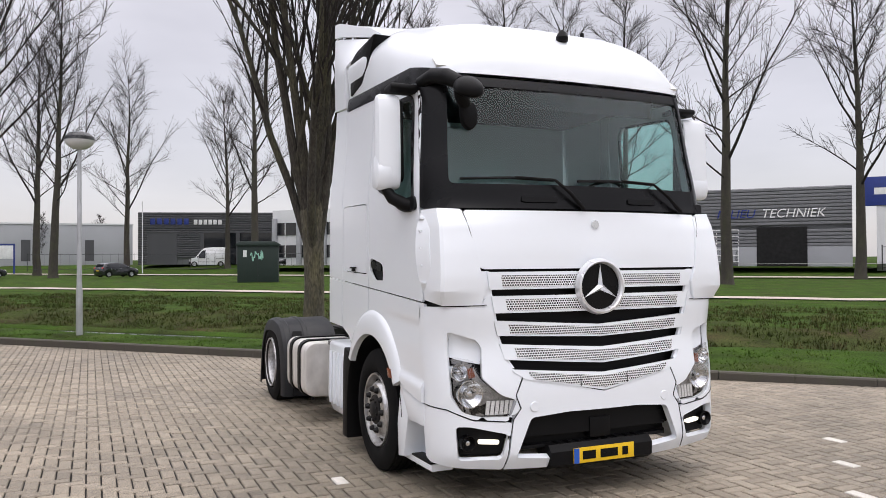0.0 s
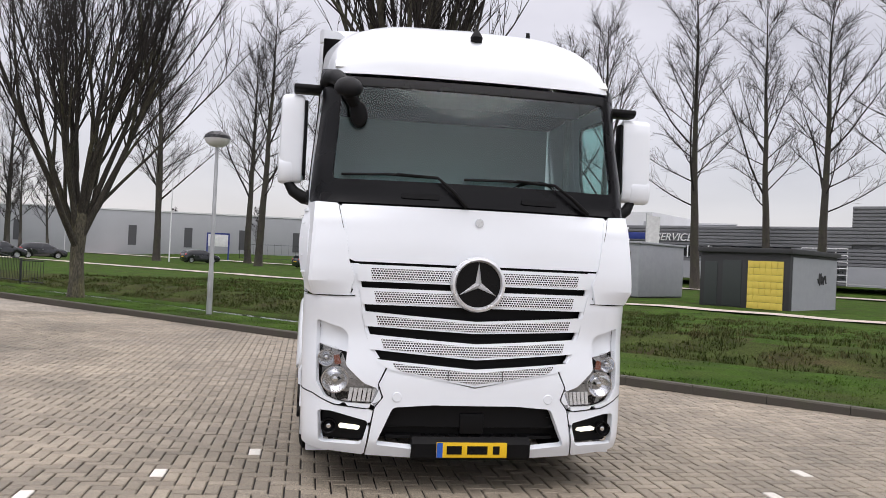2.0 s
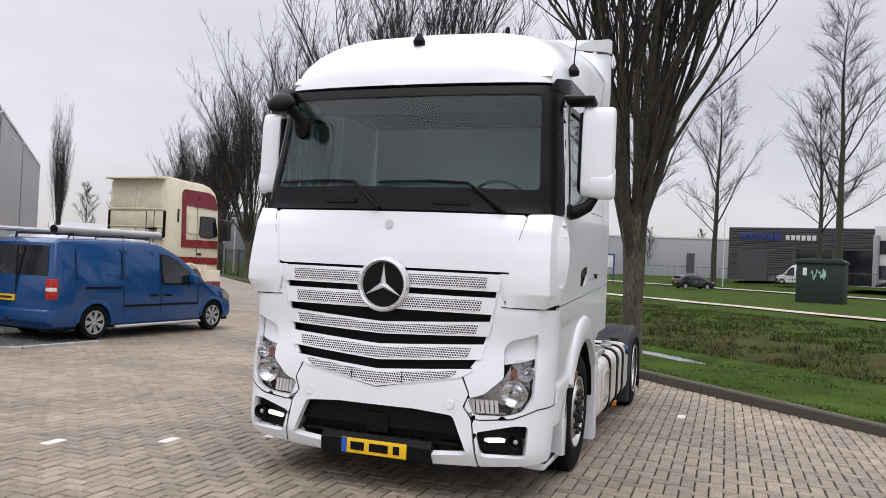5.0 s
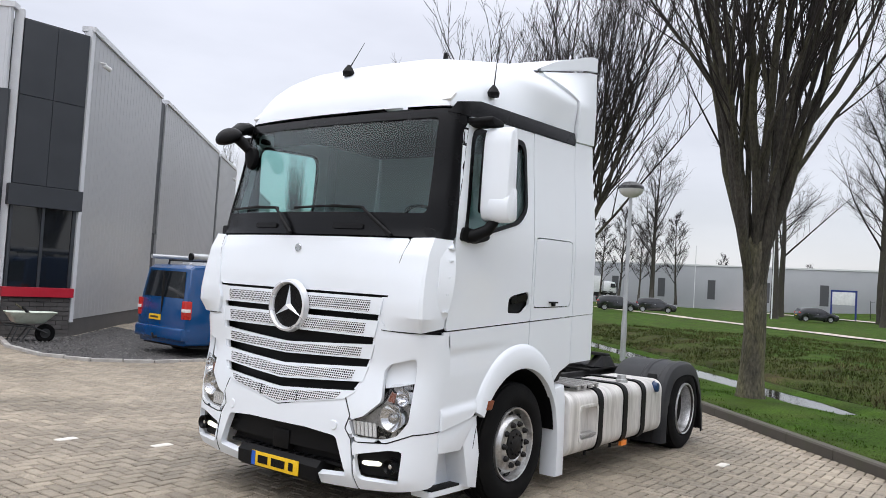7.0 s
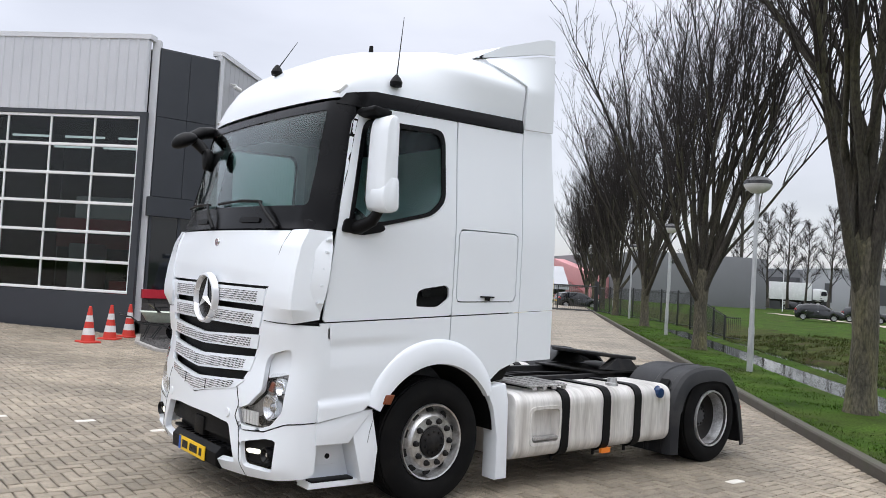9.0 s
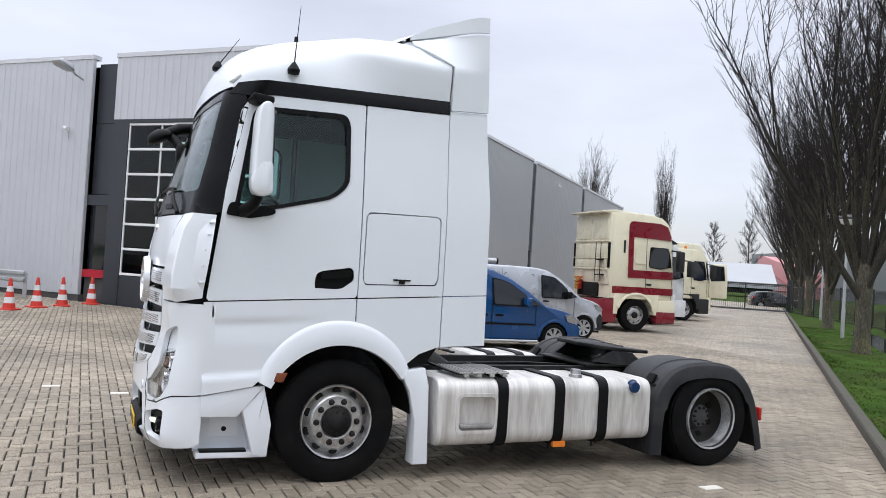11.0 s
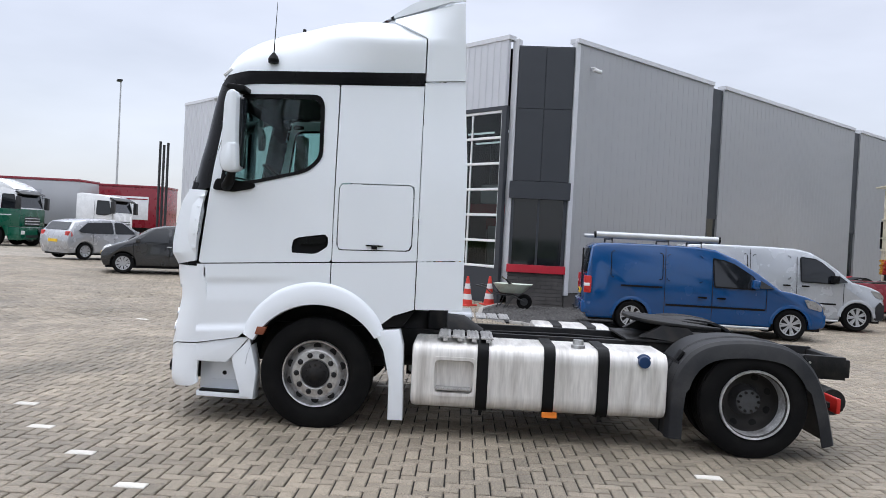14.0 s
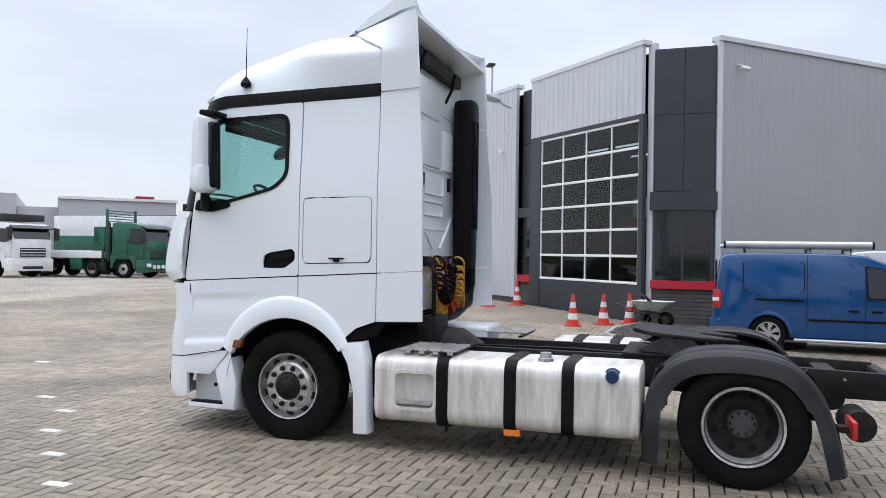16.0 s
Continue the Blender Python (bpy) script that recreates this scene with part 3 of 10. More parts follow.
hall = thing("workshop_building", Matrix.Identity(4), "grey metal-clad workshop with white-framed glazed door and anthracite bays", "building")
FACE, SIDE = -KU, KN     # outward normals of the door front and of the lane side
FACE3, SIDE3 = Vector((*FACE, 0)), Vector((*SIDE, 0))
HZ = 7.12
# lane side: smooth grey panels between dark recesses
for s0, s1 in ((15.4, 22.45), (23.15, 34.1), (34.75, 45.2), (45.9, 60.0)):
    part("wall", bm_ribbed(street(s0, -12.0), street(s1, -12.0), 0.42, HZ, 0.30, 0.006, SIDE3, rib=0.12), M["clad"], hall, "smooth grey panel wall", smooth=20)
    wall_poly(s1 - 0.0, -11.95, s0 + 0.0, -11.95, HZ, HZ + 0.12, 0.3, "roof_edge", M["trim_w"], hall, "light metal roof edge")
    wall_poly(s1, -12.02, s0, -12.02, -0.1, 0.42, 0.2, "plinth", M["brickw"], hall, "dark brick plinth")
for s0, s1 in ((22.45, 23.15), (34.1, 34.75), (45.2, 45.9)):
    wall_poly(s1, -12.05, s0, -12.05, 2.95, HZ - 0.05, 0.15, "panel", M["anthracite"], hall, "anthracite recess panel")
    wall_poly(s1, -12.08, s0, -12.08, 0.95, 2.80, 0.05, "window", M["dk_glass"], hall, "narrow dark window")
    wall_poly(s1, -12.03, s0, -12.03, 2.80, 2.95, 0.2, "lintel", M["anthracite"], hall)
    wall_poly(s1, -12.0, s0, -12.0, 0.80, 0.95, 0.2, "sill", M["red_sill"], hall, "dark red sill")
    wall_poly(s1, -12.06, s0, -12.06, -0.1, 0.80, 0.2, "plinth", M["brickw"], hall, "dark brick plinth")
# chamfered corner bay
ca, cb = (14.3, -13.1), (15.35, -12.02)
cd = street(*cb) - street(*ca)


def cham(f0, f1, z0, z1, dep, name, material, label="", thick=0.15):
    s0, d0 = ca[0] + (cb[0] - ca[0]) * f0, ca[1] + (cb[1] - ca[1]) * f0
    s1, d1 = ca[0] + (cb[0] - ca[0]) * f1, ca[1] + (cb[1] - ca[1]) * f1
    t = Vector((s1 - s0, d1 - d0)).normalized()
    o = Vector((-t.y, t.x)) * dep
    return wall_poly(s1 + o.x, d1 + o.y, s0 + o.x, d0 + o.y, z0, z1, thick, name, material, hall, label, bevel=0.004)


for f0, f1 in ((0.02, 0.497), (0.503, 0.98)):
    cham(f0, f1, 5.32, 6.96, 0.02, "panel", M["anthracite"], "anthracite facade panel")
    cham(f0, f1, 3.38, 5.31, 0.02, "panel", M["anthracite"], "anthracite facade panel")
cham(0.0, 1.0, 0.0, 7.0, -0.03, "backing", M["anthracite"], thick=0.1)
cham(-0.04, 1.04, 2.90, 3.36, 0.10, "canopy", M["anthracite"], "box-shaped anthracite canopy over the window", thick=0.3)
cham(0.03, 0.97, 1.13, 2.90, 0.0, "window", M["dk_glass"], "dark shop window", thick=0.05)
for f in (0.02, 0.475, 0.93):
    cham(f, f + 0.04, 1.13, 2.90, 0.03, "window_frame", M["anthracite"], thick=0.08)
cham(-0.02, 1.02, 0.92, 1.13, 0.09, "sill", M["red_sill"], "dark red window sill", thick=0.25)
for i in range(9):
    z = i * 0.103 - 0.01
    k = 5 if i % 2 else 4
    edges = [0.0] + [(j + (0.5 if i % 2 == 0 else 0.0)) / 5 for j in range(0 if i % 2 == 0 else 1, 5)] + [1.0]
    for a, b in zip(edges, edges[1:]):
        cham(a + 0.003, b - 0.003, z, z + 0.093, 0.02, "block", M["brickw"])
# light corner posts of the bay
for s0, d0, s1, d1 in ((14.26, -13.28, 14.3, -13.1), (15.38, -12.0, 15.52, -11.97)):
    wall_poly(s1, d1, s0, d0, 0.35, HZ + 0.06, 0.2, "corner_post", M["trim_w"], hall, "light grey corner profile", bevel=0.01)

# door front
FS_ = 14.05
part("wall", bm_ribbed(street(FS_, -18.5), street(FS_, -13.25), 5.36, HZ, 0.25, 0.02, FACE3), M["clad_l"], hall, "light ribbed metal cladding over the door", smooth=20)
wall_poly(FS_ - 0.03, -13.2, FS_ - 0.03, -18.52, HZ, HZ + 0.12, 0.3, "roof_edge", M["trim_w"], hall, "light metal roof edge")
# near-black room lining: the indoor dimness is put into its colour
M["dim"] = mat("painted_dim_workshop_lining", (0.022, 0.022, 0.024), 0.8, var=0.2, spec=0.2)
M["door_glass"] = glass("workshop_door_glass", (0.85, 0.92, 0.92), 0.6)
M["tube"] = lamp_mat("fluorescent_tube", (0.95, 1.0, 1.0), 1.6)
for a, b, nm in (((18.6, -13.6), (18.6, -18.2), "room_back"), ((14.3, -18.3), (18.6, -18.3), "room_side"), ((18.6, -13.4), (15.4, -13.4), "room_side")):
    wall_poly(a[0], a[1], b[0], b[1], 0.0, 5.5, 0.05, nm, M["dim"], hall, "workshop wall, the room's dimness put into its colour")
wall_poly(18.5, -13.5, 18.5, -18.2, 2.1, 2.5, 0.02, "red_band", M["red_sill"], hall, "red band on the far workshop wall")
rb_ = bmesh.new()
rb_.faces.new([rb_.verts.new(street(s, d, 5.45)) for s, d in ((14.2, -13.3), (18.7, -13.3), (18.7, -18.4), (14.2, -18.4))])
part("room_ceiling", rb_, M["dim"], hall, "workshop ceiling, the room's dimness put into its colour")
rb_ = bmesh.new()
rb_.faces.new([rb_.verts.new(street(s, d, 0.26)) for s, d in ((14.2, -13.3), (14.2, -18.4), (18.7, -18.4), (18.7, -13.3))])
part("room_floor", rb_, M["dim"], hall, "workshop floor, the room's dimness put into its colour")
for s in (15.6, 17.4):
    for d in (-14.2, -15.7, -17.2):
        part("tube_lamp", bm_tube([street(s, d - 0.55, 4.95), street(s, d + 0.55, 4.95)], 0.03, 8), M["tube"], hall, "lit fluorescent tube")
# plain solids added for the red and white shapes in the door glass
part("work_bench", bm_box((-0.9, -0.35, 0.26), (0.9, 0.35, 1.2), 0.03), M["red_sill"], hall, "red block added inside", m=along(17.9, -15.2))
part("lift_canopy", bm_box((-0.25, -1.5, 2.55), (0.25, 1.1, 2.85), 0.03), M["red_sill"], hall, "red bar added inside", m=along(16.4, -15.6))
part("lift_body", bm_box((-0.2, -1.4, 2.87), (0.2, 0.6, 3.45), 0.03), M["white_frame"], hall, "white block added inside", m=along(16.4, -15.6))
part("white_cabinet", bm_box((-0.5, -0.3, 0.26), (0.5, 0.3, 2.2), 0.03), M["white_frame"], hall, "white box added inside", m=along(18.1, -16.9))
wall_poly(FS_ - 0.0, -13.2, FS_ - 0.0, -13.36, 0.0, 5.36, 0.12, "door_jamb", M["anthracite"], hall)
wall_poly(FS_ - 0.0, -17.95, FS_ - 0.0, -18.5, 0.0, 5.36, 0.12, "door_jamb", M["anthracite"], hall)
wall_poly(FS_ + 0.02, -13.36, FS_ + 0.02, -17.95, 0.0, 0.98, 0.08, "door_panel", M["anthracite"], hall, "closed lower panel of the sectional door")
wall_poly(FS_ + 0.0, -13.36, FS_ + 0.0, -17.95, 5.26, 5.36, 0.12, "door_head", M["anthracite"], hall)
rows_z = [1.03 + i * (5.22 - 1.03) / 6 for i in range(7)]
cols_d = [-17.92 + i * (17.92 - 13.38) / 4 for i in range(5)]
for a, b in zip(rows_z, rows_z[1:]):
    for c, e in zip(cols_d, cols_d[1:]):
        wall_poly(FS_ + 0.05, e - 0.02, FS_ + 0.05, c + 0.02, a + 0.03, b - 0.03, 0.02, "pane", M["door_glass"], hall).visible_shadow = False
for z in rows_z:
    wall_poly(FS_ + 0.02, -13.36, FS_ + 0.02, -17.95, z - 0.035, z + 0.035, 0.06, "door_rail", M["white_frame"], hall, "white door glazing bar", bevel=0.008)
for i, d in enumerate(cols_d):
    w = 0.022
    wall_poly(FS_ + 0.025, d + w, FS_ + 0.025, d - w, 1.0, 5.24, 0.05, "door_stile", M["white_frame"], hall, "white door glazing bar", bevel=0.006)


def front_recess(d0, d1):
    wall_poly(FS_ + 0.25, d1, FS_ + 0.25, d0, 5.3, HZ - 0.1, 0.1, "panel", M["anthracite"], hall, "anthracite recess panel")
    wall_poly(FS_ + 0.25, d1, FS_ + 0.25, d0, 3.25, 5.28, 0.1, "panel", M["anthracite"], hall, "anthracite recess panel")
    wall_poly(FS_ + 0.1, d1, FS_ + 0.1, d0, 2.92, 3.22, 0.2, "canopy", M["anthracite"], hall)
    wall_poly(FS_ + 0.22, d1 - 0.05, FS_ + 0.22, d0 + 0.05, 1.08, 2.92, 0.05, "window", M["dk_glass"], hall, "narrow dark window")
    wall_poly(FS_ + 0.1, d1, FS_ + 0.1, d0, 0.86, 1.08, 0.2, "sill", M["red_sill"], hall, "dark red window sill")
    wall_poly(FS_ + 0.2, d1, FS_ + 0.2, d0, -0.1, 0.86, 0.2, "plinth", M["brickw"], hall, "dark brick plinth")


front_recess(-19.4, -18.5)
front_recess(-27.6, -26.7)
for d0, d1 in ((-26.7, -19.4), (-33.5, -27.6)):
    part("wall", bm_ribbed(street(FS_, d0), street(FS_, d1), 0.35, HZ, 0.25, 0.02, FACE3), M["clad_l"], hall, "light ribbed metal cladding", smooth=20)
    wall_poly(FS_ - 0.03, d1 + 0.02, FS_ - 0.03, d0 - 0.02, HZ, HZ + 0.12, 0.3, "roof_edge", M["trim_w"], hall, "light metal roof edge")
    wall_poly(FS_ + 0.02, d1, FS_ + 0.02, d0, -0.1, 0.35, 0.2, "plinth", M["brickw"], hall, "dark brick plinth")
wall_poly(FS_ + 0.1, -33.5, 60, -33.5, -0.1, HZ, 0.2, "wall", M["clad"], hall, "smooth grey panel wall")
wall_poly(60, -33.5, 60, -12.1, -0.1, HZ, 0.2, "wall", M["clad"], hall, "smooth grey panel wall")
roofbm = bmesh.new()
roofbm.faces.new([roofbm.verts.new(street(s, d, HZ - 0.15)) for s, d in ((14.4, -13.3), (15.6, -12.2), (59.9, -12.2), (59.9, -33.3), (14.4, -33.3))])
part("roof", roofbm, M["far_dark"], hall, "flat dark bitumen roof")


# ---------------------------------------------------------------- tractor unit (x ahead from the front axle, y to its left)
truck = thing("tractor_unit", Matrix.Identity(4), "white two-axle tractor unit with tall sleeper cab, parked on brick paving", "truck")
FA, FL, RX = 1.0, 0.42, 0.28     # half width of the bowed front, length and depth of the rounded corner


def front_x(z):
    if z > 2.08:
        return 1.36 - 0.22 * (z - 2.08) - 0.075 * (z - 2.08) ** 2
    return smoothlerp(z, [(0.2, 1.40), (0.42, 1.485), (0.75, 1.475), (1.35, 1.412), (1.75, 1.388), (2.08, 1.36)])


def bow(z):
    """How far the front falls back at one metre from its middle."""
    return smoothlerp(z, [(0.2, 0.115), (0.8, 0.115), (1.1, 0.12), (1.4, 0.075), (1.65, 0.045), (1.95, 0.06), (2.15, 0.12), (2.45, 0.11), (3.1, 0.05)])


def half_w(z):
    return smoothlerp(z, [(0.2, 1.215), (0.6, 1.235), (1.2, 1.25), (2.1, 1.25), (3.1, 1.195), (3.3, 1.17)])


def cab_front(q, z):
    """Point of the cab's skin; q is the way round from the middle, below 0 on its right."""
    sg, q = (1 if q >= 0 else -1), abs(q)
    xc = front_x(z)
    w = half_w(z)
    x1 = xc - bow(z) * FA * FA
    if q <= FA:
        return Vector((xc - bow(z) * q * q, sg * q, z))
    if q <= FA + FL:
        a = (q - FA) / FL * math.pi / 2
        return Vector((x1 - 0.06 * (q - FA) - (RX - 0.02) * (1 - math.cos(a)), sg * (FA + (w - FA) * math.sin(a)), z))
    xe = x1 - 0.06 * FL - (RX - 0.02)
    return Vector((xe - (q - FA - FL), sg * w, z))


def side_q(x, z):
    """The way round at which the skin of the side stands at x."""
    xe = front_x(z) - bow(z) - 0.06 * FL - (RX - 0.02)
    if x <= xe:
        return FA + FL + xe - x
    lo, hi = FA, FA + FL
    for _ in range(24):
        m = (lo + hi) / 2
        if cab_front(m, z).x > x:
            lo = m
        else:
            hi = m
    return lo


def left(x, z):
    return cab_front(side_q(x, z), z)


def right(x, z):
    p = left(-x, z)
    return Vector((p.x, -p.y, p.z))


def lean(x, z):
    return left(x, z)


def both_sides(name, outer, holes, material, parent, label="", cell=0.03, thick=0.02, lift=0.0, smooth=30, out=None):
    """The same plate on the left and on the right of the cab; outline in (x, z)."""
    obs = []
    # (x, z) runs clockwise seen from the left, so the left side takes mirrored x to face out
    o_ = (lambda x, z: Vector((0, out(x, z), 0))) if out else (lambda x, z: Vector((0, 0, 0)))
    fl = lambda a, z: left(-a, z) + o_(-a, z)
    ml = lambda ps: [(-x, z) for x, z in ps]
    b1 = bm_panel(ml(outer), [ml(h) for h in holes], fl, cell, thick, lift)
    obs.append(part(name, b1, material, parent, label, smooth))
    fr = lambda a, z: Vector((left(a, z).x, -left(a, z).y, z)) - o_(a, z)
    b2 = bm_panel(outer, holes, fr, cell, thick, lift)
    obs.append(part(name, b2, material, parent, label, smooth))
    return obs


def skirt_y(x, z):
    """Pressed creases of the skirts: how far the skin stands out."""
    zc = 1.305 + 0.055 * (1.1 - x)
    k = max(0.0, min(1.0, (x - 0.15) / 0.45))
    o = 0.0
    if z < zc:
        o -= 0.016 * k * min(1.0, (zc - z) / 0.045) * max(0.0, 1 - (zc - z) / 0.20)
    zl = 0.885 + 0.075 * (1.1 - x)
    if x > 0.45 and z < zl:
        o += 0.024 * min(1.0, (zl - z) / 0.045) * min(1.0, (x - 0.45) / 0.2)
    return o


def mirror_y(poly):
    return [(-a, b) for a, b in reversed(poly)]


# --- side skin
def line(p, q, n=2):
    return [(p[0] + (q[0] - p[0]) * i / n, p[1] + (q[1] - p[1]) * i / n) for i in range(n)]


def waist(x):
    return 1.435 + (1.11 - x) * 0.0575


ARC_R, ARC_Z = 0.64, 0.50
WIN = round_poly([(0.915, 2.135), (0.81, 2.89), (0.765, 2.95), (0.09, 2.975), (0.045, 2.90), (0.035, 2.42), (0.16, 2.30), (0.62, 2.18)], 0.07)
door_out = round_poly([(1.085, waist(1.085) + 0.006), (0.99, 2.30), (0.905, 2.92), (0.82, 3.055), (-0.092, 3.085), (-0.098, waist(-0.098) + 0.006)], 0.02, 2)
hand = round_poly([(0.268, 1.575), (0.252, 1.690), (0.20, 1.715), (-0.03, 1.752), (-0.060, 1.735), (-0.066, 1.650), (0.03, 1.580), (0.08, 1.572)], 0.025)
hatch = round_poly([(-0.145, 1.625), (-0.145, 2.205), (-0.800, 2.215), (-0.800, 1.645)], 0.05)
doors = both_sides("cab_door", door_out, [WIN, hand], M["paint"], truck, "white cab door", cell=0.025)
for ob, sg in zip(doors, (1, -1)):
    f = (lambda a, z: left(-a, z)) if sg > 0 else (lambda a, z: Vector((left(a, z).x, -left(a, z).y, z)))
    tr = (lambda ps: [(-x, z) for x, z in ps]) if sg > 0 else (lambda ps: ps)
    inner = [(x + (0.45 - x) * 0.05, z + (2.55 - z) * 0.06) for x, z in WIN]
    grow = [(x + (x - 0.48) * 0.035, z + (z - 2.55) * 0.035) for x, z in WIN]
    part("window_seal", bm_panel(tr(grow), [tr(inner)], f, 0.018, 0.020, 0.008), M["gloss_black"], ob, "black rubber window seal")
    pane = part("window_pane", bm_panel(tr(WIN), [], f, 0.06, 0.006, -0.012), M["sideglass"], ob, "tinted side window")
    pane.visible_shadow = False
    part("handle_recess", bm_panel(tr(hand), [], f, 0.03, 0.01, -0.035), M["plastic"], ob, "black recessed door handle")
    part("handle", bm_panel(tr(round_poly([(0.21, 1.645), (0.21, 1.70), (-0.045, 1.738), (-0.045, 1.672)], 0.02)), [], f, 0.03, 0.02, -0.002), M["gloss_black"], ob, "black door handle")
    # black corner below the mirror
    part("mirror_corner", bm_panel(tr(round_poly([(0.985, 2.10), (0.955, 2.20), (0.72, 2.185), (0.60, 2.165), (0.62, 2.125), (0.80, 2.085)], 0.03)), [], f, 0.02, 0.03, 0.02), M["plastic"], ob, "black mirror corner trim")

rear_out = [(-0.105, waist(-0.105) + 0.006), (-0.105, 3.085), (-0.845, 3.105), (-0.855, waist(-0.855) + 0.006)]
grow_h = [(x + math.copysign(0.009, x + 0.47), z + math.copysign(0.009, z - 1.92)) for x, z in hatch]
both_sides("side_panel", rear_out, [grow_h], M["paint"], truck, "white sleeper side panel", cell=0.04)
for ob, sg in zip(both_sides("locker_hatch", hatch, [], M["paint"], truck, "white locker hatch", cell=0.05), (1, -1)):
    yl = 1.262 * sg
    part("latch", bm_box((-0.55, yl - 0.012, 1.665), (-0.40, yl + 0.004, 1.678), 0.003), M["plastic"], ob, "small black hatch latch")
    part("latch_grip", bm_box((-0.50, yl - 0.012, 1.64), (-0.45, yl + 0.006, 1.668), 0.004), M["plastic"], ob)
both_sides("side_fairing", [(-0.862, waist(-0.862) + 0.006), (-0.852, 3.14), (-1.205, 3.16), (-1.262, 2.4), (-1.275, waist(-1.28) + 0.006)], [], M["paint"], truck, "white side fairing behind the cab", cell=0.05, thick=0.03)
both_sides("side_fairing", [(-0.862, 1.125), (-0.862, waist(-0.862) - 0.002), (-1.276, waist(-1.28) - 0.002), (-1.282, 1.14)], [], M["paint"], truck, "white lower side fairing", cell=0.05, thick=0.03)


def arc(a0, a1, r, n=14, cx=0.0, cz=ARC_Z):
    return [(cx + r * math.cos(radians(a0 + (a1 - a0) * i / n)), cz + r * math.sin(radians(a0 + (a1 - a0) * i / n))) for i in range(n + 1)]


# lower skirts with the wheel arch cut out
arch_f = arc(29, 90, ARC_R + 0.09)
front_skirt = [(1.075, 0.735), (1.100, waist(1.10) - 0.004), (-0.094, waist(-0.094) - 0.004), (-0.094, ARC_Z + ARC_R + 0.09)] + [(0.0, ARC_Z + ARC_R + 0.088)] + arch_f[::-1][1:] + [(0.70, 0.80)]
both_sides("skirt", front_skirt, [], M["paint"], truck, "white skirt panel below the door", cell=0.022, out=skirt_y)
rear_skirt = [(-0.104, ARC_Z + ARC_R + 0.083), (-0.104, waist(-0.104) - 0.004), (-0.853, waist(-0.853) - 0.004), (-0.853, 1.125), (-0.67, 1.06)] + arc(140, 99, ARC_R + 0.09, 8)
both_sides("skirt", rear_skirt, [], M["paint"], truck, "white skirt panel over the wheel", cell=0.03)
# pressed crease of the skirts
for sg in (1, -1):
    flare = bmesh.new()
    prev = None
    for p in range(37):
        f = p / 36
        a = radians(27 + f * (146 - 27))
        cs, sn = math.cos(a), math.sin(a)
        k = 0.30 + 0.70 * math.sin(math.pi * min(1.0, max(0.0, f * 0.92 + 0.06))) ** 0.7
        ro = ARC_R + 0.175 * k
        ring = []
        for r, y in ((ro + 0.012, 1.246), (ro, 1.263), (ro - 0.03, 1.276), (ARC_R + 0.03, 1.287), (ARC_R - 0.012, 1.282), (ARC_R - 0.02, 1.235), (ARC_R + 0.06, 1.215)):
            ring.append(flare.verts.new((r * cs, sg * y, ARC_Z + r * sn)))
        if prev:
            for j in range(7):
                flare.faces.new((prev[j], prev[(j + 1) % 7], ring[(j + 1) % 7], ring[j]))
        else:
            flare.faces.new(ring)
        prev = ring
    flare.faces.new(prev[::-1])
    bmesh.ops.recalc_face_normals(flare, faces=flare.faces[:])
    part("wheel_arch", flare, M["paint"], truck, "white flared wheel arch")
    # dark liner inside the arch
    lin = bmesh.new()
    prev = None
    for p in range(25):
        a = radians(5 + p * 170 / 24)
        ring = [lin.verts.new(((ARC_R - 0.01) * math.cos(a), sg * y, ARC_Z + (ARC_R - 0.01) * math.sin(a))) for y in (1.24, 0.72)]
        if prev:
            lin.faces.new((prev[0], prev[1], ring[1], ring[0]))
        prev = ring
    part("arch_liner", lin, M["plastic"], truck, "black wheel arch liner")
    part("side_marker", bm_prism([(0.545, 0.838), (0.470, 0.834), (0.438, 0.905), (0.525, 0.908)], "y", 1.22 * sg, 1.292 * sg, 0.008), M["amber_dark"], truck, "dark orange side repeater lamp")

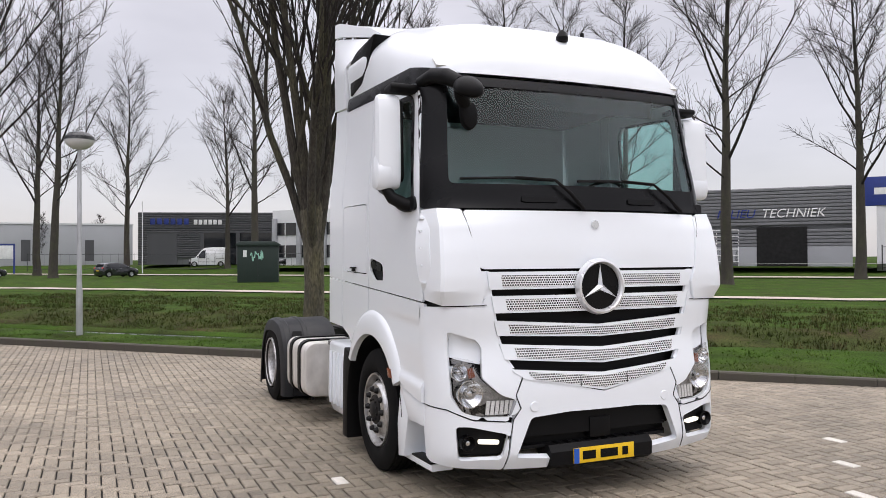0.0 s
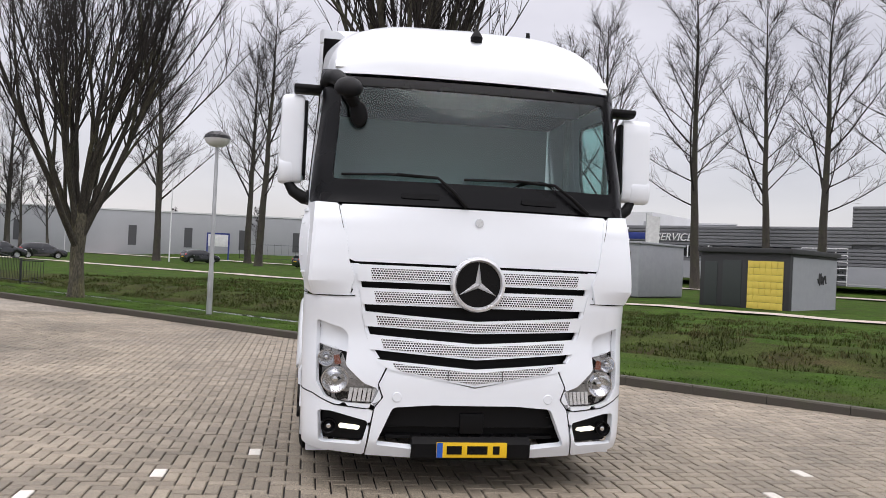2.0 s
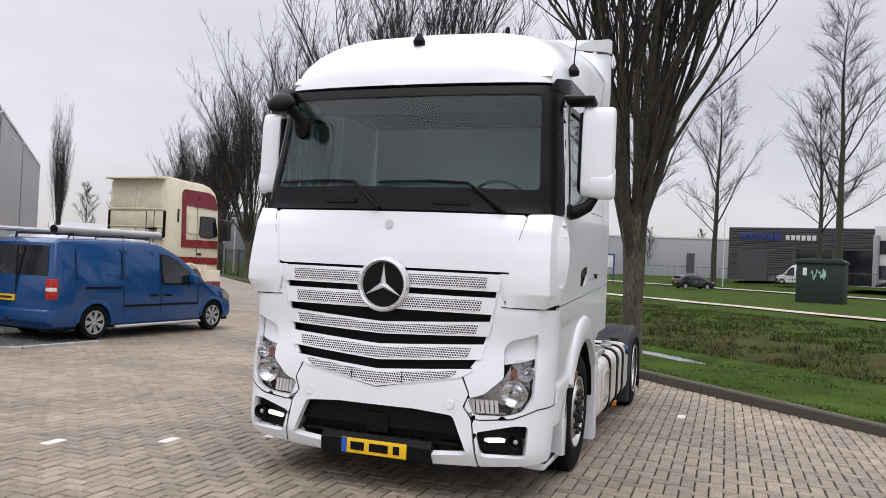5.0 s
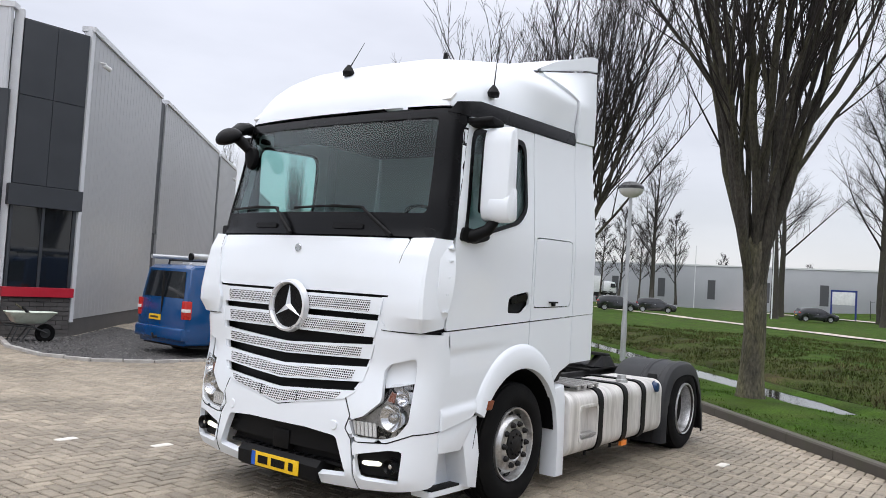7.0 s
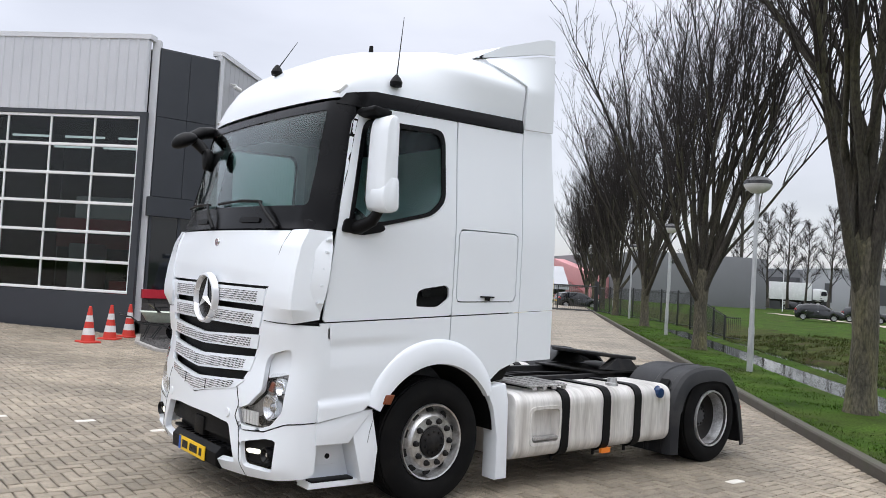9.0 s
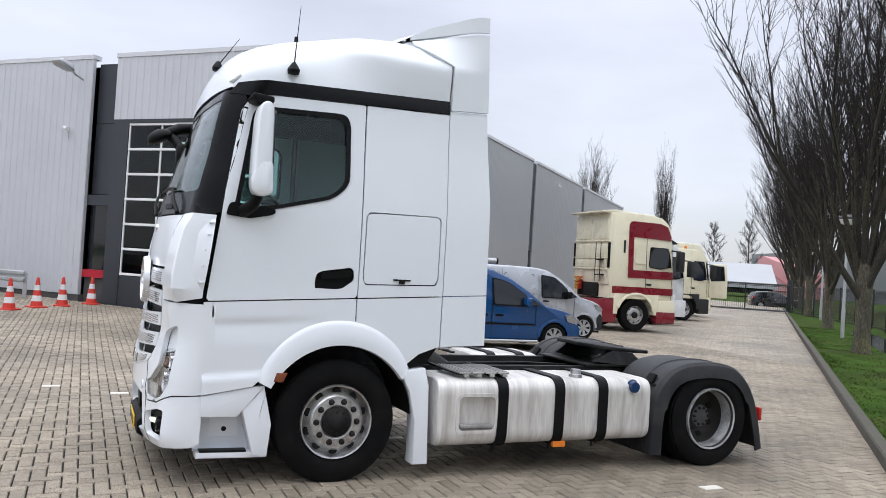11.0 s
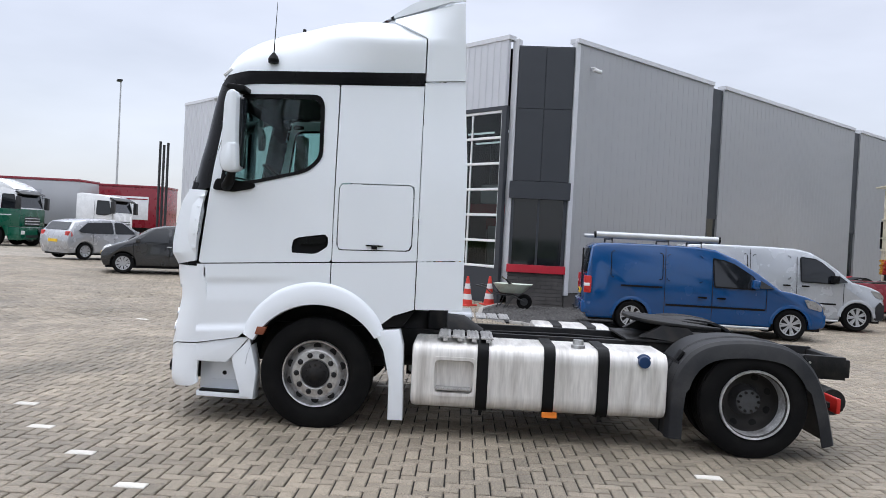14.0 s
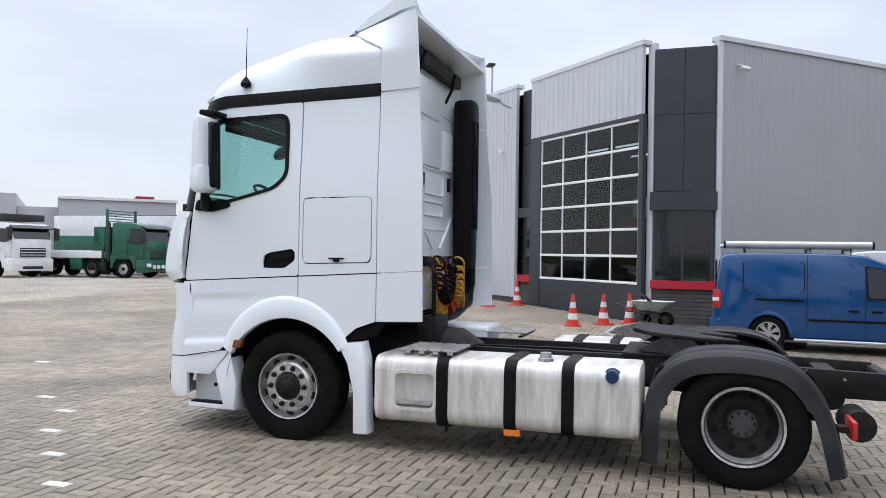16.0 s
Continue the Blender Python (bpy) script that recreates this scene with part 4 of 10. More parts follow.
# step well under the skirt
for sg in (1, -1):
    y1 = 1.215 * sg
    def sl(poly, y0, yb, name, material, label="", bev=0.006):
        return part(name, bm_prism(poly, "y", y0 * sg, yb * sg, bev), material, truck, label)
    # slanted upper lip, floor, back and rear upright of the well
    sl([(1.075, 0.725), (0.695, 0.795), (0.60, 0.80), (0.80, 0.565), (1.075, 0.57)], 1.245, 1.19, "step_cover", M["paint"], "white slanted step cover")
    sl([(1.085, 0.27), (1.085, 0.60), (0.72, 0.60), (0.60, 0.27)], 1.05, 1.02, "step_back", M["paint"], "white step well wall")
    sl([(1.075, 0.245), (1.075, 0.290), (0.55, 0.280), (0.55, 0.235)], 1.185, 1.02, "step_floor", M["paint"], "white entry step")
    sl([(0.66, 0.27), (0.55, 0.25), (0.53, 0.50), (0.60, 0.80), (0.66, 0.72), (0.76, 0.62)], 1.235, 1.04, "step_upright", M["paint"], "white panel before the wheel")
    sl([(1.05, 0.288), (1.05, 0.302), (0.70, 0.297), (0.70, 0.283)], 1.188, 1.09, "step_tread", M["plastic"], "black ribbed step tread")
    part("step_lamp", bm_box((0.90, 1.03 * sg, 0.585), (0.80, 1.06 * sg, 0.60)), M["plastic"], truck)
    part("cap", bm_lathe([(0.0, 0.0), (0.02, 0.0), (0.02, 0.008), (0.0, 0.008)], 14, "y", (0.86, 1.052 * sg, 0.44)), M["plastic"], truck, "round black jack-point cap")
    part("socket_cover", bm_box((0.97, min(1.05 * sg, 1.056 * sg), 0.38), (0.76, max(1.05 * sg, 1.056 * sg), 0.55), 0.003), M["paint"], truck, "square cover in the step well")

# --- front
def front_panel(name, outer, holes, material, label="", cell=0.03, thick=0.02, lift=0.0, parent=None, smooth=30, mirror=False):
    o = []
    for mir in ((False, True) if mirror else (False,)):
        ou, ho = (mirror_y(outer), [mirror_y(h) for h in holes]) if mir else (outer, holes)
        o.append(part(name, bm_panel(ou, ho, cab_front, cell, thick, lift), material, parent or truck, label, smooth))
    return o if mirror else o[0]


ws = [(-1.13, 2.25), (1.13, 2.25), (1.085, 3.03), (-1.085, 3.03)]
wscreen = front_panel("windscreen", round_poly(ws, 0.05), [], M["wind"], "large tinted windscreen", cell=0.09, thick=0.008, lift=-0.006)
wscreen.visible_shadow = False
# black pillars and lower screen panel
pil = [(-1.33, 2.10), (1.33, 2.10), (1.30, 2.30), (1.30, 3.02), (1.24, 3.075), (-1.24, 3.075), (-1.30, 3.02), (-1.30, 2.30)]
scr = round_poly([(-1.10, 2.275), (1.10, 2.275), (1.055, 3.005), (-1.055, 3.005)], 0.05)
front_panel("screen_surround", pil, [scr], M["gloss_black"], "black windscreen surround and pillars", cell=0.03, thick=0.03)
# white hood, with dark seam line below it
front_panel("front_hood", round_poly([(-0.95, 1.672), (0.95, 1.672), (1.02, 2.085), (-1.02, 2.085)], 0.02), [], M["paint"], "white front hood panel", cell=0.04)
# dark body behind the panels
body = [(-1.24, 0.50), (1.24, 0.50), (1.30, 2.12), (-1.30, 2.12)]
front_panel("front_body", body, [], M["plastic"], "dark body behind the grille", cell=0.08, thick=0.02, lift=-0.075)
# corner deflectors
def door_edge_q(z):
    return side_q(lerp(z, [(1.4, 1.085), (2.30, 0.99), (2.92, 0.905)]) + 0.012, z)


def defl_out(q, z):
    """Two flat faces that meet in a crease before the corner."""
    sg, aq = (1 if q >= 0 else -1), abs(q)
    up = max(0.0, min(1.0, (z - 1.52) / 0.55))
    low = max(0.0, min(1.0, (z - 1.40) / 0.12))
    qa, qb, qc = 0.90, 1.19, door_edge_q(z)
    pa = cab_front(qa, z) + Vector((0.010, 0, 0))
    pb = cab_front(qb, z) + Vector((0.050, 0.045, 0)) * (low * (1 - 0.55 * up)) + Vector((0.012, 0.010, 0))
    pc = cab_front(qc, z) + Vector((0.0, 0.004, 0))
    p = pa.lerp(pb, (aq - qa) / (qb - qa)) if aq <= qb else pb.lerp(pc, (aq - qb) / (qc - qb))
    return Vector((p.x, sg * p.y, z))


for sg in (1, -1):
    defl = [(0.935, 1.675), (0.99, 2.05), (1.04, 2.088), (1.19, 2.095)] + [(door_edge_q(z) - 0.020, z) for z in (2.09, 1.9, 1.7, 1.55, 1.46)] + [(1.19, 1.425), (0.925, 1.425), (0.895, 1.56)]
    ou = mirror_y(defl) if sg > 0 else defl
    df = part("corner_deflector", bm_panel(mirror_y(ou), [], defl_out, 0.02, 0.03, 0.006), M["paint"], truck, "white corner air deflector", smooth=14)
    wp = [(1.300, 2.11)] + [(max(1.335, door_edge_q(z)), z) for z in (2.11, 2.3, 2.5, 2.7, 2.9, 3.0)] + [(1.300, 3.0)]
    front_panel("pillar_cover", wp if sg > 0 else mirror_y(wp), [], M["gloss_black"], "black pillar cover", cell=0.025, thick=0.02)


for sg in (1, -1):
    zs = [1.50 + 0.57 * i / 10 for i in range(11)]
    fin = bmesh.new()
    rows = []
    for z in zs:
        p = cab_front(door_edge_q(z) - 0.07, z)
        out_ = 0.07 * math.sin(math.pi * (z - 1.46) / 0.66) ** 0.6
        rows.append([fin.verts.new((p.x + dx, sg * (p.y + out_ + dy), z)) for dx, dy in ((0.06, -0.066), (-0.045, -0.006), (-0.045, -0.018), (0.06, -0.078))])
    for a, b in zip(rows, rows[1:]):
        for i in range(4):
            fin.faces.new((a[i], a[(i + 1) % 4], b[(i + 1) % 4], b[i]))
    fin.faces.new(rows[0])
    fin.faces.new(rows[-1])
    bmesh.ops.recalc_face_normals(fin, faces=fin.faces[:])
    fin_ob = part("deflector_fin", fin, M["paint"], truck, "white slotted fin outside the corner deflector")
    for z in (1.58, 1.70, 1.82, 1.94, 2.03):
        p = cab_front(door_edge_q(z) - 0.07, z)
        part("fin_rib", bm_box((p.x - 0.04, min(sg * (p.y - 0.02), sg * (p.y + 0.045)), z - 0.006), (p.x + 0.0, max(sg * (p.y - 0.02), sg * (p.y + 0.045)), z + 0.006)), M["paint"], fin_ob)


def seam(points, lift=0.004, r=0.003):
    """A dark joint line between two body panels, along the skin."""
    for mir in (1, -1):
        run = []
        for (qa, za), (qb, zb) in zip(points, points[1:]):
            n_ = max(2, int(math.hypot(qb - qa, zb - za) / 0.05))
            run += [(qa + (qb - qa) * k / n_, za + (zb - za) * k / n_) for k in range(n_)]
        run.append(points[-1])
        pts = []
        for q, z in run:
            p, p2 = cab_front(mir * q, z), cab_front(mir * q + 0.01, z)
            t_ = (p2 - p).normalized()
            pts.append(p + Vector((t_.y, -t_.x, 0)) * lift)
        part("panel_seam", bm_tube(pts, r, 5), M["plastic"], truck, "dark panel joint")


seam([(0.942, 1.66), (0.985, 1.90), (1.028, 2.075)], 0.008)
seam([(0.885, 1.425), (1.05, 1.418), (1.19, 1.418), (1.36, 1.435)], 0.006)
seam([(0.715, 0.632), (0.745, 0.50), (0.770, 0.30)], 0.0)
seam([(0.775, 0.622), (1.0, 0.642), (1.20, 0.714), (1.42, 0.73)], 0.0)
seam([(0.63, 0.94), (0.695, 0.80), (0.66, 0.705), (0.72, 0.63)], 0.0)


# grille slats
def grille_z(edge, mid, half):
    return lambda q: edge + (mid - edge) * max(0.0, 1 - abs(q) / half)


def holes_mat():
    m = mat("perforated_white_slat", (0.79, 0.80, 0.82), 0.3, var=0.015, fvar=0.01, bump=0, coat=0.5)
    nt = m.node_tree
    b = nt.nodes["Principled BSDF"]
    src = b.inputs["Base Color"].links[0].from_socket
    co = nt.nodes.new("ShaderNodeTexCoord")
    sp = nt.nodes.new("ShaderNodeSeparateXYZ")
    nt.links.new(co.outputs["Object"], sp.inputs[0])

    def op(kind, a, b2=None, c=None):
        x = nt.nodes.new("ShaderNodeMath")
        x.operation = kind
        for i, v in enumerate((a, b2, c)):
            if v is None:
                continue
            if isinstance(v, (int, float)):
                x.inputs[i].default_value = v
            else:
                nt.links.new(v, x.inputs[i])
        return x.outputs[0]

    # rows 16 mm apart, every other row moved by half a hole; rows follow the V of the slat
    zz = op("DIVIDE", op("ADD", sp.outputs["Z"], op("MULTIPLY", op("ABSOLUTE", sp.outputs["Y"]), 0.0)), 0.0165)
    row = op("FLOOR", zz)
    shift = op("MULTIPLY", op("MODULO", op("ABSOLUTE", row), 2.0), 0.5)
    yy = op("ADD", op("DIVIDE", sp.outputs["Y"], 0.019), shift)
    fy = op("SUBTRACT", op("FRACT", yy), 0.5)
    fz = op("SUBTRACT", op("FRACT", zz), 0.5)
    r = op("SQRT", op("ADD", op("MULTIPLY", fy, fy), op("MULTIPLY", fz, fz)))
    hole = op("LESS_THAN", r, 0.39)
    mx = nt.nodes.new("ShaderNodeMixRGB")
    nt.links.new(hole, mx.inputs[0])
    nt.links.new(src, mx.inputs[1])
    mx.inputs[2].default_value = (0.012, 0.012, 0.012, 1)
    nt.links.new(mx.outputs[0], b.inputs["Base Color"])
    return m


M["perf"] = holes_mat()
grille = thing("grille", Matrix.Identity(4), "", "")
grille.parent = truck
for k in list(grille.keys()):
    del grille[k]
SLATS = [(1.652, 1.652, 1.530, 1.530, 0.885, 0.865), (1.485, 1.485, 1.366, 1.366, 0.853, 0.828), (1.314, 1.268, 1.209, 1.180, 0.832, 0.803), (1.152, 1.106, 1.044, 0.992, 0.790, 0.760), (0.978, 0.926, 0.905, 0.800, 0.735, 0.62)]
for n, (te, tm, be, bmid, wt_, wb_) in enumerate(SLATS):
    for sg in (0,):
        top_f, bot_f = grille_z(te, tm, wt_), grille_z(be, bmid, wb_)

        def slat_outline(t0, t1, inset):
            pts = []
            N = 16
            for i in range(N + 1):
                q = -(wt_ - inset) + 2 * (wt_ - inset) * i / N
                z = bot_f(q * wb_ / wt_) * (1 - t0) + top_f(q) * t0
                pts.append((q * (wb_ / wt_ * (1 - t0) + t0), z))
            for i in range(N + 1):
                q = (wt_ - inset) - 2 * (wt_ - inset) * i / N
                z = bot_f(q * wb_ / wt_) * (1 - t1) + top_f(q) * t1
                pts.append((q * (wb_ / wt_ * (1 - t1) + t1), z))
            return pts

        sl_ob = part("slat", bm_panel(slat_outline(0.0, 1.0, 0.0), [], cab_front, 0.022, 0.03, 0.006), M["paint"], grille, "white grille slat")
        part("mesh_insert", bm_panel(slat_outline(0.13, 0.80, 0.10), [], cab_front, 0.022, 0.006, 0.0095), M["perf"], sl_ob, "perforated strip with round holes")

for sg in (1, -1):
    part("slat_joint", bm_tube([cab_front(sg * 0.20, 0.84) + Vector((0.012, 0, 0)), cab_front(sg * 0.20, 0.915) + Vector((0.012, 0, 0))], 0.003, 5), M["plastic"], grille, "joint of the lowest slat")

front_panel("grille_frame", [(0.868, 1.658), (0.948, 1.658), (0.915, 1.50), (0.885, 1.40), (0.845, 1.20), (0.785, 1.04), (0.735, 0.985), (0.69, 0.985), (0.735, 1.05), (0.785, 1.20), (0.820, 1.38), (0.843, 1.50)][::-1], [], M["paint"], "white side frame of the grille", mirror=True, cell=0.02, thick=0.02, lift=-0.008, parent=grille)

# emblem: a plain ring, disc and three points
ec = Vector((front_x(1.54) + 0.012, 0.0, 1.54))
em = thing("emblem", Matrix.Identity(4), "", "")
em.parent = truck
for k in list(em.keys()):
    del em[k]
part("ring", bm_lathe([(0.165, 0.0), (0.168, 0.035), (0.180, 0.050), (0.196, 0.045), (0.205, 0.0)], 56, "x", ec, close=True), M["star"], em, "chrome ring")
part("disc", bm_lathe([(0.0, 0.012), (0.169, 0.012), (0.169, -0.02), (0.0, -0.02)], 48, "x", ec), M["gloss_black"], em, "gloss black disc")
starbm = bmesh.new()
mid = starbm.verts.new(ec + Vector((0.05, 0, 0)))
bmid_ = starbm.verts.new(ec + Vector((0.012, 0, 0)))
ringv = []
for k in range(6):
    a = math.pi / 2 + k * math.pi / 3
    r = 0.162 if k % 2 == 0 else 0.026
    ringv.append(starbm.verts.new(ec + Vector((0.018, r * math.cos(a), r * math.sin(a)))))
for k in range(6):
    starbm.faces.new((mid, ringv[k], ringv[(k + 1) % 6]))
    starbm.faces.new((bmid_, ringv[(k + 1) % 6], ringv[k]))
bmesh.ops.recalc_face_normals(starbm, faces=starbm.faces[:])
part("star", starbm, M["star"], em, "three-pointed chrome star", smooth=10)
part("badge", bm_lathe([(0.0, 0.012), (0.03, 0.012), (0.034, 0.004), (0.034, -0.01), (0.0, -0.01)], 24, "x", (front_x(1.99) + 0.0, 0, 1.99)), M["chrome"], truck, "small round grey badge")

# --- bumper and lamps
grl = [(0.625, 0.955), (0.70, 0.985), (0.745, 1.02), (0.81, 1.19), (0.85, 1.35), (0.885, 1.50), (0.915, 1.60)]
lampq = round_poly([(1.155, 1.075), (0.985, 1.05), (0.93, 0.925), (0.80, 0.805), (0.685, 0.765), (0.735, 0.655), (0.95, 0.66), (1.085, 0.70), (1.165, 0.80)], 0.03)
cheek = round_poly([(0.635, 0.945), (0.70, 0.80), (0.665, 0.70), (0.76, 0.625), (1.0, 0.648), (1.20, 0.72), (1.44, 0.735), (1.45, 1.41), (1.20, 1.415), (0.93, 1.42), (0.875, 1.50), (0.845, 1.385), (0.808, 1.19), (0.750, 1.03), (0.715, 0.985)], 0.012, 1)
lamp_hole = round_poly([(1.165, 1.245), (0.955, 1.185), (0.915, 1.13), (0.93, 0.925), (0.80, 0.805), (0.685, 0.765), (0.735, 0.655), (0.95, 0.66), (1.085, 0.70), (1.165, 0.80)], 0.025)
scoop = [(1.17, 1.25), (0.95, 1.19), (0.91, 1.13), (0.925, 1.02), (1.17, 1.07)]
front_panel("lamp_recess", scoop, [], M["paint"], "white recess above the headlamp", mirror=True, cell=0.03, thick=0.02, lift=-0.045)
front_panel("bumper_corner", cheek, [lamp_hole], M["paint"], "white lamp surround of the bumper", mirror=True, cell=0.02, thick=0.04)
fogq = round_poly([(0.755, 0.535), (0.80, 0.365), (1.125, 0.375), (1.135, 0.60), (1.03, 0.60)], 0.025)
lowc = round_poly([(0.725, 0.625), (0.775, 0.285), (1.10, 0.315), (1.36, 0.335), (1.44, 0.37), (1.445, 0.725), (1.20, 0.710), (1.0, 0.637), (0.775, 0.617)], 0.015, 1)
front_panel("bumper_end", lowc, [fogq], M["paint"], "white bumper end with fog lamp opening", mirror=True, cell=0.022, thick=0.04)
intake = round_poly([(-0.585, 0.640), (-0.70, 0.37), (-0.43, 0.345), (0.43, 0.345), (0.70, 0.37), (0.585, 0.640), (0.3, 0.665), (-0.3, 0.665)], 0.03)
mid_b = [(-0.715, 0.625), (-0.655, 0.71), (-0.69, 0.80), (-0.625, 0.935), (-0.4, 0.875), (0.0, 0.79), (0.4, 0.875), (0.625, 0.935), (0.69, 0.80), (0.655, 0.71), (0.715, 0.625), (0.765, 0.285), (0.45, 0.275), (-0.45, 0.275), (-0.765, 0.285)]
front_panel("bumper_middle", mid_b[::-1], [intake], M["paint"], "white bumper centre with wide air intake", cell=0.022, thick=0.05)
front_panel("intake_grid", [(-0.72, 0.33), (0.72, 0.33), (0.62, 0.68), (-0.62, 0.68)], [], M["plastic"], "black air intake", cell=0.06, thick=0.02, lift=-0.14)
for z in (0.42, 0.50, 0.58):
    part("intake_bar", bm_box((1.32, -0.62, z - 0.012), (1.37, 0.62, z + 0.012), 0.005), M["plastic"], truck)
part("radar_cover", bm_box((1.36, -0.09, 0.45), (1.42, 0.09, 0.60), 0.015), M["plastic"], truck, "dark square sensor cover")
part("plate_step", bm_prism([(1.26, 0.27), (1.410, 0.262), (1.452, 0.29), (1.457, 0.385), (1.415, 0.43), (1.26, 0.43)], "y", -0.44, 0.44, 0.012), M["plastic"], truck, "black step behind the number plate")
for k in range(9):
    part("tread_rib", bm_box((1.30, -0.36 + k * 0.085, 0.43), (1.415, -0.33 + k * 0.085, 0.437), 0.002), M["gloss_black"], truck)
plate = part("number_plate", bm_box((1.459, -0.260, 0.290), (1.468, 0.260, 0.400), 0.004), M["yellow"], truck, "yellow number plate with dark bars")
part("plate_band", bm_box((1.4685, -0.258, 0.292), (1.470, -0.215, 0.398)), M["blue_eu"], plate, "blue band")
for y0, y1 in ((-0.185, -0.075), (-0.035, 0.115), (0.155, 0.205)):
    part("plate_bar", bm_box((1.4685, y0, 0.315), (1.470, y1, 0.375)), M["gloss_black"], plate)
for y in (-0.56, 0.56):
    p = cab_front(y, 0.715)
    part("tow_cap", bm_lathe([(0.0, 0.010), (0.032, 0.010), (0.036, 0.004), (0.036, -0.01), (0.0, -0.01)], 24, "x", p + Vector((-0.002, 0, 0))), M["paint"], truck, "round white towing cap")

for sg in (1, -1):
    mq = (lambda ps: ps) if sg > 0 else mirror_y
    lamp = part("headlamp", bm_panel(mq(lampq), [], cab_front, 0.03, 0.01, -0.075), M["lamp_silver"], truck, "clear headlamp with chrome reflector")
    part("lens", bm_panel(mq(lampq), [], cab_front, 0.03, 0.006, -0.006), M["lens"], lamp, "clear lens").visible_shadow = False
    for q, z, r in ((1.0, 0.815, 0.092), (1.075, 0.965, 0.058)):
        p = cab_front(sg * q, z)
        c = p + Vector((-0.065, 0, 0))
        part("reflector", bm_lathe([(0.0, -0.02), (r * 0.35, -0.015), (r * 0.8, 0.012), (r, 0.035), (r * 1.06, 0.035), (r * 1.06, -0.03), (0, -0.03)], 28, "x", c), M["chrome"], lamp, "round chrome reflector")
        part("bulb", bm_lathe([(0.0, 0.03), (r * 0.22, 0.022), (r * 0.28, -0.01), (0, -0.012)], 14, "x", c), M["chrome"], lamp)
    am = [(0.965, 0.935), (1.01, 0.925), (1.02, 0.99), (0.985, 1.0)]
    part("indicator", bm_panel(mq(am), [], cab_front, 0.03, 0.01, -0.03), M["amber_dark"], lamp, "amber indicator")
    for k in range(6):
        q0 = 0.72 + k * 0.033
        rib = [(q0, 0.672), (q0 + 0.024, 0.672), (q0 + 0.012, 0.765), (q0 - 0.012, 0.765)]
        part("led_rib", bm_panel(mq(rib), [], cab_front, 0.03, 0.012, -0.02), M["opal"], lamp, "white ribbed light strip")
    part("trim_end", bm_panel(mq([(0.66, 0.755), (0.705, 0.77), (0.745, 0.655), (0.70, 0.635)]), [], cab_front, 0.02, 0.02, -0.004), M["sign_grey"], lamp, "grey end cap")
    fog = part("fog_lamp", bm_panel(mq(fogq), [], cab_front, 0.03, 0.01, -0.06), M["plastic"], truck, "black fog lamp recess with lit strip")
    p = cab_front(sg * 1.035, 0.485)
    part("fog_reflector", bm_lathe([(0.0, -0.01), (0.03, 0.0), (0.048, 0.03), (0.056, 0.03), (0.056, -0.02), (0, -0.02)], 24, "x", p + Vector((-0.035, 0, 0))), M["gloss_black"], fog, "round dark fog lamp")
    part("fog_bulb", bm_lathe([(0.0, 0.012), (0.016, 0.008), (0.02, -0.01), (0.0, -0.012)], 14, "x", p + Vector((-0.03, 0, 0))), M["chrome"], fog)
    part("running_light", bm_panel(mq(round_poly([(0.815, 0.468), (0.965, 0.478), (0.965, 0.510), (0.815, 0.498)], 0.012)), [], cab_front, 0.03, 0.02, -0.018), M["drl"], fog, "lit white light strip")

# --- roof
def roof_top(x):
    return lerp(x, [(-1.2, 3.80), (-0.84, 3.795), (-0.40, 3.775), (0.0, 3.735), (0.3, 3.695), (0.55, 3.64), (0.75, 3.57), (0.88, 3.50), (0.97, 3.42), (1.03, 3.31), (1.065, 3.19), (1.075, 3.10)])


ROOF0 = 3.10


def shoulder(k, top):
    """Section of the roof's rear: upright side, sloping shoulder, flat crown; k runs 0 to 40."""
    j = min(k, 40 - k) / 20
    y = lerp(j, [(0, 1.160), (0.10, 1.168), (0.35, 1.196), (0.42, 1.194), (0.48, 1.178), (0.68, 1.03), (0.74, 0.94), (1, 0.0)])
    z = lerp(j, [(0, ROOF0), (0.10, 3.215), (0.35, 3.46), (0.42, 3.51), (0.48, 3.545), (0.68, 3.69), (0.74, 3.728), (1, top)])
    return (y if k < 20 else -y), z


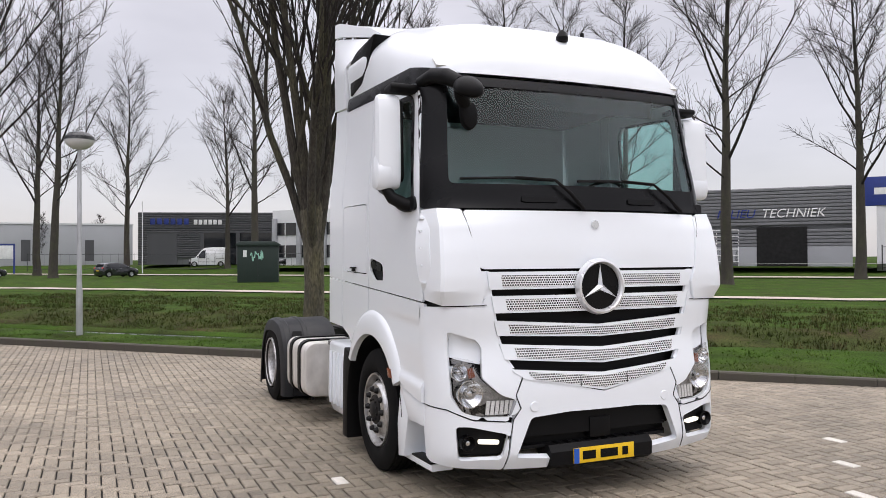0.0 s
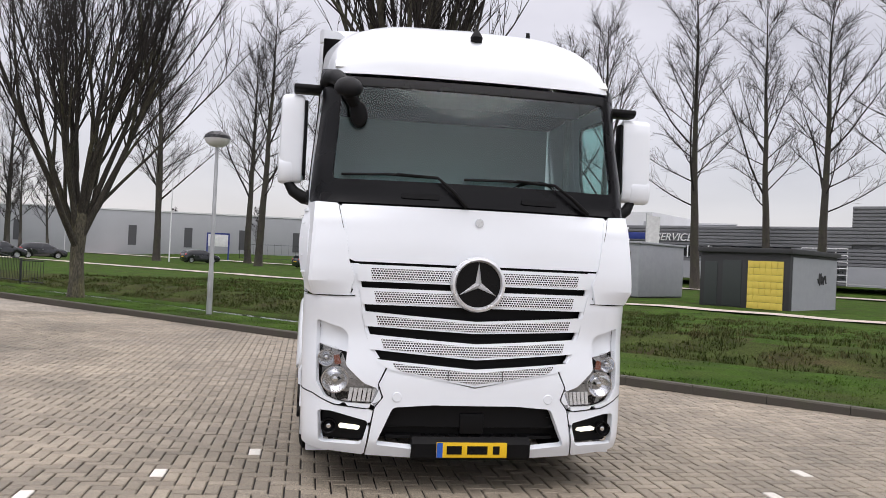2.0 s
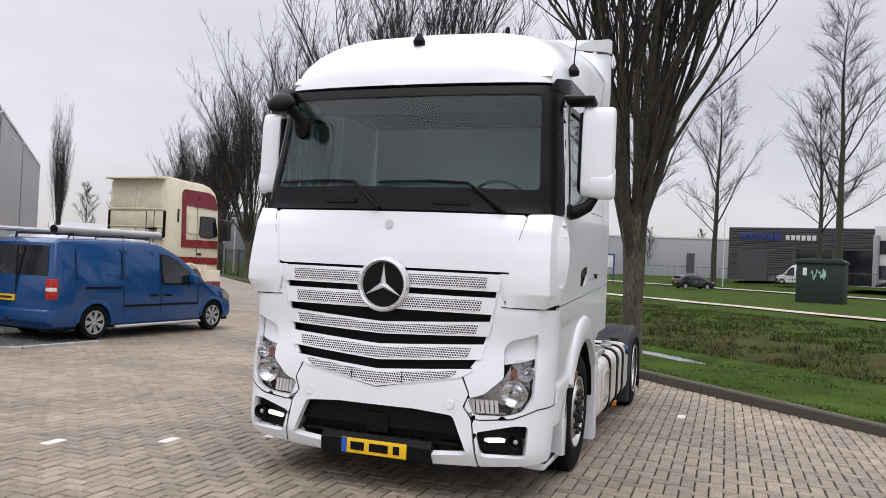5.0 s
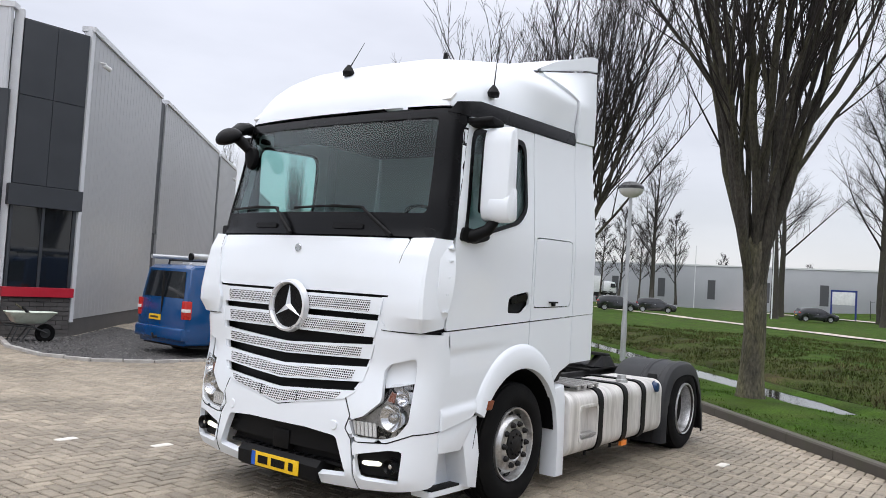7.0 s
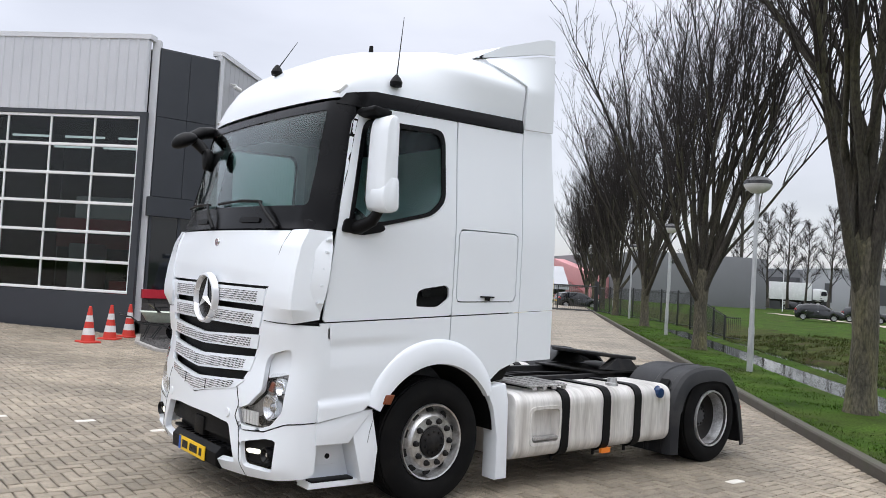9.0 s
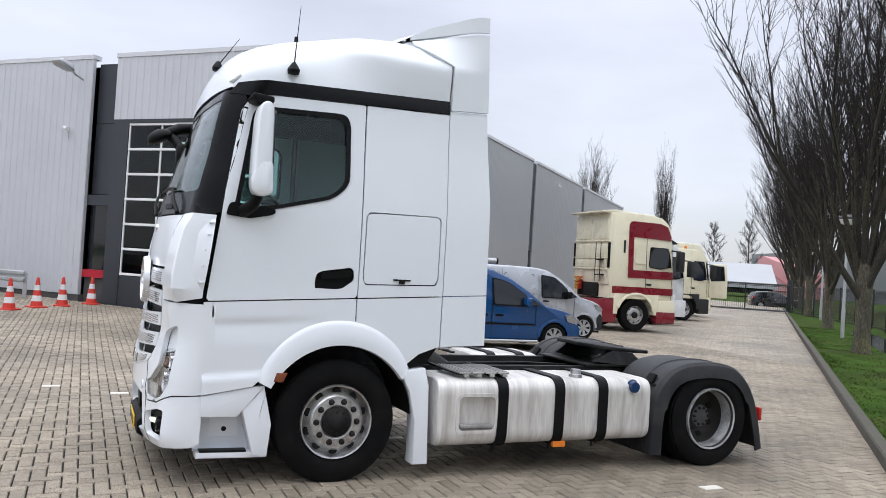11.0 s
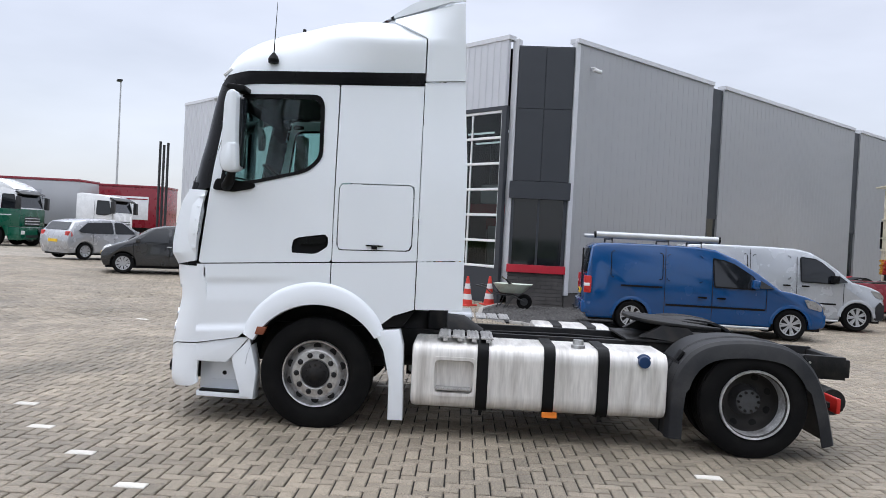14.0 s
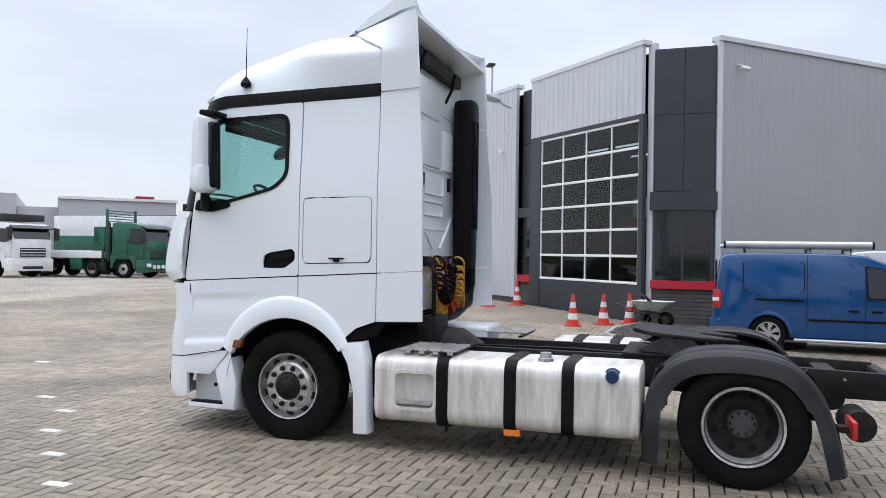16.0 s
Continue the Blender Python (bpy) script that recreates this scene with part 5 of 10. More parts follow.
def bm_roof():
    bm = bmesh.new()
    xs = [-0.845 + i * (1.6 / 16) for i in range(17)] + [0.82, 0.88, 0.93, 0.97, 1.0, 1.03, 1.05, 1.065, 1.075]
    rows = []
    for x in xs:
        t = roof_top(x) - ROOF0
        w = lerp(x, [(-1.3, 1.19), (0.3, 1.185), (0.7, 1.165), (0.95, 1.12), (1.075, 1.09)])
        row = []
        back = max(0.0, min(1.0, (0.35 - x) / 0.8))
        back = back * back * (3 - 2 * back)
        for k in range(41):
            a = math.pi * k / 40
            c, s = math.cos(a), math.sin(a)
            ex = lerp(x, [(-0.85, 0.20), (0.3, 0.26), (0.8, 0.28)])
            y = w * math.copysign(abs(c) ** ex, c)
            if t < 0.02:
                y = w * c
            z = ROOF0 + t * abs(s) ** 0.40 * (1 - lerp(x, [(-0.4, 0.04), (0.5, 0.22), (1.0, 0.26)]) * abs(y / w) ** 3.5)
            y *= 1 - 0.075 * (z - ROOF0) / 0.5
            if back > 0:
                yb, zb = shoulder(k, max(roof_top(x), 3.74))
                y, z = y + (yb - y) * back, z + (zb - z) * back
            fr = max(0.0, min(1.0, (x - 0.1) / 0.9))
            row.append(Vector((x - 0.055 * y * y * fr - 0.03 * fr * abs(y / w) ** 6, y, z)))
        rows.append(row)
    vs = [[bm.verts.new(p) for p in r] for r in rows]
    for a, b in zip(vs, vs[1:]):
        for i in range(40):
            bm.faces.new((a[i], b[i], b[i + 1], a[i + 1]))
    bmesh.ops.recalc_face_normals(bm, faces=bm.faces[:])
    return bm


part("roof", bm_roof(), M["paint"], truck, "white high roof", smooth=50)
# black band under the roof
both_sides("roof_band", [(0.99, 3.05), (0.93, 3.135), (0.72, 3.175), (-0.845, 3.225), (-0.845, 3.115), (0.60, 3.07), (0.84, 3.035)], [], M["gloss_black"], truck, "black band under the roof", cell=0.03, thick=0.02, lift=0.006)
# roof fairings at the rear
def top_z(x):
    return lerp(x, [(-1.17, 3.85), (-1.08, 3.845), (-0.50, 3.735)])


def top_y(x):
    """Half width of the roof fairing along its upper edge."""
    return lerp(x, [(-1.17, 1.215), (-1.08, 1.19), (-0.858, 1.10), (-0.50, 0.975)])


def tip_w(x):
    """Half width of the spoiler along its length."""
    return lerp(x, [(-1.17, 1.215), (-1.0, 1.175), (-0.7, 1.04), (-0.40, 0.93)])


for sg in (1, -1):
    def fy(a, z):
        f = max(0.0, z - 3.50) / (top_z(a) - 3.50)
        return Vector((a, sg * (1.203 + 0.015 * min(1.0, (z - 3.1) / 0.4) + (top_y(a) - 1.218) * f), z))

    def fin(a, z):
        return Vector((a, sg * (tip_w(a) + 0.004), z))

    f2 = (lambda a, z: fy(-a, z)) if sg > 0 else fy
    f3 = (lambda a, z: fin(-a, z)) if sg > 0 else fin
    fo = [(-0.858, 3.15), (-0.858, 3.53), (-0.50, 3.735), (-1.08, 3.845), (-1.172, 3.85), (-1.21, 3.17)]
    fo2 = [(-0.43, 3.735), (-0.68, 3.87), (-1.00, 3.975), (-1.09, 4.0), (-1.165, 4.0), (-1.172, 3.872), (-1.05, 3.862)]
    tr = (lambda ps: [(-x, z) for x, z in ps]) if sg > 0 else (lambda ps: ps)
    part("roof_fairing", bm_panel(tr(fo), [], f2, 0.04, 0.05), M["paint"], truck, "white roof side fairing")
    part("spoiler_end", bm_panel(tr(fo2), [], f3, 0.03, 0.03), M["paint"], truck, "white spoiler end")
spo = bmesh.new()
rows = []
for x, z in ((-0.40, 3.745), (-0.55, 3.82), (-0.80, 3.915), (-1.02, 3.975), (-1.12, 4.0), (-1.17, 3.985), (-1.16, 3.955), (-1.02, 3.935), (-0.80, 3.86), (-0.55, 3.77)):
    k_ = max(0.0, min(1.0, (-0.40 - x) / 0.75))
    hw_ = tip_w(x)
    rows.append([spo.verts.new((x + (0.06 + 0.12 * k_) * (1 - abs(u) ** 2.2), u * hw_, z - 0.03 * (1 - k_) * abs(u) ** 4 + (0.03 - 0.05 * k_) * (1 - u * u))) for u in np.linspace(-1, 1, 21)])
for a, b in zip(rows, rows[1:] + rows[:1]):
    for i in range(20):
        spo.faces.new((a[i], a[i + 1], b[i + 1], b[i]))
bmesh.ops.recalc_face_normals(spo, faces=spo.faces[:])
part("roof_spoiler", spo, M["paint"], truck, "white roof spoiler", smooth=40)
deck = bmesh.new()
rows = []
for x, z in ((-0.44, 3.70), (-0.50, 3.732), (-0.70, 3.765), (-0.858, 3.795), (-1.08, 3.838), (-1.165, 3.845), (-1.165, 3.81), (-0.858, 3.75), (-0.50, 3.69)):
    wd = top_y(x) - 0.012
    rows.append([deck.verts.new((x, wd * u, z)) for u in np.linspace(-1, 1, 9)])
for a, b in zip(rows, rows[1:] + rows[:1]):
    for i in range(8):
        deck.faces.new((a[i], a[i + 1], b[i + 1], b[i]))
deck.faces.new([r[0] for r in rows])
deck.faces.new([r[-1] for r in rows][::-1])
bmesh.ops.recalc_face_normals(deck, faces=deck.faces[:])
part("spoiler_deck", deck, M["paint"], truck, "white deck under the spoiler")
part("spoiler_liner", bm_box((-0.99, -0.85, 3.56), (-0.87, 0.85, 3.70), 0.02), M["plastic"], truck, "black duct behind the roof edge")
part("spoiler_strut", bm_tube([(-0.90, -0.55, 3.36), (-0.98, -0.53, 3.50), (-1.02, -0.50, 3.66)], 0.016, 8), M["plastic"], truck, "black spoiler stay")
part("spoiler_strut", bm_tube([(-0.90, 0.55, 3.36), (-0.98, 0.53, 3.50), (-1.02, 0.50, 3.66)], 0.016, 8), M["plastic"], truck, "black spoiler stay")
# --- cab rear, floor and inside
part("rear_wall", bm_box((-0.90, -1.16, 1.15), (-0.86, 1.16, 3.62), 0.02), M["paint"], truck, "white pressed rear wall of the cab")
# pressed fields, seams, braces and latches of the rear wall
for za, zb in ((2.70, 2.98), (2.34, 2.60), (2.12, 2.26)):
    for yc in (-0.09,):
        loop = round_poly([(yc - 0.40, za), (yc + 0.40, za), (yc + 0.40, zb), (yc - 0.40, zb)], 0.06, 3)
        part("pressed_rib", bm_tube([(-0.902, y, z) for y, z in loop + loop[:1]], 0.013, 6), M["paint"], truck, "pressed rib of the rear wall")
for za in (3.21, 3.08, 1.98):
    part("wall_seam", bm_box((-0.908, -1.10, za - 0.012), (-0.895, 1.10, za + 0.012), 0.005), M["paint"], truck, "raised seam of the rear wall")
for ya, yb in ((0.30, -0.16), (-1.08, -0.40)):
    part("wall_brace", bm_tube([(-0.905, ya, 2.10 if ya > 0 else 2.33), (-0.905, yb, 1.78)], 0.014, 6), M["paint"], truck, "slanting pressed rib")
for ya, za in ((0.20, 2.47), (-0.68, 2.48)):
    part("wall_vent", bm_box((-0.925, ya - 0.035, za - 0.075), (-0.89, ya + 0.035, za + 0.075), 0.012), M["gloss_black"], truck, "small black grab plate")
for z0, z1, y0, y1 in ((2.62, 3.05, -0.35, 0.95), (2.62, 3.05, -1.0, -0.45), (2.10, 2.50, 0.15, 0.95), (1.70, 2.02, 0.15, 0.95), (3.12, 3.5, -0.3, 1.0), (1.35, 1.62, 0.30, 0.85)):
    part("pressing", bm_box((-0.925, y0, z0), (-0.895, y1, z1), 0.012), M["paint"], truck)
for y in (0.28, 0.80):
    part("grip", bm_box((-0.935, y - 0.03, 2.05), (-0.905, y + 0.03, 2.25), 0.012), M["plastic"], truck, "black grab handle")
part("cab_floor", bm_box((-0.86, -1.2, 1.12), (1.18, 1.2, 1.18)), M["interior"], truck, "dark cab floor")
part("cab_ceiling", bm_box((-0.86, -1.165, 3.085), (0.72, 1.165, 3.11)), M["interior"], truck, "cab headlining")
part("cab_ceiling", bm_prism([(0.72, 3.11), (0.96, 3.085), (0.96, 3.06), (0.72, 3.085)], "y", -1.10, 1.10), M["interior"], truck)
part("bunk", bm_box((-0.84, -1.17, 1.18), (-0.12, 1.17, 1.95), 0.05), M["interior"], truck, "sleeper bunk")
part("dashboard", bm_prism([(0.62, 1.18), (0.72, 2.02), (0.95, 2.14), (1.20, 2.17), (1.22, 1.18)], "y", -1.17, 1.17, 0.03), M["interior"], truck, "dark dashboard")
part("dash_tray", bm_box((1.04, -0.7, 2.165), (1.18, 1.05, 2.20), 0.01), M["curtain"], truck, "pale dashboard tray")
for sg in (1, -1):
    st = part("seat", bm_box((-0.12, 0.62 * sg - 0.25, 1.55), (0.40, 0.62 * sg + 0.25, 1.75), 0.06), M["seat"], truck, "dark grey cab seat")
    part("backrest", bm_prism([(-0.18, 1.72), (-0.04, 1.72), (-0.10, 2.05), (-0.16, 2.08), (-0.22, 2.03)], "y", 0.62 * sg - 0.24, 0.62 * sg + 0.24, 0.04), M["seat"], st)
    part("seat_base", bm_box((-0.05, 0.62 * sg - 0.2, 1.18), (0.33, 0.62 * sg + 0.2, 1.56), 0.03), M["interior"], st)
# driver's wheel, on the left
wc = Vector((0.52, 0.62, 2.25))
swm = Matrix.Translation(wc) @ Matrix.Rotation(radians(-38), 4, "Y")
sw = part("steering_wheel", bm_lathe([(0.205, 0.0), (0.222, 0.016), (0.239, 0.0), (0.222, -0.016)], 40, "z", (0, 0, 0), close=True), M["plastic"], truck, "black steering wheel", m=swm)
part("spokes", bm_box((-0.03, -0.21, -0.012), (0.05, 0.21, 0.012), 0.008), M["plastic"], sw)
part("column", bm_tube([(0, 0, -0.02), (0, 0, -0.35)], 0.05, 12), M["plastic"], sw)
# side curtains at the rear of the windows
for sg in (1, -1):
    cur = bmesh.new()
    rows = [[cur.verts.new((-0.02 - 0.02 * i, sg * (1.13 - 0.03 * (i % 2)), z)) for i in range(6)] for z in (1.9, 3.1)]
    for i in range(5):
        cur.faces.new((rows[0][i], rows[0][i + 1], rows[1][i + 1], rows[1][i]))
    part("curtain", cur, M["curtain"], truck, "drawn-back cab curtain")
part("sun_visor_blind", bm_box((0.90, -0.88, 2.90), (0.92, 0.88, 3.04)), M["interior"], truck, "dark rolled windscreen blind")

# --- mirrors
for sg in (1, -1):
    prof = [(0.700, 2.275), (0.712, 2.46), (0.720, 2.86), (0.728, 2.93), (0.77, 2.955), (0.818, 2.93), (0.836, 2.84), (0.845, 2.50), (0.845, 2.33), (0.822, 2.262), (0.76, 2.25)]
    mir = part("mirror", bm_prism(round_poly(prof, 0.03, 4), "y", 1.305 * sg, (1.555 if sg > 0 else 1.49) * sg, 0.035), M["paint"], truck, "tall white mirror housing")
    cap_p = [(0.694, 2.268), (0.708, 2.50), (0.78, 2.515), (0.81, 2.49), (0.852, 2.40), (0.851, 2.325), (0.828, 2.255), (0.76, 2.243)]
    part("mirror_cap", bm_prism(round_poly(cap_p, 0.03, 3), "y", 1.37 * sg, (1.562 if sg > 0 else 1.497) * sg, 0.03), M["paint"], mir, "white lower mirror cap")
    # near-black glass: the dark reflection is put into the mirror's colour
    part("mirror_glass", bm_prism(round_poly([(1.325 * sg, 2.30), (1.46 * sg, 2.30), (1.46 * sg, 2.90), (1.325 * sg, 2.90)], 0.03), "x", 0.690, 0.730, 0.004), M["dk_glass"], mir, "mirror glass, its dark reflection put into the colour")
    part("mirror_back", bm_prism(round_poly([(0.69, 2.28), (0.705, 2.91), (0.81, 2.91), (0.83, 2.32)], 0.03), "y", 1.285 * sg, 1.32 * sg, 0.010), M["plastic"], mir, "black inner mirror edge")
    part("mirror_arm", bm_prism(round_poly([(0.70, 2.965), (0.70, 3.01), (0.86, 3.025), (0.87, 2.985), (0.82, 2.96)], 0.015), "y", 1.17 * sg, 1.40 * sg, 0.012), M["plastic"], mir, "black upper mirror arm")
    part("mirror_arm", bm_tube([(0.88, 1.20 * sg, 2.125), (0.85, 1.29 * sg, 2.14), (0.80, 1.37 * sg, 2.19), (0.775, 1.42 * sg, 2.27)], [0.045, 0.05, 0.045, 0.035], 12), M["plastic"], mir, "black lower mirror arm")
# kerb and front mirrors on the right
fm = part("kerb_mirror", bm_tube([(0.86, -1.17, 3.04), (1.02, -1.13, 3.06), (1.14, -1.08, 3.03), (1.25, -1.03, 2.97)], [0.04, 0.055, 0.06, 0.05], 14), M["plastic"], truck, "black curved front mirror arm")
bowl = bmesh.new()
bmesh.ops.create_uvsphere(bowl, u_segments=20, v_segments=12, radius=1.0)
for v in bowl.verts:
    v.co = Matrix.Rotation(radians(28), 3, "Y") @ Vector((v.co.x * 0.125, v.co.y * 0.105, v.co.z * (0.085 if v.co.z > 0 else 0.05)))
    v.co += Vector((1.32, -1.0, 2.915))
part("mirror_bowl", bowl, M["plastic"], fm, "black round mirror cap")
part("mirror_neck", bm_tube([(1.24, -1.03, 2.95), (1.18, -0.99, 2.90), (1.14, -0.94, 2.84)], [0.045, 0.05, 0.045], 12), M["plastic"], fm)
part("mirror_head", bm_prism(round_poly([(-0.985, 2.83), (-0.93, 2.875), (-0.865, 2.855), (-0.835, 2.76), (-0.855, 2.69), (-0.91, 2.655), (-0.965, 2.70)], 0.035), "x", 1.09, 1.17, 0.03), M["plastic"], fm, "black front mirror head")

# --- wipers
for y0, y1, y2 in ((-1.0, -0.32, -0.10), (-0.10, 0.58, 0.86)):
    def onscreen(q, z, o=0.03):
        p = cab_front(q, z)
        return p + Vector((o, 0, 0.004))
    w = part("wiper", bm_tube([onscreen(y2, 2.10, 0.02), onscreen((y1 + y2) / 2, 2.21, 0.05), onscreen(y1, 2.305, 0.045), onscreen(y1 - 0.3, 2.32, 0.035)], [0.018, 0.014, 0.010, 0.008], 8), M["plastic"], truck, "black wiper arm")
    part("wiper_blade", bm_tube([onscreen(y0 + 0.7 * i / 10 - 0.02, 2.315 - 0.012 * abs(i - 5) / 5, 0.022) for i in range(11)], 0.011, 6), M["plastic"], w, "black wiper blade")
    part("wash_slot", bm_panel(round_poly([(y1 - 0.26, 2.145), (y1 + 0.02, 2.145), (y1 + 0.02, 2.185), (y1 - 0.26, 2.185)], 0.015), [], cab_front, 0.03, 0.02, 0.012), M["plastic"], truck, "raised black grip on the screen panel")

# --- roof fittings
for sg in (1, -1):
    part("marker_lamp", bm_prism([(0.975, 3.135), (0.905, 3.200), (0.920, 3.214), (0.990, 3.150)], "y", 1.04 * sg - 0.055, 1.04 * sg + 0.055, 0.004), M["opal"], truck, "small white roof marker lamp")
for x, y, z, tip in ((0.52, 1.165, 3.29, (0.50, 1.19, 3.80)), (0.945, 0.0, 3.475, (0.766, -0.005, 3.775))):
    a = part("aerial", bm_tube([(x, y, z + 0.02), tip], [0.006, 0.002], 6), M["plastic"], truck, "thin black aerial")
    part("aerial_base", bm_lathe([(0.0, -0.04), (0.045, -0.03), (0.05, 0.0), (0.035, 0.03), (0.012, 0.06), (0.0, 0.06)], 16, "z", (x, y, z)), M["plastic"], a, "black aerial base")
part("roof_stub", bm_lathe([(0.0, 0.05), (0.016, 0.045), (0.02, 0.0), (0.03, -0.03), (0.0, -0.03)], 12, "z", (0.379, 0.568, 3.675)), M["plastic"], truck, "small black roof stub")
# dark intake opening on the roof's right rear
ia = part("air_intake", bm_prism(round_poly([(-0.46, 3.30), (-0.30, 3.42), (-0.12, 3.66), (-0.60, 3.62), (-0.80, 3.56), (-0.80, 3.24)], 0.03), "y", -1.0, -1.185, 0.012), M["plastic"], truck, "black roof air intake")

# --- chassis
for sg in (1, -1):
    rail = part("chassis_rail", bm_prism([(0.9, 0.60), (0.9, 0.86), (-3.2, 0.855), (-5.05, 0.80), (-5.05, 0.58), (-3.2, 0.60)], "y", 0.36 * sg, 0.43 * sg, 0.006), M["dark_steel"], truck, "dark steel chassis rail")
    for k in range(26):
        x = -0.95 - k * 0.15
        c = part("bolt", bm_lathe([(0, 0.437 * sg), (0.013, 0.437 * sg), (0.013, 0.43 * sg), (0, 0.43 * sg)], 8, "y", (x, 0, 0.66 + 0.08 * (k % 2))), M["steel"] if k % 5 == 0 else M["dark_steel"], rail)
for x in (0.5, -1.0, -2.0, -3.1, -4.6):
    part("cross_member", bm_box((x - 0.08, -0.38, 0.60), (x + 0.08, 0.38, 0.78), 0.01), M["dark_steel"], truck, "dark cross member")
part("rear_beam", bm_box((-5.1, -0.42, 0.60), (-5.0, 0.42, 0.78), 0.02), M["dark_steel"], truck, "rear end beam")
part("engine_block", bm_box((-0.55, -0.34, 0.45), (0.85, 0.34, 1.10), 0.06), M["dark_steel"], truck, "dark engine under the cab")
part("gearbox", bm_tube([(-0.55, 0, 0.72), (-1.3, 0, 0.72), (-1.5, 0, 0.70)], [0.30, 0.26, 0.15], 16), M["dark_steel"], truck, "gearbox")
# plate added under the chassis to keep light off the paving below
part("undertray", bm_box((-2.85, -0.56, 0.50), (-1.55, 0.56, 0.58), 0.02), M["dark_steel"], truck, "plate added to deepen the shade under the truck")
part("prop_shaft", bm_tube([(-1.5, 0, 0.70), (-3.7, 0, 0.52)], 0.06, 10), M["dark_steel"], truck, "propeller shaft")
# fifth wheel coupling
fw = part("fifth_wheel", bm_prism(round_poly([(-2.97, -0.22), (-3.10, -0.42), (-3.32, -0.47), (-3.58, -0.42), (-3.76, -0.30), (-3.92, -0.22), (-3.55, -0.05), (-3.55, 0.05), (-3.92, 0.22), (-3.76, 0.30), (-3.58, 0.42), (-3.32, 0.47), (-3.10, 0.42), (-2.97, 0.22)], 0.05), "z", 1.015, 1.055, 0.012), M["dark_steel"], truck, "greasy black fifth-wheel plate")
fw.matrix_basis = Matrix.Translation((-3.4, 0, 1.03)) @ Matrix.Rotation(radians(-5), 4, "Y") @ Matrix.Translation((3.4, 0, -1.035))
for sg in (1, -1):
    part("bracket", bm_prism([(-3.05, 0.875), (-3.25, 1.02), (-3.50, 1.02), (-3.72, 0.875)], "y", 0.36 * sg, 0.46 * sg, 0.01), M["dark_steel"], fw)
part("mounting_plate", bm_box((-4.0, -0.48, 0.858), (-2.9, 0.48, 0.880), 0.004), M["dark_steel"], truck, "coupling mounting plate")

# catwalk gratings and tanks
for sg in (1, -1):
    y0, y1 = 0.58, 1.285
    x0, x1 = (-0.86, -3.11) if sg > 0 else (-2.10, -2.98)
    sec = round_poly([(y0, 0.27), (y1, 0.27), (y1, 0.85), (y0, 0.85)], 0.13, 6)
    corner_pts = len(sec) // 4

    def tank_ring(depth, inset):
        r_ = shrink(sec, inset) if inset else sec
        notch = [(y1, 0.410), (y1 - depth, 0.440), (y1 - depth, 0.680), (y1, 0.708)] if sg > 0 else [(y1, 0.45), (y1, 0.5), (y1, 0.6), (y1, 0.66)]
        notch = [(y - inset, z) for y, z in notch]
        return [(y * sg, z) for y, z in r_[:2 * corner_pts] + notch + r_[2 * corner_pts:]]

    tb = bmesh.new()
    spans = [(x0, 0, 0.035), (x0 - 0.010, 0, 0.010), (x0 - 0.035, 0, 0)] + ([(-1.055, 0, 0), (-1.085, 0.075, 0), (-1.385, 0.075, 0), (-1.415, 0, 0)] if sg > 0 else []) + [(x1 + 0.035, 0, 0), (x1 + 0.010, 0, 0.010), (x1, 0, 0.035)]
    rings = [[tb.verts.new((x, y, z)) for y, z in tank_ring(dp, ins)] for x, dp, ins in spans]
    for ra, rb in zip(rings, rings[1:]):
        for i in range(len(ra)):
            tb.faces.new((ra[i], ra[(i + 1) % len(ra)], rb[(i + 1) % len(ra)], rb[i]))
    tb.faces.new(rings[0])
    tb.faces.new(rings[-1])
    bmesh.ops.recalc_face_normals(tb, faces=tb.faces[:])
    tank = part("fuel_tank", tb, M["tank"], truck, "streaked aluminium fuel tank", smooth=28)
    if sg < 0:
        cover = part("side_locker", bm_prism(round_poly([(-1.18, 0.25), (-1.24, 0.40), (-1.22, 0.95), (-0.6, 0.95), (-0.6, 0.25)], 0.04), "x", -0.72, -1.40, 0.02), M["paint"], truck, "white ribbed battery cover")
        for k in range(5):
            part("rib", bm_box((-0.82 - k * 0.12, -1.252, 0.36), (-0.80 - k * 0.12, -1.225, 0.86), 0.006), M["paint"], cover)
    else:
        # rim of the pressed step pocket
        pk = round_poly([(-1.035, 0.385), (-1.035, 0.730), (-1.435, 0.730), (-1.435, 0.385)], 0.06, 4)
        pki = round_poly([(-1.062, 0.415), (-1.062, 0.703), (-1.408, 0.703), (-1.408, 0.415)], 0.05, 4)
        flat = lambda a, z: Vector((-a, 1.287, z))
        ml = lambda ps: [(-x, z) for x, z in ps]
        part("pocket_rim", bm_panel(ml(pk), [ml(pki)], flat, 0.012, 0.012, 0.006), M["tank"], tank, "raised rim of the step pocket")
        part("pocket_tread", bm_box((-1.39, 1.225, 0.435), (-1.08, 1.296, 0.462), 0.006), M["grating"], tank, "step bar")
    straps = (-1.485, -2.07, -2.545) if sg > 0 else (-2.36, -2.74)
    for xs in straps:
        sb = bmesh.new()
        prev = None
        o_ = round_poly([(y0 - 0.02, 0.252), (y1 + 0.012, 0.252), (y1 + 0.012, 0.866), (y0 - 0.02, 0.866)], 0.14, 6)
        i_ = round_poly([(y0 - 0.005, 0.268), (y1 - 0.004, 0.268), (y1 - 0.004, 0.852), (y0 - 0.005, 0.852)], 0.13, 6)
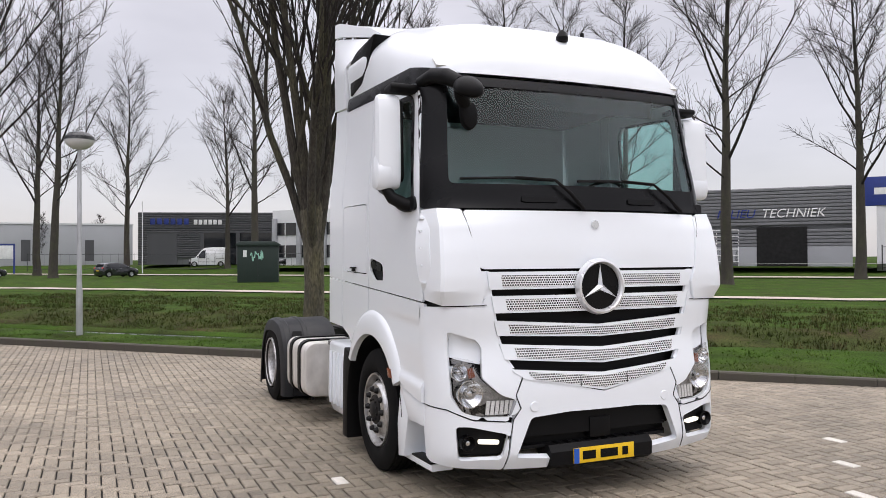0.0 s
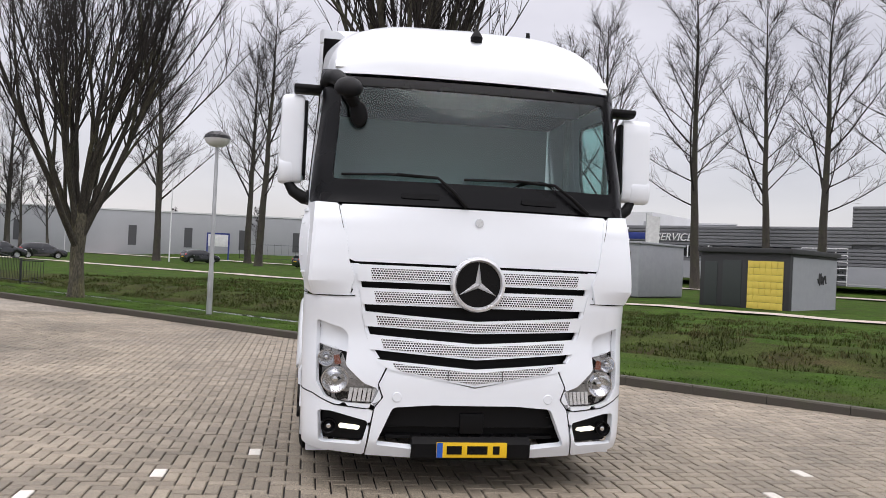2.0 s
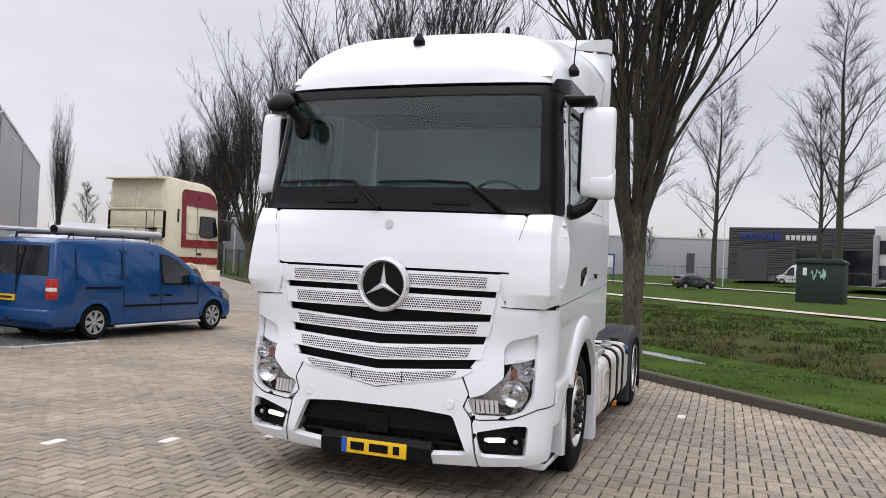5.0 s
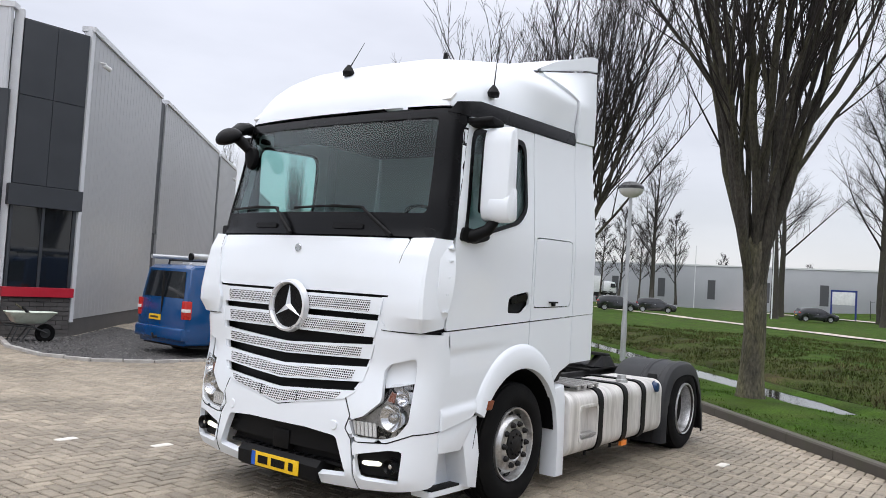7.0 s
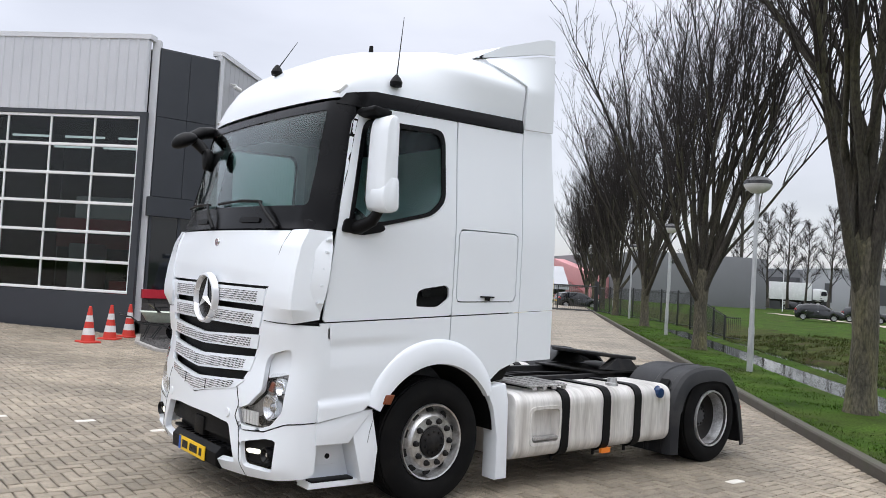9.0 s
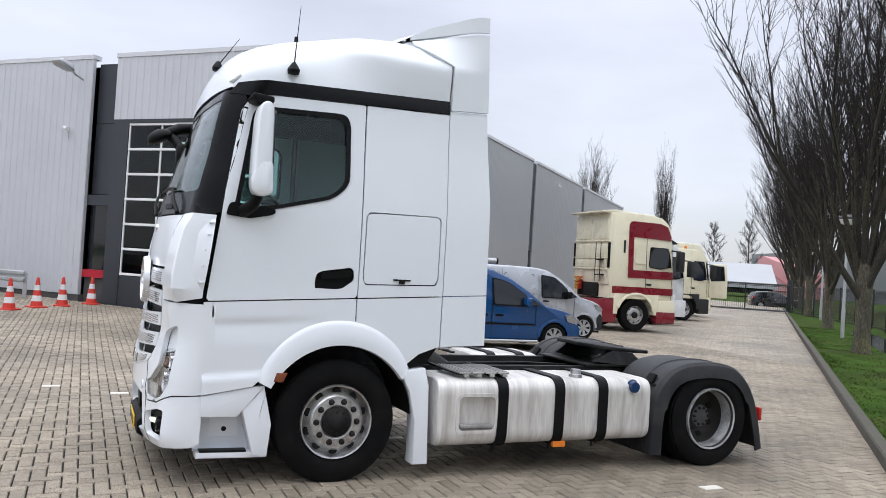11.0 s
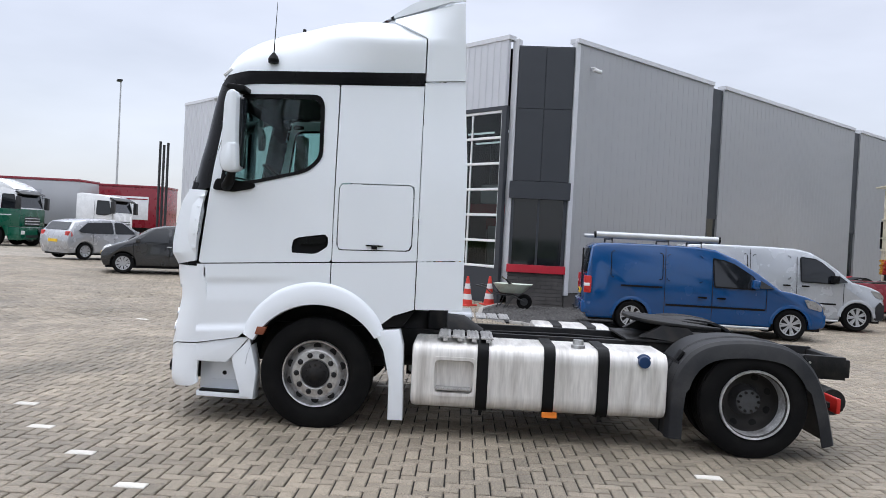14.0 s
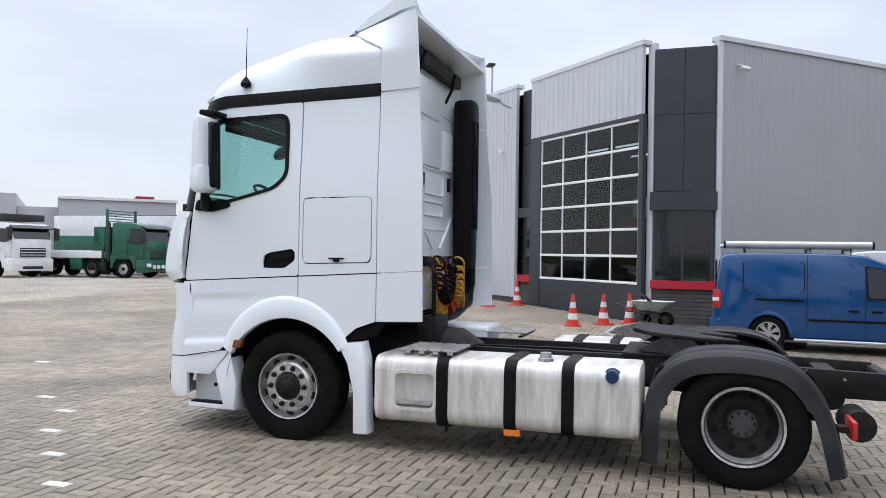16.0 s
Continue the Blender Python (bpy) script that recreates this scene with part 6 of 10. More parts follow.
        for (oy, oz), (iy, iz) in zip(o_ + o_[:1], i_ + i_[:1]):
            ring = [sb.verts.new((xs + dx, y * sg, z)) for dx, y, z in ((0.05, oy, oz), (-0.05, oy, oz), (-0.05, iy, iz), (0.05, iy, iz))]
            if prev:
                for k in range(4):
                    sb.faces.new((prev[k], prev[(k + 1) % 4], ring[(k + 1) % 4], ring[k]))
            prev = ring
        bmesh.ops.recalc_face_normals(sb, faces=sb.faces[:])
        stp = part("strap", sb, M["plastic"], tank, "black rubber tank strap")
        part("strap_bolt", bm_tube([(xs, 1.14 * sg, 0.27), (xs, 1.14 * sg, 0.20)], 0.014, 8), M["dark_steel"], stp)
    if sg > 0:
        part("filler_cap", bm_lathe([(0.0, 0.075), (0.045, 0.072), (0.05, 0.03), (0.062, 0.025), (0.065, 0.0), (0.0, -0.02)], 20, "z", (-2.335, 1.12, 0.85)), M["steel"], tank, "dull metal filler cap")
        c2 = part("filler_cap", bm_lathe([(0.0, 0.045), (0.05, 0.04), (0.055, 0.0), (0.07, -0.01), (0.0, -0.03)], 20, "y", (-2.895, 1.268, 0.775)), M["blue_cap"], tank, "blue additive cap")
        part("side_reflector", bm_box((-2.03, 1.255, 0.245), (-2.15, 1.285, 0.285), 0.005), M["amber"], tank, "amber side reflector")
    # grating step above the tank
    gx0, gx1 = (-1.08, -1.59) if sg > 0 else (-1.05, -1.84)
    gr = thing("catwalk", Matrix.Identity(4), "", "")
    gr.parent = truck
    for k in list(gr.keys()):
        del gr[k]
    ya, yb = (0.70, 1.215) if sg > 0 else (0.60, 1.12)
    npl = 4 if sg > 0 else 6
    for k in range(npl):
        w_ = (gx0 - gx1) / npl
        xa = gx0 - k * w_
        pl = part("plank", bm_box((xa - w_ + 0.018, min(ya * sg, yb * sg), 0.888), (xa, max(ya * sg, yb * sg), 0.905), 0.006), M["grating"], gr, "ribbed alloy step plank")
        for q in (0.2, 0.5, 0.8):
            xr = xa - (w_ - 0.018) * q
            part("rib", bm_box((xr - 0.008, min((ya + 0.02) * sg, (yb - 0.02) * sg), 0.905), (xr + 0.008, max((ya + 0.02) * sg, (yb - 0.02) * sg), 0.912), 0.002), M["grating"], pl)
        part("hook", bm_box((xa - w_ * 0.7, min((yb - 0.02) * sg, (yb + 0.006) * sg), 0.862), (xa - w_ * 0.35, max((yb - 0.02) * sg, (yb + 0.006) * sg), 0.888), 0.003), M["grating"], pl)
    for x in (gx0 - 0.05, gx1 + 0.05):
        part("support", bm_box((x - 0.02, min(0.43 * sg, 1.12 * sg), 0.868), (x + 0.02, max(0.43 * sg, 1.12 * sg), 0.888)), M["dark_steel"], gr)

# --- wheels
def bm_tyre(R, w):
    r0 = 0.295
    prof = [(r0, -w / 2 + 0.04), (r0 + 0.03, -w / 2 + 0.01), (R - 0.12, -w / 2), (R - 0.045, -w / 2 + 0.012), (R - 0.010, -w / 2 + 0.035)]
    n = 4
    for k in range(n):
        a = -w / 2 + 0.045 + (w - 0.09) * k / n
        b = -w / 2 + 0.045 + (w - 0.09) * (k + 1) / n
        prof += [(R, a), (R, b - 0.012), (R - 0.012, b - 0.010), (R - 0.012, b - 0.002)]
    prof += [(R - 0.010, w / 2 - 0.035), (R - 0.045, w / 2 - 0.012), (R - 0.12, w / 2), (r0 + 0.03, w / 2 - 0.01), (r0, w / 2 - 0.04)]
    return bm_lathe(prof, 56, "y", close=True)


def wheel(x, y, z, sg, rear):
    R = 0.482 if rear else 0.50
    e = new("wheel")
    e.parent = truck
    e.matrix_basis = Matrix.Translation((x, y, z)) @ (Matrix.Identity(4) if sg > 0 else Matrix.Rotation(math.pi, 4, "Z"))
    e["label"] = "driven rear wheel with deep dished steel rim" if rear else "front wheel with silver steel rim"
    part("tyre", bm_tyre(R, 0.30), M["rubber"], e, "black truck tyre")
    if rear:
        prof = [(0.302, 0.135), (0.290, 0.150), (0.278, 0.140), (0.270, 0.06), (0.264, -0.05), (0.240, -0.10), (0.20, -0.135), (0.175, -0.14), (0.16, -0.135), (0.0, -0.135)]
        part("rim", bm_lathe(prof, 56, "y", cap=False), M["rim_dark"], e, "dished rim with worn silver lip")
        part("rim_lip", bm_lathe([(0.306, 0.128), (0.301, 0.152), (0.286, 0.150), (0.274, 0.115), (0.266, 0.060), (0.262, 0.005), (0.268, 0.0), (0.29, 0.12)], 56, "y", close=True), M["worn_rim"], e, "worn silver rim lip")
        part("hub", bm_lathe([(0.0, -0.005), (0.09, -0.003), (0.108, -0.013), (0.112, -0.04), (0.125, -0.07), (0.14, -0.135), (0.0, -0.14)], 32, "y"), M["hub_grey"], e, "greasy dark hub")
        hr, nh, hy = 0.222, 8, -0.112
        for k in range(10):
            a = 2 * math.pi * k / 10
            part("wheel_nut", bm_lathe([(0, 0.011), (0.012, 0.011), (0.014, -0.005), (0.0, -0.005)], 8, "y", (0.090 * math.cos(a), 0.0, 0.085 * math.sin(a))), M["dark_steel"], e)
    else:
        prof = [(0.302, 0.118), (0.296, 0.140), (0.284, 0.136), (0.272, 0.07), (0.262, 0.055), (0.245, 0.075), (0.225, 0.115), (0.205, 0.135), (0.135, 0.140), (0.128, 0.135), (0.0, 0.05)]
        part("rim", bm_lathe(prof, 56, "y", cap=False), M["steel"], e, "silver steel rim")
        part("hub", bm_lathe([(0.0, 0.175), (0.05, 0.172), (0.075, 0.155), (0.10, 0.150), (0.118, 0.145), (0.124, 0.12), (0.0, 0.10)], 32, "y"), M["dark_steel"], e, "grey rusty hub cap")
        for k in range(10):
            a = 2 * math.pi * k / 10
            part("wheel_nut", bm_lathe([(0, 0.172), (0.016, 0.168), (0.021, 0.155), (0.026, 0.138), (0.0, 0.13)], 10, "y", (0.168 * math.cos(a), 0, 0.168 * math.sin(a))), M["dark_steel"], e, "dark wheel nut")
            part("hub_bolt", bm_lathe([(0, 0.168), (0.010, 0.168), (0.010, 0.15), (0.0, 0.15)], 6, "y", (0.085 * math.cos(a + 0.3), 0, 0.085 * math.sin(a + 0.3))), M["dark_steel"], e)
        hr, nh, hy = 0.243, 10, 0.088
    for k in range(nh):
        a = 2 * math.pi * (k + 0.5) / nh
        c = (hr * math.cos(a), hy, hr * math.sin(a))
        # no hole is cut: a near-black disc paints its shade
        hb = bm_lathe([(0.0, 0.004), (0.030, 0.004), (0.034, 0.0), (0.034, -0.02), (0.0, -0.02)], 14, "y")
        nrm = Vector((math.cos(a) * (0.55 if not rear else -0.45), 1, math.sin(a) * (0.55 if not rear else -0.45))).normalized()
        q = Vector((0, 1, 0)).rotation_difference(nrm).to_matrix().to_4x4()
        part("vent_hole", hb, M["hole"], e, "near-black disc for the shade in a vent hole", m=Matrix.Translation(c) @ q)
    return e


M["worn_rim"] = mat("worn_silver_rim", (0.60, 0.60, 0.61), 0.38, 0.55, var=0.35, scale=5, fine=60, fvar=0.3, bump=0.1, dirt=((0.07, 0.06, 0.05), 6, 0.75))
M["hub_grey"] = mat("dusty_grey_hub", (0.075, 0.076, 0.08), 0.6, 0.2, var=0.3, bump=0.1, dirt=((0.02, 0.018, 0.016), 9, 0.5))
# near-black colour for the shade inside openings, and for dark door joints
M["hole"] = mat("shade_and_joint_black", (0.006, 0.006, 0.006), 0.9, var=0.1, bump=0)
M["rim_dark"] = mat("dirty_dark_rim", (0.030, 0.028, 0.027), 0.65, 0.3, var=0.3, bump=0.1, dirt=((0.07, 0.06, 0.05), 7, 0.4))
for sg in (1, -1):
    wheel(0.0, 1.09 * sg, 0.505, sg, False)
    wheel(-3.870, 1.14 * sg, 0.452, sg, True)
    wheel(-3.875, 0.77 * sg, 0.447, sg, True)
part("front_axle", bm_tube([(0, -0.95, 0.50), (0, 0.95, 0.50)], 0.06, 10), M["dark_steel"], truck, "front axle beam")
part("rear_axle", bm_tube([(-3.875, -0.9, 0.447), (-3.875, -0.3, 0.447), (-3.875, 0, 0.447), (-3.875, 0.3, 0.447), (-3.875, 0.9, 0.447)], [0.09, 0.1, 0.22, 0.1, 0.09], 14), M["dark_steel"], truck, "rear axle with differential")
for sg in (1, -1):
    part("air_spring", bm_lathe([(0.12, 0.0), (0.14, 0.03), (0.14, 0.18), (0.12, 0.22)], 20, "z", (-4.42, 0.40 * sg, 0.40)), M["rubber"], truck, "black air spring")
    part("air_tank", bm_tube([(-4.74, 0.5 * sg, 0.44), (-4.74, 0.86 * sg, 0.44)], 0.12, 16), M["dark_steel"], truck, "dark air tank")

# mudguards over the rear wheels
GUARD = [(-3.125, 0.12), (-3.13, 0.40), (-3.165, 0.64), (-3.245, 0.80), (-3.375, 0.92), (-3.56, 0.985), (-3.85, 1.005), (-4.14, 0.965), (-4.32, 0.85), (-4.44, 0.68), (-4.52, 0.45), (-4.59, 0.14)]


def spline(pts, n):
    """Smooth run through the points, n steps between two."""
    q = [Vector(p) for p in pts]
    q = [2 * q[0] - q[1]] + q + [2 * q[-1] - q[-2]]
    out = []
    for i in range(1, len(q) - 2):
        for k in range(n):
            t = k / n
            out.append(0.5 * (2 * q[i] + (q[i + 1] - q[i - 1]) * t + (2 * q[i - 1] - 5 * q[i] + 4 * q[i + 1] - q[i + 2]) * t * t + (3 * q[i] - q[i - 1] - 3 * q[i + 1] + q[i + 2]) * t ** 3))
    return out + [q[-2]]


for sg in (1, -1):
    gb = bmesh.new()
    prev = None
    line = spline(GUARD, 5)
    # (y, distance inside the outer line): crown with two ridges, rounded edge, side flange
    sec_g = ((0.62, 0.0), (0.95, 0.0), (0.965, -0.012), (1.005, -0.012), (1.02, 0.0), (1.165, 0.004), (1.18, -0.008), (1.235, -0.004), (1.272, 0.022), (1.285, 0.05), (1.298, 0.145), (1.280, 0.145), (1.268, 0.06), (1.235, 0.030), (0.62, 0.025))
    for k, p in enumerate(line):
        tg = (line[min(k + 1, len(line) - 1)] - line[max(k - 1, 0)]).normalized()
        inw = Vector((tg.y, -tg.x))
        if inw.dot(Vector((-3.86, 0.45)) - p) < 0:
            inw = -inw
        ring = []
        for y, d in sec_g:
            q = p + inw * d * (1.0 if 8 < k < 46 else 0.85)
            ring.append(gb.verts.new((q.x, y * sg, q.y)))
        if prev:
            for i in range(len(ring)):
                j = (i + 1) % len(ring)
                gb.faces.new((prev[i], prev[j], ring[j], ring[i]))
        else:
            gb.faces.new(ring)
        prev = ring
    gb.faces.new(prev[::-1])
    bmesh.ops.recalc_face_normals(gb, faces=gb.faces[:])
    mg = part("mudguard", gb, M["guard"], truck, "dark grey plastic mudguard", smooth=30)
    # overlaps where the crown meets the two legs, with a clamp at each
    for k, lean in ((14, 1), (42, -1)):
        p, tg = line[k], (line[k + 1] - line[k - 1]).normalized()
        out_n = Vector((-tg.y, tg.x)) if Vector((-tg.y, tg.x)).dot(p - Vector((-3.86, 0.45))) > 0 else Vector((tg.y, -tg.x))
        a, b = p - tg * 0.012, p + tg * 0.012
        part("guard_seam", bm_prism([tuple(a - out_n * 0.01), tuple(a + out_n * 0.014), tuple(b + out_n * 0.014), tuple(b - out_n * 0.01)], "y", 0.63 * sg, 1.20 * sg, 0.003), M["plastic"], mg, "edge of the overlapping guard section")
        c = p + tg * 0.06 * lean
        part("clamp", bm_prism([tuple(c - tg * 0.05), tuple(c - tg * 0.05 + out_n * 0.03), tuple(c + tg * 0.05 + out_n * 0.03), tuple(c + tg * 0.05)], "y", 1.04 * sg, 1.15 * sg, 0.006), M["plastic"], mg, "black guard clamp")
    # flap behind and the stay of the front leg
    part("mud_flap", bm_prism([(-4.50, 0.50), (-4.53, 0.50), (-4.60, 0.13), (-4.57, 0.13)], "y", 0.64 * sg, 1.20 * sg, 0.008), M["rubber"], mg, "rear mud flap")
    part("stay", bm_tube([(-3.20, 0.45 * sg, 0.50), (-3.20, 1.12 * sg, 0.50)], 0.024, 10), M["galv"], mg, "metal stay of the mudguard")
    tl = part("tail_lamp", bm_box((-4.67, min(0.84 * sg, 1.17 * sg), 0.39), (-4.63, max(0.84 * sg, 1.17 * sg), 0.53), 0.015), M["red"], truck, "red tail lamp")
    part("lamp_arm", bm_box((-4.64, min(0.95 * sg, 1.05 * sg), 0.42), (-4.50, max(0.95 * sg, 1.05 * sg), 0.47), 0.008), M["dark_steel"], tl, "lamp holder")
    # white flap behind the front wheel
    part("splash_guard", bm_prism([(-0.505, 0.92), (-0.735, 0.945), (-0.775, 0.80), (-0.80, 0.14), (-0.665, 0.14), (-0.66, 0.50), (-0.60, 0.75)], "y", 1.10 * sg, 1.272 * sg, 0.012), M["paint"] if sg > 0 else M["plastic"], truck, "splash guard behind the wheel")
    part("guard_link", bm_prism([(-0.46, 1.02), (-0.50, 0.93), (-0.76, 0.97), (-0.86, 1.11), (-0.66, 1.06)], "y", 0.95 * sg, 1.20 * sg, 0.01), M["plastic"], truck, "black arch link")

# --- behind the cab: intake pipe and coiled lines
pipe = part("intake_pipe", bm_prism(round_poly([(-0.76, 1.35), (-0.72, 3.34), (-0.76, 3.44), (-0.96, 3.44), (-1.0, 3.34), (-0.99, 1.9), (-0.94, 1.35)], 0.05), "x", -0.93, -1.17, 0.05), M["plastic"], truck, "tall black air intake pipe")
for k in range(4):
    part("pipe_rib", bm_box((-1.182, -0.78 - k * 0.05, 2.0), (-1.165, -0.765 - k * 0.05, 3.2), 0.004), M["plastic"], pipe)
for k in range(9):
    part("bellows", bm_lathe([(0.10, 0.0), (0.145, 0.012), (0.10, 0.024)], 20, "z", (-1.05, -0.85, 1.36 + k * 0.025)), M["rubber"], pipe, "ribbed rubber bellows")
part("elbow", bm_tube([(-1.06, -0.85, 1.38), (-1.06, -0.82, 1.22), (-1.02, -0.55, 1.12), (-0.95, -0.2, 1.08)], [0.11, 0.11, 0.10, 0.09], 14), M["plastic"], pipe)


def coil(name, a, b, sag, turns, r, material, label):
    a, b = Vector(a), Vector(b)
    pts = []
    n = turns * 12
    for i in range(n + 1):
        t = i / n
        p = a.lerp(b, t) + Vector((0, 0, -sag * 4 * t * (1 - t)))
        w = 2 * math.pi * turns * t
        pts.append(p + Vector((r * math.cos(w), r * 0.6 * math.sin(w), r * math.sin(w) * 0.8)))
    return part(name, bm_tube(pts, 0.011, 6), material, truck, label)


# the lines hang in loops from the bracket
for k, (ya, yb, sag, turns, r, mt, lab) in enumerate(((0.50, 0.20, 0.58, 22, 0.055, "hose_y", "coiled yellow air line"), (0.42, -0.05, 0.50, 20, 0.052, "hose_r", "coiled red air line"),
                                                      (0.62, 0.32, 0.38, 16, 0.055, "plastic", "coiled black electric line"), (0.35, 0.10, 0.30, 14, 0.045, "plastic", "coiled black electric line"),
                                                      (0.25, -0.15, 0.45, 18, 0.048, "hose_y", "coiled yellow air line"))):
    coil("coiled_line", (-1.00 - 0.05 * k, ya - 0.42, 1.68), (-1.04 - 0.05 * (k % 3), yb - 0.42, 1.62), sag, turns, r, M[mt], lab)
part("line_bracket", bm_box((-0.98, -0.55, 1.60), (-0.90, 0.22, 1.70), 0.01), M["dark_steel"], truck, "bracket for the coiled lines")
part("guard_tube", bm_tube([(-1.10, 0.36, 0.86), (-1.10, 0.36, 1.55), (-1.05, 0.32, 1.62), (-0.92, 0.20, 1.64)], 0.022, 10), M["plastic"], truck, "black guard tube")
part("valve_block", bm_box((-1.14, 0.0, 0.86), (-0.95, 0.40, 1.12), 0.02), M["dark_steel"], truck, "dark valve block")
for y0, z0 in ((0.22, 0.795), (-0.1, 0.80), (0.10, 0.82)):
    part("air_line", bm_tube([(-1.1, y0, z0), (-1.7, y0 + 0.05, z0 + 0.02), (-2.4, y0 - 0.05, z0 + 0.015), (-3.0, y0, z0)], 0.014, 6), M["plastic"], truck, "black air line on the chassis")
part("cable_tray", bm_tube([(-0.95, 0.50, 0.80), (-3.0, 0.50, 0.80)], 0.018, 8), M["dark_steel"], truck, "metal pipe along the chassis")


# ---------------------------------------------------------------- trees
class Twigs:
    """Collects many tapered tubes as plain vertex and face lists."""

    def __init__(self):
        self.v, self.f = [], []

    def tube(self, pts, r0, r1, seg):
        base = len(self.v)
        n = len(pts)
        for i, p in enumerate(pts):
            d = (pts[min(i + 1, n - 1)] - pts[max(i - 1, 0)])
            d = d / max(d.length, 1e-6)
            a = d.cross(Vector((0.3, 0.9, 0.1)))
            a = a / max(a.length, 1e-6)
            b = d.cross(a)
            r = r0[i] if isinstance(r0, list) else r0 + (r1 - r0) * i / (n - 1)
            for k in range(seg):
                w = 2 * math.pi * k / seg
                self.v.append(p + (math.cos(w) * a + math.sin(w) * b) * r)
        for i in range(n - 1):
            for k in range(seg):
                q = base + i * seg
                self.f.append((q + k, q + (k + 1) % seg, q + seg + (k + 1) % seg, q + seg + k))

    def mesh(self, name, material):
        me = bpy.data.meshes.new(name)
        me.from_pydata([tuple(v) for v in self.v], [], self.f)
        me.materials.append(material)
        for p in me.polygons:
            p.use_smooth = True
        return me


def bend(rng, p, d, length, n, up, wob):
    pts = [p.copy()]
    for _ in range(n):
        d = (d + Vector((rng.uniform(-wob, wob), rng.uniform(-wob, wob), rng.uniform(-wob, wob) * 0.5 + up))).normalized()
        p = p + d * (length / n)
        pts.append(p.copy())
    return pts, d


def vase_tree(seed, height=13.8, fork=2.2, limbs=10, spread=0.50, r=0.21, subs=14, lean=(0.0, 0.0)):
    rng = random.Random(seed)
    trunk, limb, crown = Twigs(), Twigs(), Twigs()
    tp = [Vector((0, 0, -0.15)), Vector((0.01, 0, 0.10)), Vector((0.02, 0.01, 0.5)), Vector((0.0, 0.03, 1.2)), Vector((0.02, 0.0, fork - 0.35)), Vector((0, 0, fork + 0.1))]
    rr = [r * 1.5, r * 1.18, r * 1.0, r * 0.92, r * 0.98, r * 1.2]
    tp += [Vector((0, 0, fork + 0.35)), Vector((0, 0, fork + 0.6))]
    rr += [r * 0.95, r * 0.35]
    trunk.tube(tp, rr, 0, 16)

    def twigs_on(pts, n, L, d, r0, count, first_t):
        for j in range(count):
            t = first_t + (0.98 - first_t) * (j + rng.random()) / count
            k = min(int(t * n), n - 1)
            p = pts[k].lerp(pts[k + 1], t * n - k)
            az2 = rng.uniform(0, 2 * math.pi)
            sd = Vector((math.cos(az2), math.sin(az2), rng.uniform(0.2, 0.9)))
            dd = (pts[k + 1] - pts[k]).normalized() * 1.05 + sd * 0.66 + d * 0.12
            bl = L * 0.30 * (1.1 - 0.65 * t) * rng.uniform(0.6, 1.25) + 0.35
            bp, _ = bend(rng, p, dd.normalized(), bl, 4, 0.05, 0.14)
            crown.tube(bp, r0 * 0.34 * (1.1 - t) + 0.007, 0.0045, 4)
            for m in range(5):
                t2 = 0.2 + 0.78 * rng.random()
                k2 = min(int(t2 * 4), 3)
                q = bp[k2].lerp(bp[k2 + 1], t2 * 4 - k2)
                d3 = ((bp[k2 + 1] - bp[k2]).normalized() + Vector((rng.uniform(-0.75, 0.75), rng.uniform(-0.75, 0.75), rng.uniform(-0.1, 0.75)))).normalized()
                tl = rng.uniform(0.35, 1.05)
                q2, _ = bend(rng, q, d3, tl, 2, 0.05, 0.18)
                crown.tube(q2, 0.0080, 0.0042, 3)
                if m < 3:
                    q3, _ = bend(rng, q2[1], (d3 + Vector((rng.uniform(-0.8, 0.8), rng.uniform(-0.8, 0.8), 0.15))).normalized(), tl * 0.6, 2, 0.04, 0.2)
                    crown.tube(q3, 0.0068, 0.0038, 3)

    for i in range(limbs):
        az = 2 * math.pi * (i * 0.381966 + rng.uniform(-0.06, 0.06))
        tilt = spread * (0.12 + 0.95 * ((i + 0.5) / limbs) ** 0.9) * rng.uniform(0.85, 1.15)
        d = Vector((math.cos(az) * math.sin(tilt) + lean[0], math.sin(az) * math.sin(tilt) + lean[1], math.cos(tilt))).normalized()
        L = (height - fork) * rng.uniform(0.75, 1.0) * (1.08 - 0.25 * tilt)
        start = Vector((math.cos(az) * r * 0.45, math.sin(az) * r * 0.45, fork + rng.uniform(-0.7, 0.5)))
        pts, d2 = bend(rng, start, d, L, 9, 0.025, 0.11)
        r0 = r * rng.uniform(0.36, 0.56)
        limb.tube(pts[:6], r0, r0 * 0.42, 8)
        crown.tube(pts[5:], r0 * 0.42, 0.006, 5)
        twigs_on(pts, 9, L, d, r0 * 0.8, subs, 0.25)
        # side limbs that part from the main one early and rise beside it
        for j in range(3):
            t = 0.06 + 0.16 * j + 0.10 * rng.random()
            k = min(int(t * 9), 8)
            p = pts[k].lerp(pts[k + 1], t * 9 - k)
            az2 = rng.uniform(0, 2 * math.pi)
            dd = ((pts[k + 1] - pts[k]).normalized() + Vector((math.cos(az2), math.sin(az2), 0)) * rng.uniform(0.18, 0.42)).normalized()
            l2 = L * (0.95 - t) * rng.uniform(0.6, 0.95)
            p2, _ = bend(rng, p, dd, l2, 7, 0.03, 0.11)
            r2 = r0 * rng.uniform(0.45, 0.65) * (1 - 0.5 * t)
            limb.tube(p2[:4], r2, r2 * 0.6, 6)
            crown.tube(p2[3:], r2 * 0.6, 0.006, 5)
            twigs_on(p2, 7, l2, dd, r2, subs * 2 // 3, 0.2)
    return trunk, limb, crown


